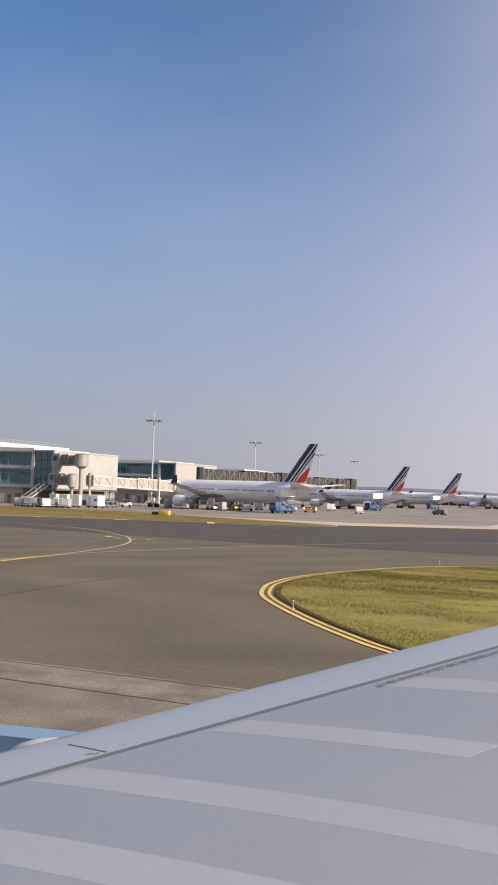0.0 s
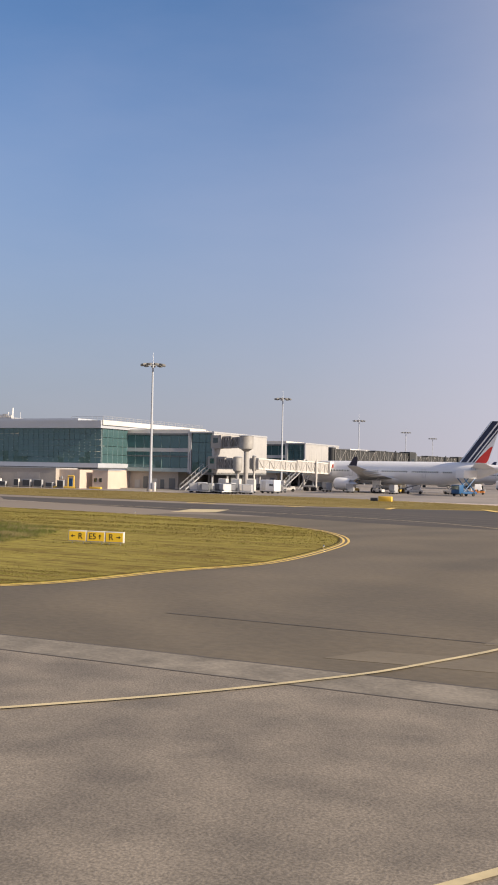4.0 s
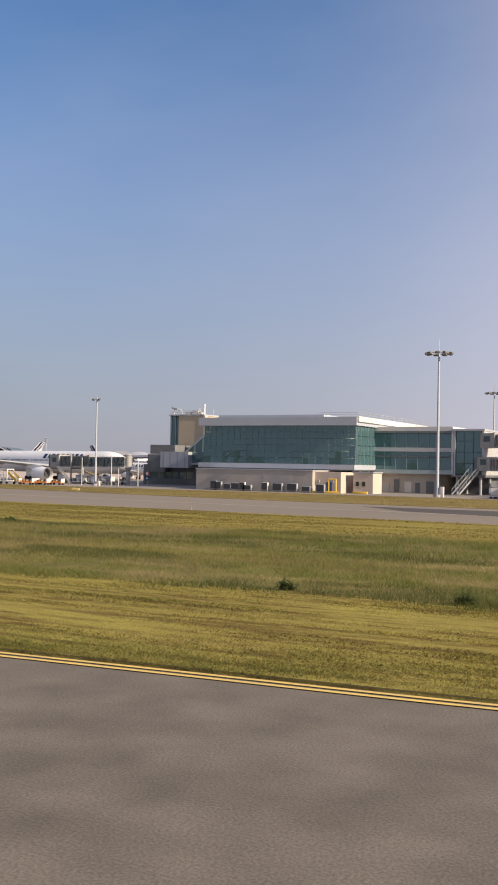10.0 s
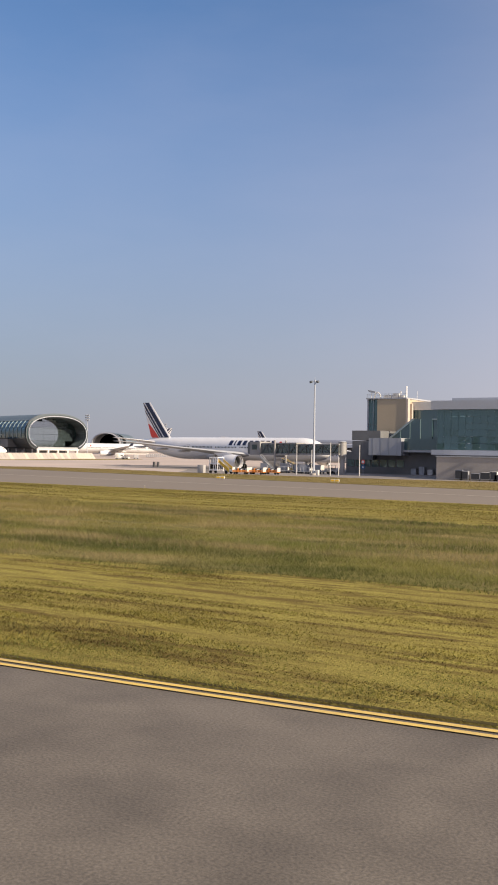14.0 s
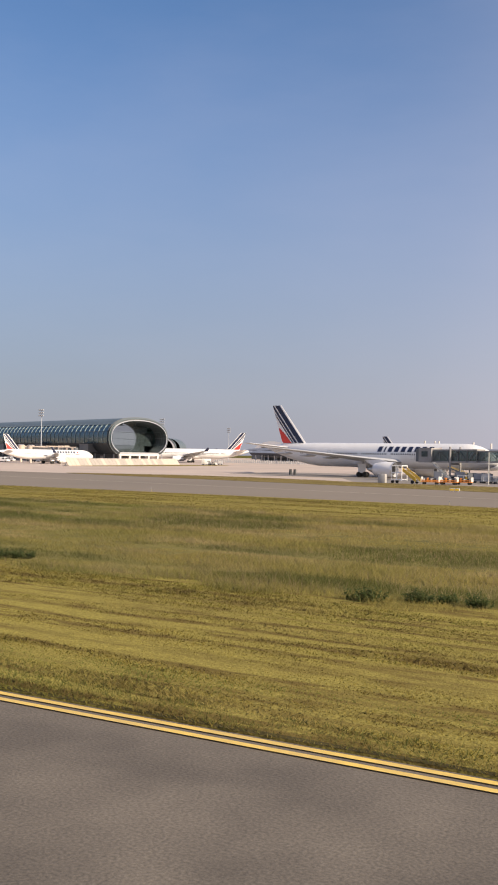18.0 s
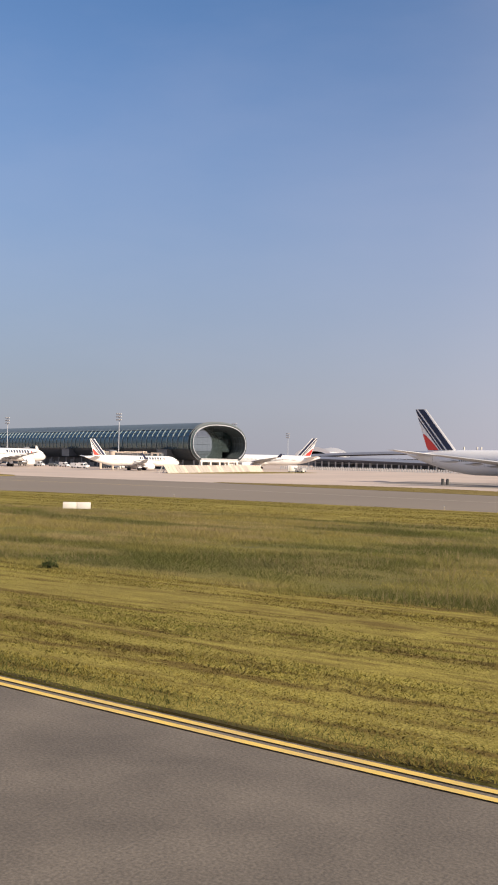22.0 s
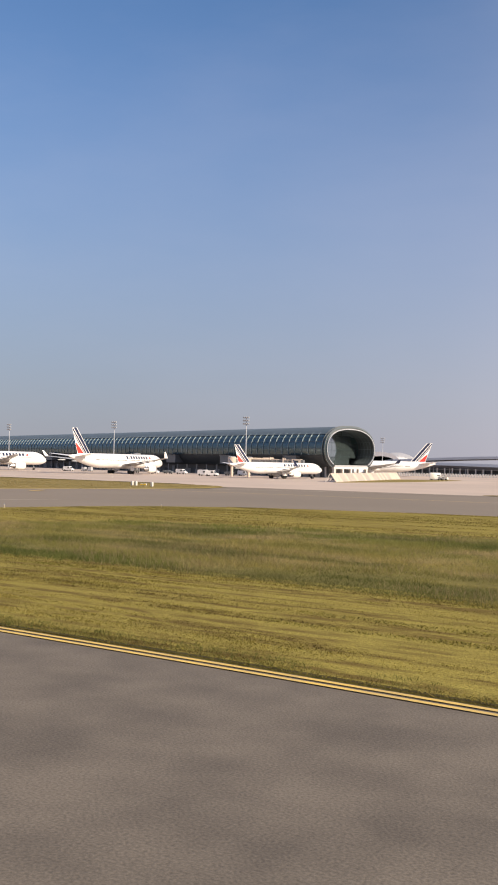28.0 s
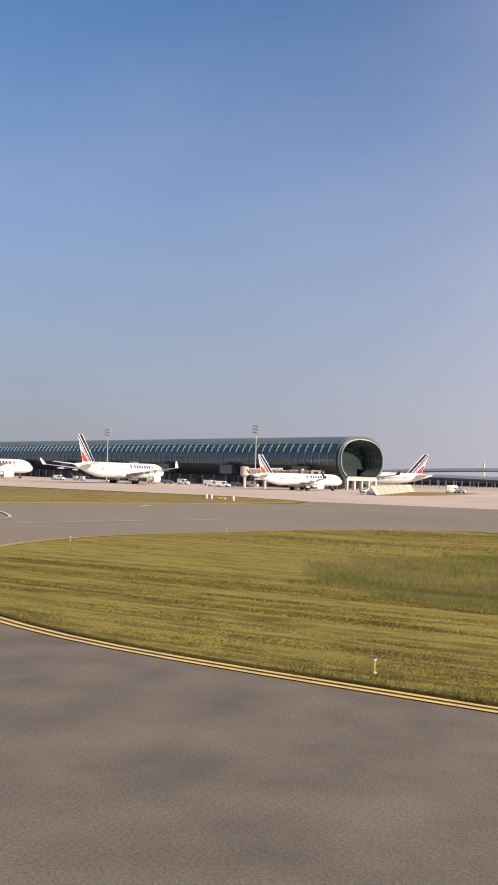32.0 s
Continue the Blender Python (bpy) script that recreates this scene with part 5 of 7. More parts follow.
cuboid("repainted_panel", "plinth_pale", hall, -195.4, -188.6, 190.47, 190.6, 1.2, 3.6, "paler repainted patch of the plinth")
for x, z, s in ((-181.6, 11.0, 1.5), (-183.2, 9.9, 1.1), (-182.4, 9.0, 1.0)):
    bm = bmesh.new()
    bmesh.ops.create_icosphere(bm, subdivisions=2, radius=s, matrix=pose(x, 204.5, z))
    under("hanging_sculpture", bm, M["white_dull"], hall, "pale hanging decoration behind the glass", True)
railing(hall, (-177.6, 200.2, 16.4), (-177.6, 250, 16.4), 1.0, 26, r=0.05)
railing(hall, (-187, 200.4, 16.4), (-178, 200.4, 16.4), 0.9, 6, r=0.04)
cuboid("door", "blue_kit", hall, -181.4, -180.2, 191.82, 191.95, 0.1, 2.3, "dark blue door")
for x in (-180.0, -183.2):
    cuboid("wall_box", "grey_paint", hall, x - 0.25, x + 0.25, 191.7, 191.9, 2.2, 2.8)
bm = bmesh.new()
for a, b in (((-180.2, 190.2, 0), (-180.2, 190.2, 2.9)), ((-178.6, 190.2, 0), (-178.6, 190.2, 2.9)), ((-180.2, 190.2, 2.9), (-178.6, 190.2, 2.9))):
    rod(bm, a, b, 0.16, seg=8)
single("crash_frame", bm, M["yellow_kit"], "yellow steel protection frame before the entrance block", "barrier")
for x0, x1, y in ((-183.6, -177.6, 189.4), (-175.8, -172.6, 192.6)):
    bm = boxed(x0, x1, y - 0.3, y + 0.3, 0, 0.5, 0.06)
    single("kerb_block", bm, M["yellow_kit"], "low yellow painted kerb block beside the terminal", "barrier", "yellow kerbs")
hut = thing("service_hut", pose(-174.5, 196, 0), "small pale rendered service hut by the hall", "building")
cuboid("wall", "pink", hut, -176.5, -172.2, 194.6, 200, 0, 4.3)
cuboid("roof", "clad", hut, -176.7, -172.0, 194.4, 200.1, 4.3, 4.55)
for x in (-175.6, -174.2):
    cuboid("window", "cab_glass", hut, x - 0.35, x + 0.35, 194.5, 194.62, 1.6, 2.5)


def module(x, y, n, label):
    """A wing of the terminal with two glazed storeys and its stair tower; x, y: the tower's outer corner."""
    top = thing("terminal_wing", pose(x - 12, y + 8, 0), label, "building", "terminal wings")
    x0 = x - 25.0
    xt = x - 7.1
    for nm, mt, a in (("floor_band", "rib", (x0, xt, y - 0.25, y + 26, 4.3, 5.2)), ("spandrel", "clad", (x0, xt, y - 0.12, y + 0.3, 9.2, 10.1)), ("roof_band", "clad_dark", (x0, xt, y - 0.3, y + 26, 13.3, 13.75)),
                      ("sill_band", "clad_dark", (x0, xt, y - 0.05, y + 0.25, 8.0, 8.25)), ("lower_wall", "plinth", (x0, xt - 3.5, y + 1.2, y + 26, 0, 4.3)), ("inner_wall", "grey_paint", (x0, xt, y + 8, y + 8.3, 5.2, 13.3)),
                      ("roof", "white_dull", (x0, xt, y + 0.5, y + 26, 13.75, 14.75))):
        cuboid(nm, mt, top, *a)
    xs = steps(x0 + 0.05, xt - 0.05, 7)
    panes_y(top, xs, y + 0.12, (5.2, 8.0))
    panes_y(top, xs, y + 0.12, (8.25, 9.2))
    panes_y(top, xs, y + 0.12, (10.1, 13.3))
    for q in xs[1:-1]:
        cuboid("mullion", "mullion", top, q - 0.05, q + 0.05, y - 0.02, y + 0.14, 5.2, 13.3)
    r = random.Random(n)
    for i in range(14):
        q = r.uniform(x0 + 1, xt - 1)
        cuboid("inner_fitting", r.choice(("white_dull", "clad_dark", "rib")), top, q, q + r.uniform(0.4, 2.2), y + 2, y + 3, r.choice((5.3, 10.2)), r.choice((7.0, 7.4, 11.6, 12.2)))
    for q in steps(x0 + 2, xt - 6, 4):
        cuboid("service_door", r.choice(("clad_dark", "grey_paint", "white_dull")), top, q, q + r.uniform(0.9, 2.0), y + 1.1, y + 1.22, 0.1, r.uniform(2.1, 3.2))
    # stair tower
    for q in (xt, x - 0.45):
        cuboid("tower_post", "clad", top, q, q + 0.45, y - 0.4, y + 0.4, 4.3, 14.1)
    cuboid("tower_post", "clad", top, xt + 0.55, xt + 0.85, y - 0.35, y + 0.3, 4.0, 14.0)
    cuboid("tower_roof", "clad", top, xt - 0.1, x + 0.1, y - 0.5, y + 30, 13.8, 14.2)
    panes_y(top, steps(xt + 0.95, x - 0.45, 3), y, (4.4, 6.8, 9.2, 11.6, 13.8))
    cuboid("landing", "clad_dark", top, xt + 0.5, x - 0.4, y + 0.3, y + 6, 9.0, 9.25)
    cuboid("inner_wall", "clad_dark", top, xt + 0.5, x - 0.4, y + 6, y + 6.2, 4.3, 13.8)
    cuboid("side_wall", "clad_white", top, x - 0.35, x, y + 0.4, y + 30, 4.0, 13.8, "white metal side wall")
    for q in steps(y + 5, y + 27, 5):
        cuboid("panel_joint", "grey_paint", top, x - 0.02, x + 0.012, q - 0.04, q + 0.04, 4.1, 13.8)
    cuboid("tower_floor", "clad_dark", top, xt, x, y - 0.3, y + 30, 3.8, 4.3)
    for q in (y + 1, y + 9, y + 18, y + 28):
        for xx in (xt + 1, x - 1):
            bm = bmesh.new()
            rod(bm, (xx, q, 0), (xx, q, 3.8), 0.3, seg=10)
            under("column", bm, M["grey_paint"], top)
    cuboid("store_wall", "clad_dark", top, xt, x - 1.5, y + 12, y + 26, 0.0, 3.8)
    # outer stair
    st = new("outer_stair")
    st.parent = top
    st.matrix_parent_inverse = top.matrix_basis.inverted()
    bm = bmesh.new()
    for s in (-0.75, 0.75):
        slab(bm, [(xt + 5.4 + s, y - 1.0, 5.3), (xt + 5.4 + s, y - 1.0, 4.9), (xt + 3.2 + s, y - 8.4, 0.0), (xt + 3.2 + s, y - 8.4, 0.4)], 0.08, (1, 0, 0))
    ob = part("stringer", bm, M["steel"], st, "", False)
    for i in range(22):
        f = i / 22
        bm = boxed(-0.72, 0.72, -0.15, 0.15, -0.02, 0.02)
        ob = part("step", bm, M["steel"], st, "", False)
        ob.matrix_basis = pose(xt + 3.3 + 2.2 * f, y - 8.2 + 7.2 * f, 0.3 + 5.0 * f)
    bm = bmesh.new()
    for s in (-0.78, 0.85):
        for f in steps(0, 1, 6):
            p = Vector((xt + 3.25 + 2.2 * f + s, y - 8.3 + 7.3 * f, 0.2 + 5.1 * f))
            rod(bm, p, p + Vector((0, 0, 1.1)), 0.04, seg=5)
        rod(bm, (xt + 3.25 + s, y - 8.3, 1.3), (xt + 5.45 + s, y - 1.0, 6.4), 0.05, seg=5)
    part("handrail", bm, M["steel"], st, "", False)
    return top


wing_1 = module(-153.5, 212.0, 1, "terminal wing with green glass bands, stair tower and white side wall")
copy_thing(wing_1, pose(-153.5 - 12 - 11.4, 212 + 8 + 84.7, 0))
copy_thing(wing_1, pose(-153.5 - 12 - 24, 212 + 8 + 180, 0))

# lift tower and links beside the hall
tower = thing("lift_tower", pose(-246, 250, 0), "beige clad lift tower with a dark glazed corner and roof aerials", "building")
cuboid("tower_body", "beige", tower, -249.0, -240.8, 243.4, 262, 0, 19.4)
cuboid("glazed_corner", "clad_dark", tower, -252.0, -249.0, 244.6, 262, 0, 19.4)
panes_y(tower, (-251.9, -250.5, -249.1), 244.45, (6, 9.3, 12.7, 16.0, 19.3), "glass")
cuboid("corner_post", "clad", tower, -252.3, -251.9, 244.2, 245, 0, 19.6)
cuboid("roof_cap", "clad", tower, -252.2, -240.6, 243.2, 262, 19.4, 19.75)
cuboid("cream_pier", "pink", tower, -240.8, -240.2, 243.2, 244.6, 8, 19.4, "cream pier")
cuboid("cream_pier", "pink", tower, -240.8, -240.2, 246.0, 246.8, 8, 18.2)
cuboid("white_band", "white_dull", tower, -240.8, -230.0, 247.2, 262, 16.6, 18.8, "white upper band")
cuboid("upper_glazing", "glass_dark", tower, -240.8, -230.2, 247.6, 261, 8, 16.6)
railing(tower, (-252, 243.5, 19.75), (-241, 243.5, 19.75), 1.0, 9, r=0.05)
for x, h, r in ((-241.2, 3.0, 0.22), (-242.8, 1.7, 0.25), (-251.2, 2.0, 0.08), (-238.2, 1.6, 0.05)):
    bm = bmesh.new()
    rod(bm, (x, 244.5, 18.6), (x, 244.5, 19.75 + h), r, seg=10)
    under("aerial", bm, M["white"], tower)
bm = bmesh.new()
slab(bm, [(-251.9, 244.3, 21.4), (-250.2, 244.3, 21.0), (-250.0, 244.3, 21.5), (-252.3, 244.3, 22.0)], 0.4, (0, 1, 0))
under("camera_arm", bm, M["grey_paint"], tower)
bm = bmesh.new()
bend = [Vector((-249.6 + 0.9 * math.cos(a_), 244.8, 19.75 + 1.5 * math.sin(a_))) for a_ in steps(0, math.pi, 8)]
for a_, b_ in zip(bend, bend[1:]):
    rod(bm, a_, b_, 0.16, seg=7)
under("vent_pipe", bm, M["white_dull"], tower, "pale bent vent pipe")
for x_, w_, h_ in ((-247.6, 2.0, 0.8), (-244.9, 1.4, 1.2), (-243.0, 0.9, 0.7)):
    cuboid("roof_unit", "white_dull", tower, x_, x_ + w_, 244.2, 245.6, 19.75, 19.75 + h_, "pale roof plant box")
cuboid("glazing_post", "rib", tower, -250.6, -250.4, 244.2, 244.44, 6, 19.4)
link = thing("link_building", pose(-230, 214, 0), "grey clad link block between the hall and its lift tower", "building")
cuboid("front_box", "clad", link, -235.2, -227.2, 209.6, 219, 4.3, 8.25, "pale blue-grey clad box")
cuboid("upper_box", "weathered_dark", link, -243.0, -235.6, 217, 228, 7.8, 10.1)
cuboid("glazed_corridor", "glass_dark", link, -227.2, -216.6, 211.5, 219, 5.6, 8.2)
cuboid("corridor_floor", "clad", link, -227.2, -216.6, 211.0, 219, 5.1, 5.6)
cuboid("lower_wall", "weathered_dark", link, -243.0, -212.2, 214, 226, 0, 5.1)
cuboid("side_box", "weathered_dark", link, -240.5, -235.2, 212, 220, 3.2, 7.6)
for k in range(7):
    cuboid("window_strip", "glass_dark", link, -242.6 + k * 2.1, -240.9 + k * 2.1, 213.9, 214.02, 1.6, 3.2)
for k in range(4):
    cuboid("cladding_seam", "clad_dark", link, -235.2 + (k + 0.5) * 2, -235.16 + (k + 0.5) * 2, 209.57, 209.62, 4.3, 8.25)
bm = bmesh.new()
slab(bm, [(-235.4, 222, 8.2), (-224.7, 222, 8.2), (-224.7, 222, 13.0), (-229.0, 222, 13.0)], 10, (0, 1, 0))
under("sloped_stair_cover", bm, M["glass_dark"], link, "dark glazed sloping stair enclosure")
bm = bmesh.new()
slab(bm, [(-235.9, 221.7, 8.2), (-235.2, 221.7, 8.2), (-228.9, 221.7, 13.1), (-229.6, 221.7, 13.1)], 0.3, (0, 1, 0))
under("pale_slope_edge", bm, M["rib"], link)
for x_, z_ in ((-232.6, 10.2), (-230.2, 12.1), (-227.6, 13.0)):
    cuboid("mullion", "mullion", link, x_ - 0.06, x_ + 0.06, 221.8, 222.0, 8.2, z_)
cuboid("upper_glazing", "glass_dark", link, -224.6, -216.8, 222.5, 232, 8.2, 12.8)
cuboid("roof_edge", "rib", link, -224.8, -216.8, 222.2, 232, 12.8, 13.1)
for i in range(5):
    x = -226 + i * 2.0
    cuboid("equipment_box", rnd.choice(("white_dull", "grey_paint")), link, x, x + 1.2, 212.6, 213.8, 0.0, rnd.uniform(1.0, 2.2))


link.matrix_basis = Matrix.Translation((-129.8, 0.4, 0)) @ Matrix.Scale(1.062, 4) @ Matrix.Translation((129.8, -0.4, 0)) @ link.matrix_basis


# ---- jet bridges ----
def tube_between(bm, a, b, w, h):
    """A box-shaped tunnel from a to b (its floor's middle line)."""
    a, b = Vector(a), Vector(b)
    d = (b - a).normalized()
    s = Vector((-d.y, d.x, 0)).normalized() * w / 2
    u = Vector((0, 0, h))
    loft(bm, [[p - s, p + s, p + s + u, p - s + u] for p in (a, b)])


def jet_bridge(label, root, end, w=2.6, h=2.7, z0=8.0, z1=4.6, lattice="white_dull", skin="white_dull", rotunda_top=None, legs=True, drum=1.8, glazing="glass_dark", column=0.55):
    """A boarding bridge: rotunda on its column, two telescoping tunnels, a drive column on wheels and the cab."""
    root, end = Vector((*root, z0)), Vector((*end, z1))
    top = thing("jet_bridge", pose(root.x, root.y, 0), label, "jet bridge", "jet bridges")
    d = (end - root).normalized()
    bm = bmesh.new()
    rod(bm, (root.x, root.y, z0 - 0.3), (root.x, root.y, rotunda_top or z0 + h + 0.4), drum, seg=20)
    under("rotunda", bm, M["weathered" if skin == "white_dull" else skin], top, "", True)
    bm = bmesh.new()
    rod(bm, (root.x, root.y, 0), (root.x, root.y, z0 - 0.3), column, column, seg=14)
    rod(bm, (root.x, root.y, z0 - 1.0), (root.x, root.y, z0 - 0.3), column, max(column, drum * 0.85), seg=14)
    under("rotunda_column", bm, M[skin], top, "", True)
    bm = bmesh.new()
    rod(bm, (root.x, root.y, rotunda_top or z0 + h + 0.4), (root.x, root.y, (rotunda_top or z0 + h + 0.4) + 0.25), drum + 0.12, drum * 0.6, seg=20)
    under("rotunda_cap", bm, M["grey_paint"], top, "", True)
    mid = root.lerp(end, 0.52)
    for nm, a, b, ww, hh in (("inner_tunnel", root, mid + d * 2, w, h), ("outer_tunnel", mid, end, w * 1.16, h * 1.12)):
        t = new(nm)
        t.parent = top
        t.matrix_parent_inverse = top.matrix_basis.inverted()
        bm = bmesh.new()
        tube_between(bm, a, b, ww, 0.35)
        part("tunnel_floor", bm, M[skin], t, "", False)
        bm = bmesh.new()
        tube_between(bm, a + Vector((0, 0, hh - 0.3)), b + Vector((0, 0, hh - 0.3)), ww, 0.3)
        part("tunnel_roof", bm, M[skin], t, "", False)
        bm = bmesh.new()
        tube_between(bm, a + Vector((0, 0, 0.35)), b + Vector((0, 0, 0.35)), ww * 0.9, hh - 0.65)
        part("side_glazing", bm, M[glazing], t, "", False)
        n = max(4, int((b - a).length / 2.2))
        s = Vector((-d.y, d.x, 0)).normalized() * ww / 2
        for sd in (-1, 1):
            bm = bmesh.new()
            for i in range(n):
                p, q = a.lerp(b, i / n) + s * sd, a.lerp(b, (i + 1) / n) + s * sd
                up = Vector((0, 0, hh - 0.2))
                rod(bm, p + Vector((0, 0, 0.2)), p + up, 0.09, seg=5)
                lo, hi = (p, q + up) if i % 2 else (p + up, q)
                rod(bm, lo + Vector((0, 0, 0.1 if i % 2 else 0)), hi, 0.07, seg=5)
            part("lattice", bm, M[lattice], t, "", False)
    if legs:
        g = mid.lerp(end, 0.55)
        bm = bmesh.new()
        s = Vector((-d.y, d.x, 0)).normalized() * (w * 0.72)
        for sd in (-1, 1):
            rod(bm, (g.x + s.x * sd, g.y + s.y * sd, 0.9), (g.x + s.x * sd, g.y + s.y * sd, g.z + h + 0.9), 0.24, seg=8)
        rod(bm, (g.x - s.x, g.y - s.y, 1.2), (g.x + s.x, g.y + s.y, 1.2), 0.3, seg=8)
        rod(bm, (g.x - s.x, g.y - s.y, g.z - 0.3), (g.x + s.x, g.y + s.y, g.z - 0.3), 0.2, seg=8)
        under("drive_column", bm, M[skin], top)
        for sd in (-1, 1):
            bm = bmesh.new()
            c = Vector((g.x + s.x * sd * 0.6, g.y + s.y * sd * 0.6, 0.6))
            for o in (-0.35, 0.35):
                rod(bm, c + d.cross(Vector((0, 0, 1))) * (o - 0.18), c + d.cross(Vector((0, 0, 1))) * (o + 0.18), 0.6, seg=14)
            under("drive_wheel", bm, M["rubber"], top)
        # service stair
        bm = bmesh.new()
        e = end - d * 2
        o = s * 1.5
        for k in (0, 0.9):
            p = e + o + Vector((-d.y, d.x, 0)) * k
            slab(bm, [(p.x, p.y, p.z), (p.x, p.y, p.z - 0.35), (p.x - d.x * 5, p.y - d.y * 5, 0), (p.x - d.x * 5, p.y - d.y * 5, 0.4)], 0.07, Vector((-d.y, d.x, 0)))
        for i in range(14):
            p = (e + o).lerp(e + o - d * 5, i / 14)
            p.z = e.z * (1 - i / 14)
            tube_between(bm, p, p + Vector((-d.y, d.x, 0)) * 0.9, 0.28, 0.05)
        under("service_stair", bm, M["steel"], top)
    bm = bmesh.new()
    tube_between(bm, end - d * 0.4, end + d * 3.0, w * 1.5, h * 1.25)
    under("cab", bm, M[skin], top)
    bm = bmesh.new()
    tube_between(bm, end + d * 3.0 + Vector((0, 0, 0.2)), end + d * 3.9 + Vector((0, 0, 0.2)), w * 1.35, h * 1.1)
    under("bellows_canopy", bm, M["clad_dark"], top, "dark folding canopy")
    bm = bmesh.new()
    tube_between(bm, end + d * 0.6 + Vector((0, 0, 1.3)), end + d * 2.2 + Vector((0, 0, 1.3)), w * 1.53, 1.2)
    under("cab_window", bm, M["cab_glass"], top)
    return top


jet_bridge("white jet bridge with lattice sides sloping to a parked airliner", (-143.6, 213.6), (-138.5, 246.0), z0=5.3, z1=4.4, drum=0.5, column=0.22, glazing="panel")
upper = jet_bridge("grey upper boarding walkway with a large drum rotunda", (-144.3, 210.6), (-151.0, 212.6), z0=10.4, z1=10.2, w=2.4, h=2.5, rotunda_top=13.1, legs=False, skin="weathered", lattice="weathered", drum=1.7, glazing="weathered_dark")
jet_bridge("short grey boarding link with a drum below the walkway", (-145.4, 208.4), (-151.5, 211.4), z0=5.2, z1=5.2, legs=False, skin="weathered", lattice="weathered", w=2.0, h=2.4, drum=1.1, column=0.4, glazing="weathered_dark")
jet_bridge("dark glazed jet bridge with diagonal lattice beside the lift tower", (-240.6, 206.0), (-264.5, 211.2), z0=4.5, z1=4.2, lattice="weathered_dark", skin="weathered", w=2.8, h=2.6, drum=0.9, glazing="bridge_glass")
jet_bridge("long dark glazed jet bridge at the next wing", (-155.8, 296.5), (-142.5, 332.0), drum=1.2, z0=8.4, z1=7.4, lattice="weathered", skin="bridge_dark", w=3.0, h=4.0, glazing="bridge_dark")
jet_bridge("long dark glazed jet bridge at a far wing", (-166.0, 388.0), (-150.0, 430.0), drum=1.2, z0=8.6, z1=7.6, lattice="weathered", skin="bridge_dark", w=3.0, h=4.0, glazing="bridge_dark")
jet_bridge("jet bridge with a pinkish drum at the tube pier", (-488.5, 310.0), (-472.0, 315.5), z0=4.7, z1=4.2, lattice="weathered", skin="pink", glazing="weathered_dark", w=2.2, h=2.4, drum=1.6)
jet_bridge("fixed boarding link from the tube pier", (-501.0, 316.6), (-504.0, 346.0), z0=4.9, z1=4.9, lattice="weathered", skin="pink", glazing="weathered_dark", w=2.2, h=2.4, drum=1.6, legs=False)
jet_bridge("grey jet bridge at the tube pier beside a parked airliner", (-575.0, 346.0), (-565.0, 333.0), z0=5.6, z1=5.0, lattice="weathered", skin="weathered_dark", glazing="clad_dark")


# ---- tube-shaped pier ----
pier = thing("tube_pier", pose(-477, 369.5, 0), "long tube-shaped glazed pier with pale ribs and dark blue-grey roof", "building")
PY, PZ, PA, PB, PX0, PX1 = 369.5, 11.9, 21.8, 9.6, -477.0, -960.0


def sec(a, grow=0.0):
    """The tube's section at an angle from the -y side upwards."""
    c, s = math.cos(a), math.sin(a)
    return (PY - (PA + grow) * math.copysign(abs(c) ** 0.86, c), PZ + (PB + grow) * math.copysign(abs(s) ** 0.86, s))


def skin(name, a0, a1, mat, label="", grow=0.0, n=12):
    bm = bmesh.new()
    arc = [sec(a0 + (a1 - a0) * i / n, grow) for i in range(n + 1)] + [sec(a1 + (a0 - a1) * i / n, grow - 0.5) for i in range(n + 1)]
    loft(bm, [[(x, y, z) for y, z in arc] for x in steps(PX0, PX1, 6)])
    return under(name, bm, M[mat], pier, label, True)


skin("roof_shell", 0.62, math.pi - 0.62, "pier_roof", "dark blue-grey metal roof shell", 0.1, 20)
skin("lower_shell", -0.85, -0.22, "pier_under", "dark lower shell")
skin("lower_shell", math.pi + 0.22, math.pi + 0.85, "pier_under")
skin("side_glazing", -0.22, 0.62, "pier_glass", "dark teal curved glazing", -0.15)
skin("side_glazing", math.pi - 0.62, math.pi + 0.22, "pier_glass", "", -0.15)
bm = bmesh.new()
arc = [sec(-0.20 + 0.92 * i / 12, 0.14) for i in range(13)] + [sec(0.72 - 0.92 * i / 12, -0.3) for i in range(13)]
loft(bm, [[(x, y, z) for y, z in arc] for x in (-0.08, 0.08)])
rib_mesh = finish(bm, "rib", M["rib"])
for i in range(110):
    ob = new("rib", rib_mesh)
    ob.parent = pier
    ob.matrix_parent_inverse = pier.matrix_basis.inverted()
    ob.matrix_basis = pose(PX0 - 2.0 - i * 4.2, (2.0 + i * 4.2) * math.tan(radians(20.0)), 0)
for a in (0.0, 0.25, 0.45):
    bm = bmesh.new()
    y, z = sec(a, 0.03)
    rod(bm, (PX0 - 1, y, z), (PX1, y, z), 0.07, seg=5)
    under("transom", bm, M["pier_roof"], pier)
# open end: white ring, soffit, recessed glass wall
bm = bmesh.new()
arc = [sec(-0.8 + (math.pi + 1.6) * i / 56, -0.95) for i in range(57)]
arc2 = [sec(-0.8 + (math.pi + 1.6) * i / 56, -1.28) for i in range(57)]
loft(bm, [[(PX0 + 0.45, y, z) for y, z in arc], [(PX0 + 0.45, y, z) for y, z in arc2], [(PX0 - 0.4, y, z) for y, z in arc2], [(PX0 - 0.4, y, z) for y, z in arc]], caps=False, closed=False)
under("end_ring", bm, M["fascia"], pier, "thin pale rounded end ring", True)
bm = bmesh.new()
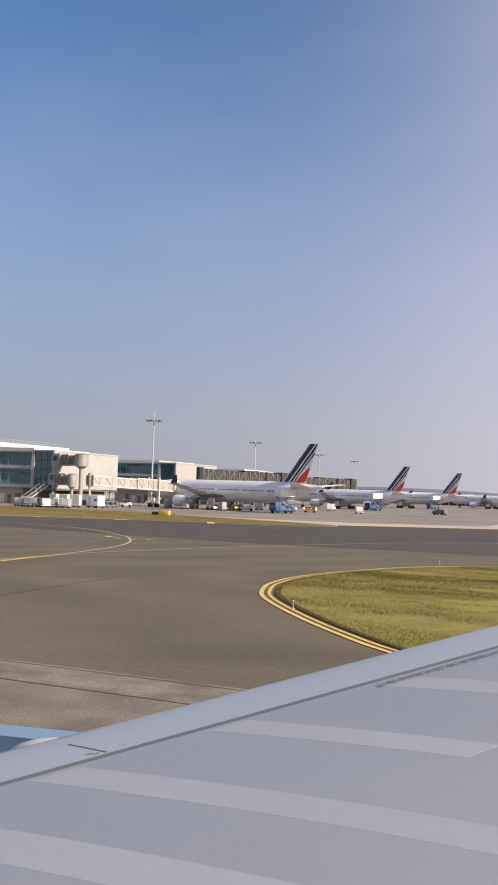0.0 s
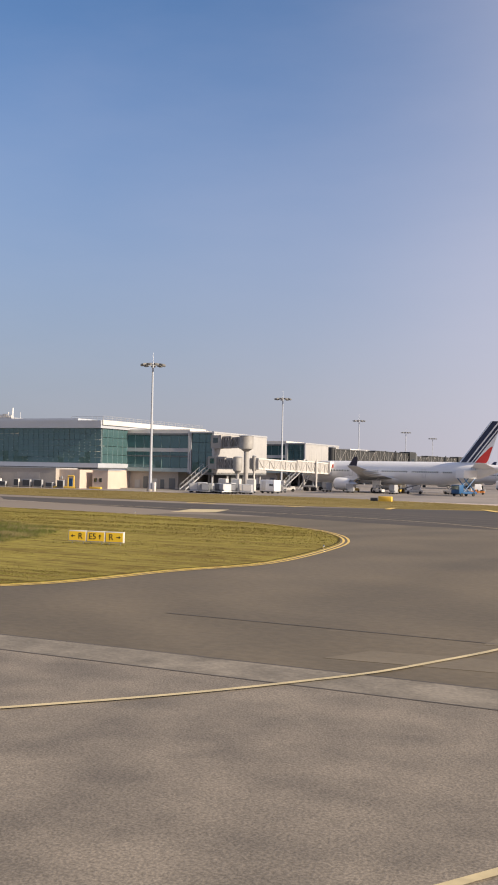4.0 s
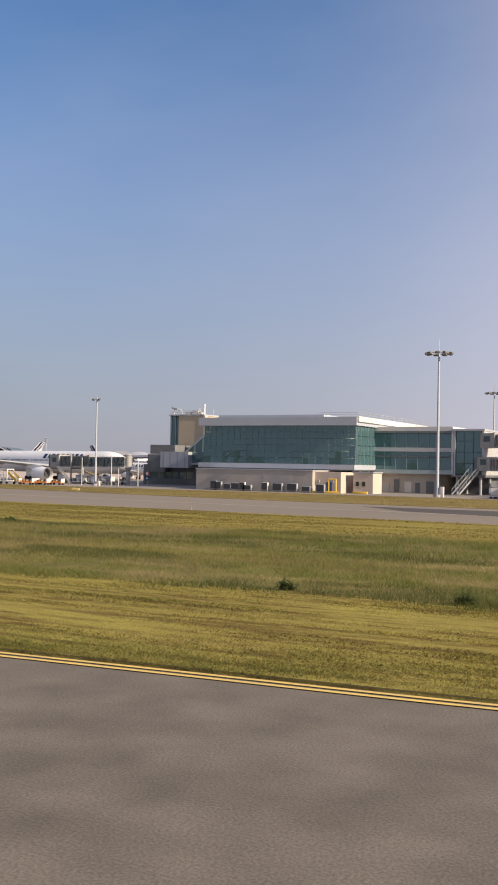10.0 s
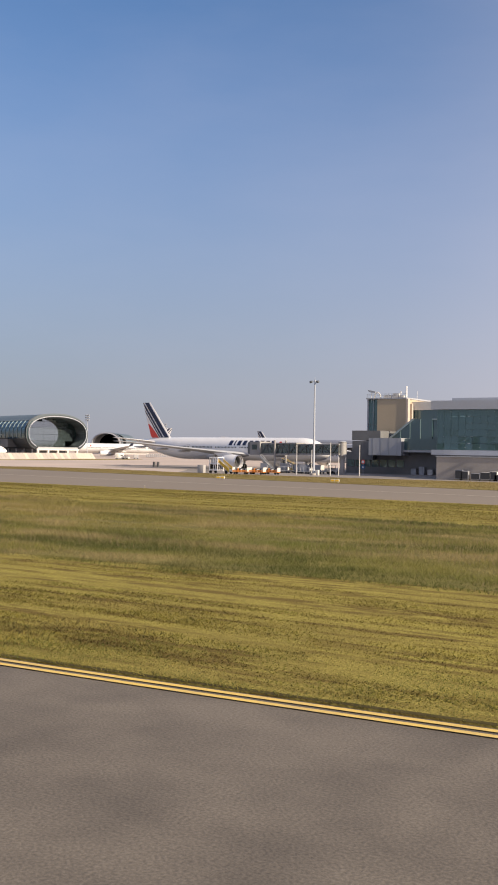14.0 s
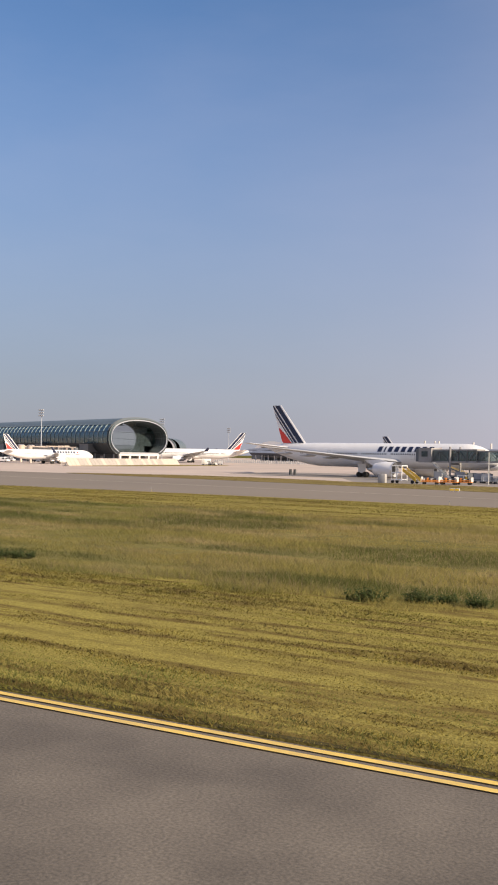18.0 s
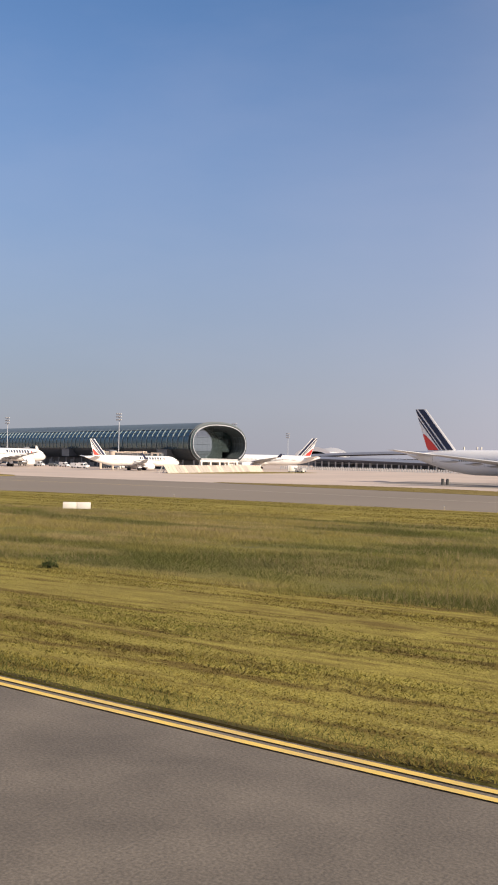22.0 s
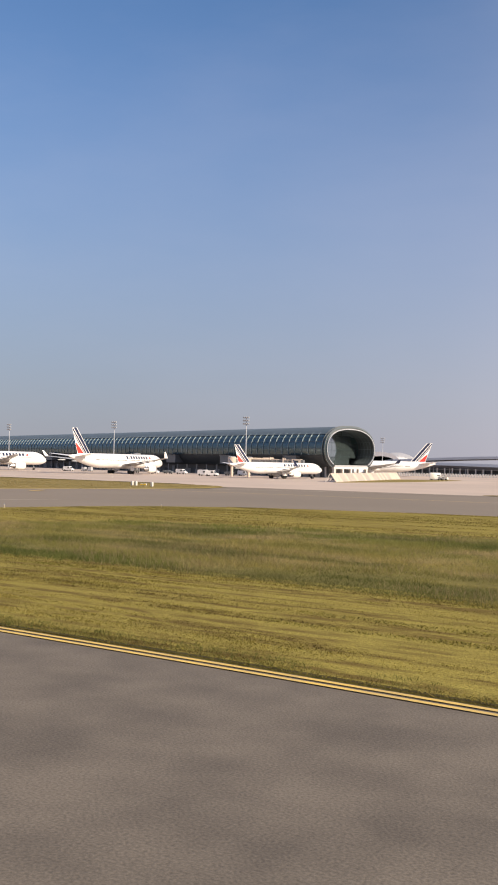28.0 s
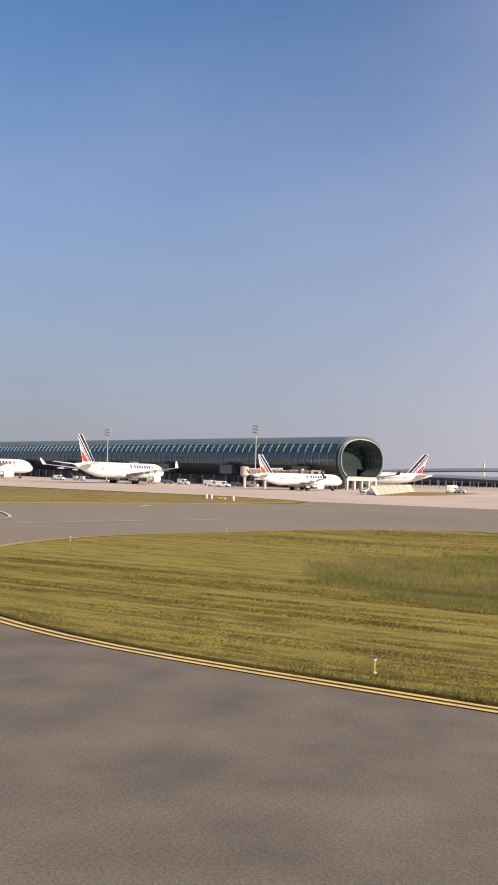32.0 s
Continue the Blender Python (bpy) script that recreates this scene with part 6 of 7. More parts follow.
arc3 = [sec(-0.8 + (math.pi + 1.6) * i / 56, 0.35) for i in range(57)]
loft(bm, [[(PX0 - 0.2, y, z) for y, z in arc3], [(PX0 - 0.2, y, z) for y, z in arc], [(PX0 - 1.8, y, z) for y, z in arc], [(PX0 - 1.8, y, z) for y, z in arc3]], caps=False, closed=False)
under("end_collar", bm, M["clad_dark"], pier, "dark end collar", True)
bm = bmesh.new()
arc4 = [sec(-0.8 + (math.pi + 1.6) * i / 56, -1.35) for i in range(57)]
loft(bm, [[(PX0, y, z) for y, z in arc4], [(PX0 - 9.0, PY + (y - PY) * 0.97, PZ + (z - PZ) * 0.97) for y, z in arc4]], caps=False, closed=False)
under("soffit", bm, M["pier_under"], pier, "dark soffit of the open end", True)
for k in range(1, 5):
    bm = bmesh.new()
    for (ya, za), (yb, zb) in zip(arc4, arc4[1:]):
        q = 1 - 0.03 * k / 5
        rod(bm, (PX0 - 1.8 * k, PY + (ya - PY) * q, PZ + (za - PZ) * q - 0.04), (PX0 - 1.8 * k, PY + (yb - PY) * q, PZ + (zb - PZ) * q - 0.04), 0.09, seg=4)
    under("soffit_rib", bm, M["pier_roof"], pier)
for k in range(2, 55, 4):
    bm = bmesh.new()
    rod(bm, (PX0 - 0.3, *arc4[k]), (PX0 - 8.9, PY + (arc4[k][0] - PY) * 0.97, PZ + (arc4[k][1] - PZ) * 0.97), 0.09, seg=4)
    under("soffit_rib", bm, M["pier_roof"], pier)
cuboid("end_floor", "clad", pier, PX0 - 40, PX0 + 0.4, PY - 14.4, PY + 14.4, 4.6, 5.3)
zs = (5.3, 8.4, 11.6, 14.8, 18.0, 19.9)
for c, d in zip(zs, zs[1:]):
    for a, b in zip(steps(PY - 20, PY + 20, 10), steps(PY - 20, PY + 20, 10)[1:]):
        wmid = PA * math.sqrt(max(0.0, 1 - ((max(abs(c - PZ), abs(d - PZ))) / (PB - 1.2)) ** 2)) - 1.6
        lo, hi = max(a, PY - wmid), min(b, PY + wmid)
        if hi - lo > 0.6:
            ob = cuboid("pane", "end_glass", pier, PX0 - 9.3, PX0 - 9.22, lo + 0.05, hi - 0.05, c + 0.05, d - 0.05)
            ob.visible_shadow = False
cuboid("inner_back", "clad_dark", pier, PX0 - 40, PX0 - 39.6, PY - 15, PY + 15, 5.3, 15.5)
for k in range(6):
    cuboid("inner_bay", rnd.choice(("grey_paint", "clad_dark", "rib")), pier, PX0 - 30, PX0 - 20, PY - 13 + k * 4.4, PY - 10.6 + k * 4.4, 5.3, 5.3 + rnd.uniform(1.5, 4.5))
for q in (-14.0, -7.0, 0.0, 7.0, 14.0):
    cuboid("end_pier", "white_dull", pier, PX0 - 0.9, PX0 + 0.3, PY + q - 0.6, PY + q + 0.6, 0, 4.6, "white concrete pier")
cuboid("end_beam", "white_dull", pier, PX0 - 0.9, PX0 + 0.35, PY - 15, PY + 15, 3.7, 4.6)
cuboid("ground_floor", "clad_dark", pier, PX1, PX0 - 6, PY - 10, PY + 10, 0, 5.0)
for i in range(52):
    bm = bmesh.new()
    rod(bm, (PX0 - 5 - i * 8.4, PY - 14.5, 0), (PX0 - 5 - i * 8.4, PY - 14.5, 6.0), 0.45, seg=10)
    under("column", bm, M["grey_paint"], pier)
rnd = random.Random(9)
for i in range(30):
    x = PX0 - 14 - i * 9 + rnd.uniform(-2, 2)
    cuboid("ground_bay", rnd.choice(("grey_paint", "clad", "white_dull", "pier_under")), pier, x, x + rnd.uniform(2, 5), PY - 10.4, PY - 9.9, 0, rnd.uniform(2.0, 3.6))
for i in range(9):
    x = PX0 - 20 - i * 45
    cuboid("gate_house", "clad_dark", pier, x - 4, x + 4, PY - 24, PY - 17, 5.0, 8.6)
    cuboid("gate_house_roof", "weathered_dark", pier, x - 4.3, x + 4.3, PY - 24.3, PY - 17, 8.6, 8.9)
# the pier runs off at a slant behind its squarely cut end
SLANT = math.tan(radians(20.0))
lean_back = Matrix(((1, 0, 0, 0), (-SLANT, 1, 0, PX0 * SLANT), (0, 0, 1, 0), (0, 0, 0, 1)))
for ob in pier.children:
    if ob.data != rib_mesh:
        ob.data.transform(lean_back)

# ---- far buildings ----
vault = thing("vaulted_terminal", pose(-745, 960, 0), "distant terminal with a white arched roof edge", "building")
bm = bmesh.new()
arc = [(-12 - 25 * math.cos(a), 13.5 * math.sin(a)) for a in steps(0, math.pi, 24)]
loft(bm, [[(-745 + x, 950, 7 + z) for x, z in arc], [(-745 + -2 + x * 0.84, 950, 7 + z * 0.66) for x, z in arc], [(-745 + -2 + x * 0.84, 990, 7 + z * 0.66) for x, z in arc], [(-745 + x, 990, 7 + z) for x, z in arc]], caps=False, closed=False)
under("arched_roof", bm, M["white"], vault, "", True)
bm = bmesh.new()
bm.faces.new([bm.verts.new((-745 + -2 + x * 0.85, 956, 7 + z * 0.7)) for x, z in arc])
bmesh.ops.solidify(bm, geom=bm.faces[:], thickness=0.4)
under("gable_glazing", bm, M["pier_under"], vault)
cuboid("base", "clad_dark", vault, -785, -705, 952, 990, 0, 7)

tube = thing("far_tube_pier", pose(-722, 700, 0), "arched end of a second tube-shaped pier in the distance", "building")
arc = [(-17.0 * math.cos(a), 9.6 * math.sin(a)) for a in steps(-0.5, math.pi + 0.5, 30)]
bm = bmesh.new()
loft(bm, [[(-722 + x, 700, 10 + z) for x, z in arc], [(-722 + x * 0.93, 699.4, 10 + z * 0.9) for x, z in arc], [(-722 + x * 0.93, 703, 10 + z * 0.9) for x, z in arc], [(-722 + x, 702, 10 + z) for x, z in arc]], caps=False, closed=False)
under("end_ring", bm, M["clad"], tube, "pale end ring", True)
bm = bmesh.new()
loft(bm, [[(-722 + x, 702, 10 + z) for x, z in arc], [(-782 + x, 800, 10 + z) for x, z in arc]], caps=False, closed=False)
under("shell", bm, M["pier_roof"], tube, "", True)
bm = bmesh.new()
bm.faces.new([bm.verts.new((-722 + x * 0.92, 710, 10 + z * 0.9)) for x, z in arc])
bmesh.ops.solidify(bm, geom=bm.faces[:], thickness=0.4)
under("gable_glazing", bm, M["pier_under"], tube)
cuboid("base", "white_dull", tube, -740, -704, 703, 740, 0, 5)


def dark_terminal(x0, x1, y, h, label, lift=3.0):
    """A far terminal under a long dark roof that swells towards the middle."""
    top = thing("far_terminal", pose((x0 + x1) / 2, y, 0), label, "building", "far terminals")
    bm = bmesh.new()
    rings = []
    for f in steps(0, 1, 16):
        x = x0 + (x1 - x0) * f
        z = h + lift * math.sin(math.pi * f)
        rings.append([(x, y - 6, z - 2.2), (x, y - 3, z - 0.6), (x, y + 6, z), (x, y + 26, z), (x, y + 26, z - 2.4)])
    loft(bm, rings)
    under("roof", bm, M["hazed_roof"], top, "long dark metal roof", True)
    # wall coloured dark to stand for the shadow behind the columns
    cuboid("wall", "clad_dark", top, x0 + 3, x1 - 3, y + 12, y + 24, 0, h - 2.3)
    cuboid("gallery", "weathered", top, x0 + 6, x1 - 6, y + 6, y + 12, 3.4, 4.2)
    for i in range(int((x1 - x0) / 6)):
        cuboid("column", "white_dull", top, x0 + 6 + i * 6, x0 + 6.7 + i * 6, y - 1, y, 0, h - 2.0)
    return top


dark_terminal(-470, -270, 590, 8.2, "distant terminal under a long dark roof")
dark_terminal(-620, -380, 690, 10.4, "distant terminal with a raised dark roof behind the pier", 4.0)
dark_terminal(-330, -120, 720, 9.0, "distant dark-roofed terminal beyond the stands")
canopy = thing("covered_walkway", pose(-470, 540, 0), "long low dark curved canopy sloping down before the far terminal", "building")
bm = bmesh.new()
loft(bm, [[(x, 548 - 46 * f, z - 0.5), (x, 545 - 46 * f, z + 1.0), (x, 556 - 46 * f, z + 2.6), (x, 566 - 46 * f, z + 2.4), (x, 566 - 46 * f, z - 0.5)] for f in steps(0, 1, 10) for x, z in ((-528 + 190 * f, 5.6 - 4.2 * f ** 1.3),)])
under("roof", bm, M["hazed_roof"], canopy, "dark ribbed metal canopy", True)
for f in steps(0.05, 0.75, 12):
    bm = bmesh.new()
    rod(bm, (-528 + 190 * f, 551 - 46 * f, 0), (-528 + 190 * f, 551 - 46 * f, 5.4 - 4.2 * f ** 1.3), 0.3, seg=8)
    under("column", bm, M["white_dull"], canopy)
bm = bmesh.new()
for i in range(210):
    x = -532 + i * 1.55
    slab(bm, [(x, 512, 0), (x + 1.1, 512, 0), (x + 1.0, 512.5, 1.9), (x + 0.1, 512.5, 1.9)], 0.25, (0, 1, 0))
tagged(single("barrier_row", bm, M["white_dull"], "long row of pale blast barriers at the apron edge", "barrier"), kind="stuff")
for x, y, h in ((-640, 1150, 20), (-645, 1150, 20), (-560, 1050, 17), (-540, 1050, 16), (-700, 1250, 22)):
    bm = bmesh.new()
    rod(bm, (x, y, 0), (x, y, h + 6), 1.3, 1.1, seg=8)
    single("chimney", bm, M["white_dull"], "distant pale chimney above the roofs", "chimney", "far chimneys")

# blast fence before the pier's end
a, b = Vector((-428.0, 267.0, 0)), Vector((-456.5, 372.0, 0))
fence = thing("blast_fence", pose(a.x, a.y, 0), "slanted jet blast fence of pale and grey panels", "fence")
d = (b - a).normalized()
nrm = Vector((d.y, -d.x, 0))
for i in range(34):
    p, q = a.lerp(b, i / 34), a.lerp(b, (i + 0.94) / 34)
    bm = bmesh.new()
    slab(bm, [p + nrm * 1.3, q + nrm * 1.3, q - nrm * 0.6 + Vector((0, 0, 2.7)), p - nrm * 0.6 + Vector((0, 0, 2.7))], 0.1, nrm)
    under("panel", bm, M["pink" if i < 3 or i % 4 == 1 or i % 7 == 2 or i > 27 else "plinth"], fence)
    bm = bmesh.new()
    slab(bm, [p - nrm * 2.2, p - nrm * 1.9, p - nrm * 0.6 + Vector((0, 0, 2.6)), p - nrm * 0.8 + Vector((0, 0, 2.6))], 0.12, d)
    under("brace", bm, M["white_dull"], fence)


# ---- masts, lights, signs ----
def mast(x, y, h, style, label):
    top = thing("floodlight_mast", pose(x, y, 0), label, "light mast", "floodlight masts")
    bm = bmesh.new()
    rod(bm, (0, 0, 0), (0, 0, h), 0.34 if style == "ring" else 0.25, 0.18 if style == "ring" else 0.14, seg=12)
    part("pole", bm, M["fascia"], top)
    part("base_cabinet", boxed(0.5, 1.3, -0.3, 0.3, 0, 2.0 if style == "ring" else 1.2, 0.05), M["white_dull"], top)
    bm = bmesh.new()
    rod(bm, (0, 0, 0), (0, 0, 0.5), 0.8, seg=12)
    part("footing", bm, M["plinth"], top)
    if style == "ring":
        bm = bmesh.new()
        rod(bm, (0, 0, h), (0, 0, h + 2.1), 0.06, 0.03, seg=6)
        part("lightning_rod", bm, M["steel"], top)
        bm = bmesh.new()
        for i in range(14):
            a0, a1 = 6.2832 * i / 14, 6.2832 * (i + 1) / 14
            rod(bm, (1.7 * math.cos(a0), 1.7 * math.sin(a0), h - 0.5), (1.7 * math.cos(a1), 1.7 * math.sin(a1), h - 0.5), 0.07, seg=5)
        for i in range(4):
            a0 = 6.2832 * i / 4 + 0.4
            rod(bm, (0, 0, h - 0.2), (1.7 * math.cos(a0), 1.7 * math.sin(a0), h - 0.5), 0.07, seg=5)
        part("ring", bm, M["grey_paint"], top)
        for i in range(9):
            a0 = 6.2832 * i / 9
            lamp = part("lamp_head", boxed(-0.45, 0.45, -0.5, 0.5, -0.22, 0.22, 0.08), M["weathered_dark"], top)
            lamp.matrix_basis = pose(2.3 * math.cos(a0), 2.3 * math.sin(a0), h - 0.55, 0, 12, math.degrees(a0))
    elif style == "tier":
        for k in range(3):
            bm = bmesh.new()
            rod(bm, (-1.3, 0, h - 0.2 - k * 1.3), (1.3, 0, h - 0.2 - k * 1.3), 0.07, seg=5)
            part("crossbar", bm, M["grey_paint"], top)
            for o in (-1.1, 0.0, 1.1):
                lamp = part("lamp_head", boxed(-0.35, 0.35, -0.3, 0.2, -0.28, 0.28, 0.05), M["grey_paint"], top)
                lamp.matrix_basis = pose(o, -0.25, h - 0.2 - k * 1.3, 25, 0, 0)
    else:
        bm = bmesh.new()
        rod(bm, (-0.9, 0, h - 0.4), (0.9, 0, h - 0.4), 0.06, seg=5)
        part("crossbar", bm, M["grey_paint"], top)
        for o in (-0.8, 0.8):
            lamp = part("lamp_head", boxed(-0.3, 0.3, -0.35, 0.2, -0.2, 0.2, 0.05), M["clad_dark"], top)
            lamp.matrix_basis = pose(o, -0.2, h - 0.4, 25, 0, 0)
        bm = bmesh.new()
        rod(bm, (0, 0, h), (0, 0, h + 0.6), 0.04, seg=5)
        part("tip", bm, M["steel"], top)
    return top


m1 = mast(-156.6, 188.0, 28.4, "ring", "tall pale floodlight mast with a ring of lamps before the terminal")
for x, y in ((-170.0, 289.2), (-185.2, 404.5), (-200.6, 524.0), (-211.0, 616.0), (-60.0, 560.0), (-40.0, 680.0), (-80.0, 800.0)):
    tagged(copy_thing(m1, pose(x, y, -0.8 if y > 300 else 0)), "tall pale floodlight mast with a ring of lamps on the apron")
mast(-241.4, 193.5, 20.9, "plain", "slim white lamp mast beside the lift tower")
mf = mast(-507.4, 335.4, 24.3, "tier", "apron mast with three rows of floodlights before the pier")
for x, y in ((-593.2, 350.5), (-682.0, 366.0), (-790.0, 350.0), (-508.0, 427.0), (-570.0, 584.0)):
    copy_thing(mf, pose(x, y, -0.6))


def edge_light(x, y):
    top = thing("edge_light", pose(x, y, 0.04), "short yellow taxiway edge light with a blue lens in the grass", "runway light", "edge lights")
    bm = bmesh.new()
    rod(bm, (0, 0, 0), (0, 0, 0.04), 0.08, 0.06, seg=10)
    rod(bm, (0, 0, 0.03), (0, 0, 0.34), 0.02, seg=8)
    part("stake", bm, M["pale_yellow"], top)
    bm = bmesh.new()
    rod(bm, (0, 0, 0.34), (0, 0, 0.38), 0.045, seg=10)
    part("collar", bm, M["white"], top)
    bm = bmesh.new()
    rod(bm, (0, 0, 0.38), (0, 0, 0.45), 0.035, 0.025, seg=10)
    part("lens", bm, M["blue_kit"], top, "blue glass lens")
    return top


el = edge_light(-17.0, 42.6)
for x, y in ((-19.0, 77.0), (-73.2, 30.6), (-321.6, 22.2), (-358.2, 52.6), (-356.5, 71.0), (-347.5, 86.0), (-99.5, 91.6), (-65.3, 60.0), (-262.8, 107.0), (-219.8, 105.2), (-300, 105.5), (-160, 100.5)):
    copy_thing(el, pose(x, y, 0.04))


def face_sign(name, x, y, turn, fields, w, h, label, face="sign_yellow", z=0.15):
    """A low board of several fields on short legs."""
    top = thing(name, pose(x, y, 0.04, 0, 0, turn), label, "sign")
    tot = w * len(fields)
    for i, txt in enumerate(fields):
        cx = -tot / 2 + w * (i + 0.5)
        bx = part("sign_case", boxed(cx - w / 2 + 0.015, cx + w / 2 - 0.015, -0.1, 0.1, z, z + h, 0.02), M["white_dull"], top)
        if face == "sign_yellow":
            part("sign_face", boxed(cx - w / 2 + 0.07, cx + w / 2 - 0.07, -0.112, -0.1, z + 0.06, z + h - 0.06), M[face], top, "yellow sign face")
        for q in (-0.3, 0.3):
            bm = bmesh.new()
            rod(bm, (cx + q * w, 0, 0), (cx + q * w, 0, z), 0.03, seg=6)
            part("leg", bm, M["steel"], top)
        if txt:
            letters, arrow, side = txt
            fc = bpy.data.curves.new("lettering", "FONT")
            fc.body, fc.size, fc.extrude, fc.align_x, fc.align_y = letters, h * 0.78, 0.004, "CENTER", "CENTER"
            fc.materials.append(M["sign_black"])
            ob = new("lettering", fc)
            ob.parent = top
            ob.matrix_basis = pose(cx - side * w * 0.17, -0.118, z + h * 0.49, 90, 0, 0)
            bm = bmesh.new()
            s = h * 0.17
            pts = [(-s * 1.3, -s * 0.2), (s * 0.2, -s * 0.2), (s * 0.2, -s * 0.8), (s * 1.3, 0), (s * 0.2, s * 0.8), (s * 0.2, s * 0.2), (-s * 1.3, s * 0.2)]
            slab(bm, [(p, 0, q) for p, q in pts], 0.006, (0, -1, 0))
            ob = part("arrow", bm, M["sign_black"], top, "", False)
            ob.matrix_basis = pose(cx + side * w * 0.23, -0.114, z + h * 0.5, 0, {"right": 0, "left": 180, "up": -90}[arrow], 0)
    return top


face_sign("taxiway_sign", -79.8, 55.6, 8, (("R", "left", -1), ("E5", "up", 1), ("R", "right", 1)), 1.36, 0.72, "yellow three-field taxiway sign in the grass")
face_sign("sign_back", -285.3, 71.2, 40, (None, None), 1.32, 0.62, "pale blank back of a taxiway sign in the grass", "white")
mk = thing("distance_marker", pose(-147.1, 35.7, 0.04, 0, 0, 110), "white blank-backed sign board standing at the tall grass edge", "sign")
bm = bmesh.new()
slab(bm, [(-1.05, -0.07, 0.10), (1.05, -0.07, 0.10), (1.05, -0.07, 0.86), (-1.05, -0.07, 0.86)], 0.14, (0, 1, 0))
bmesh.ops.bevel(bm, geom=bm.edges[:], offset=0.015, segments=1, affect="EDGES")
part("board", bm, M["white"], mk)
for x in (-0.9, 0.0, 0.9):
    part("foot", boxed(x - 0.06, x + 0.06, -0.06, 0.06, -0.02, 0.15), M["white_dull"], mk)
for x, y, w in ((-214.6, 150.5, 1.6), (-235.2, 146.9, 1.6), (-412.0, 158.8, 1.6)):
    face_sign("low_sign", x, y, 5, (None, None), w / 2, 0.42, "small yellow sign board in the grass strip", "sign_yellow")
for x, y in ((-409.0, 158.0), (-415.5, 160.5), (-417.0, 161.0)):
    bm = boxed(-0.25, 0.25, -0.2, 0.2, 0, 0.95, 0.03)
    single("equipment_cabinet", bm, M["white_dull"], "small white roadside cabinet in the grass", "cabinet", "apron cabinets", m=pose(x, y, 0.03))


# ---- ground equipment ----
def wheels(parent, xs, w, r):
    for x in xs:
        for s in (-1, 1):
            bm = bmesh.new()
            rod(bm, (x, s * w - 0.12, r), (x, s * w + 0.12, r), r, seg=12)
            part("wheel", bm, M["rubber"], parent)


def van(mat="white", L=5.2, h=2.2, label="white service van on the apron"):
    top = thing("van", Matrix(), label, "vehicle", "apron vehicles")
    bm = bmesh.new()
    side = [(-L / 2, 0.4), (L / 2, 0.4), (L / 2, 1.05), (L / 2 - 0.9, 1.2), (L / 2 - 1.6, h - 0.1), (L / 2 - 1.9, h), (-L / 2 + 0.1, h), (-L / 2, h - 0.2)]
    slab(bm, [(x, -0.95, z) for x, z in side], 1.9, (0, 1, 0))
    bmesh.ops.bevel(bm, geom=bm.edges[:], offset=0.06, segments=2, affect="EDGES")
    part("body", bm, M[mat], top)
    for s in (-1, 1):
        part("side_window", boxed(L / 2 - 2.6, L / 2 - 1.55, s * 0.95 - 0.02, s * 0.95 + 0.02, 1.25, h - 0.35), M["cab_glass"], top)
    bm = bmesh.new()
    slab(bm, [(L / 2 - 0.93, -0.8, 1.25), (L / 2 - 0.93, 0.8, 1.25), (L / 2 - 1.52, 0.75, h - 0.25), (L / 2 - 1.52, -0.75, h - 0.25)], 0.03, (0.8, 0, 0.4))
    part("windscreen", bm, M["cab_glass"], top)
    wheels(top, (-L / 2 + 1.0, L / 2 - 1.0), 0.85, 0.36)
    return top


def tractor(mat="white_dull"):
    top = thing("tow_tractor", Matrix(), "low pale baggage tractor with an open cab", "vehicle", "tow tractors")
    part("chassis", boxed(-1.5, 1.5, -0.75, 0.75, 0.35, 1.0, 0.1), M[mat], top)
    part("bonnet", boxed(0.3, 1.45, -0.65, 0.65, 1.0, 1.3, 0.1), M[mat], top)
    bm = bmesh.new()
    for x in (-0.9, 0.2):
        for s in (-0.6, 0.6):
            rod(bm, (x, s, 1.0), (x, s, 2.0), 0.05, seg=6)
    box(bm, -1.1, 0.4, -0.7, 0.7, 1.95, 2.05)
    part("canopy", bm, M["clad_dark"], top)
    part("seat", boxed(-0.8, -0.2, -0.4, 0.4, 1.0, 1.35, 0.08), M["dark"], top)
    wheels(top, (-0.95, 0.95), 0.7, 0.38)
    return top


def container(mat="clad", w=2.1, h=1.5, label="pale aluminium cargo container on a dolly"):
    top = thing("cargo_container", Matrix(), label, "container", "cargo containers")
    bm = bmesh.new()
    slab(bm, [(-w / 2 + 0.4, -0.75, 0.55), (w / 2, -0.75, 0.55), (w / 2, -0.75, 0.55 + h), (-w / 2, -0.75, 0.55 + h), (-w / 2, -0.75, 1.0)], 1.5, (0, 1, 0))
    bmesh.ops.bevel(bm, geom=bm.edges[:], offset=0.04, segments=1, affect="EDGES")
    part("shell", bm, M[mat], top)
    part("curtain", boxed(-w / 2 + 0.3, w / 2 - 0.15, -0.775, -0.74, 0.75, 0.45 + h), M["grey_paint" if mat != "clad" else "white_dull"], top)
    part("dolly_bed", boxed(-w / 2 - 0.2, w / 2 + 0.2, -0.85, 0.85, 0.36, 0.54, 0.03), M["steel"], top)
    wheels(top, (-w / 2 + 0.3, w / 2 - 0.3), 0.6, 0.2)
    return top


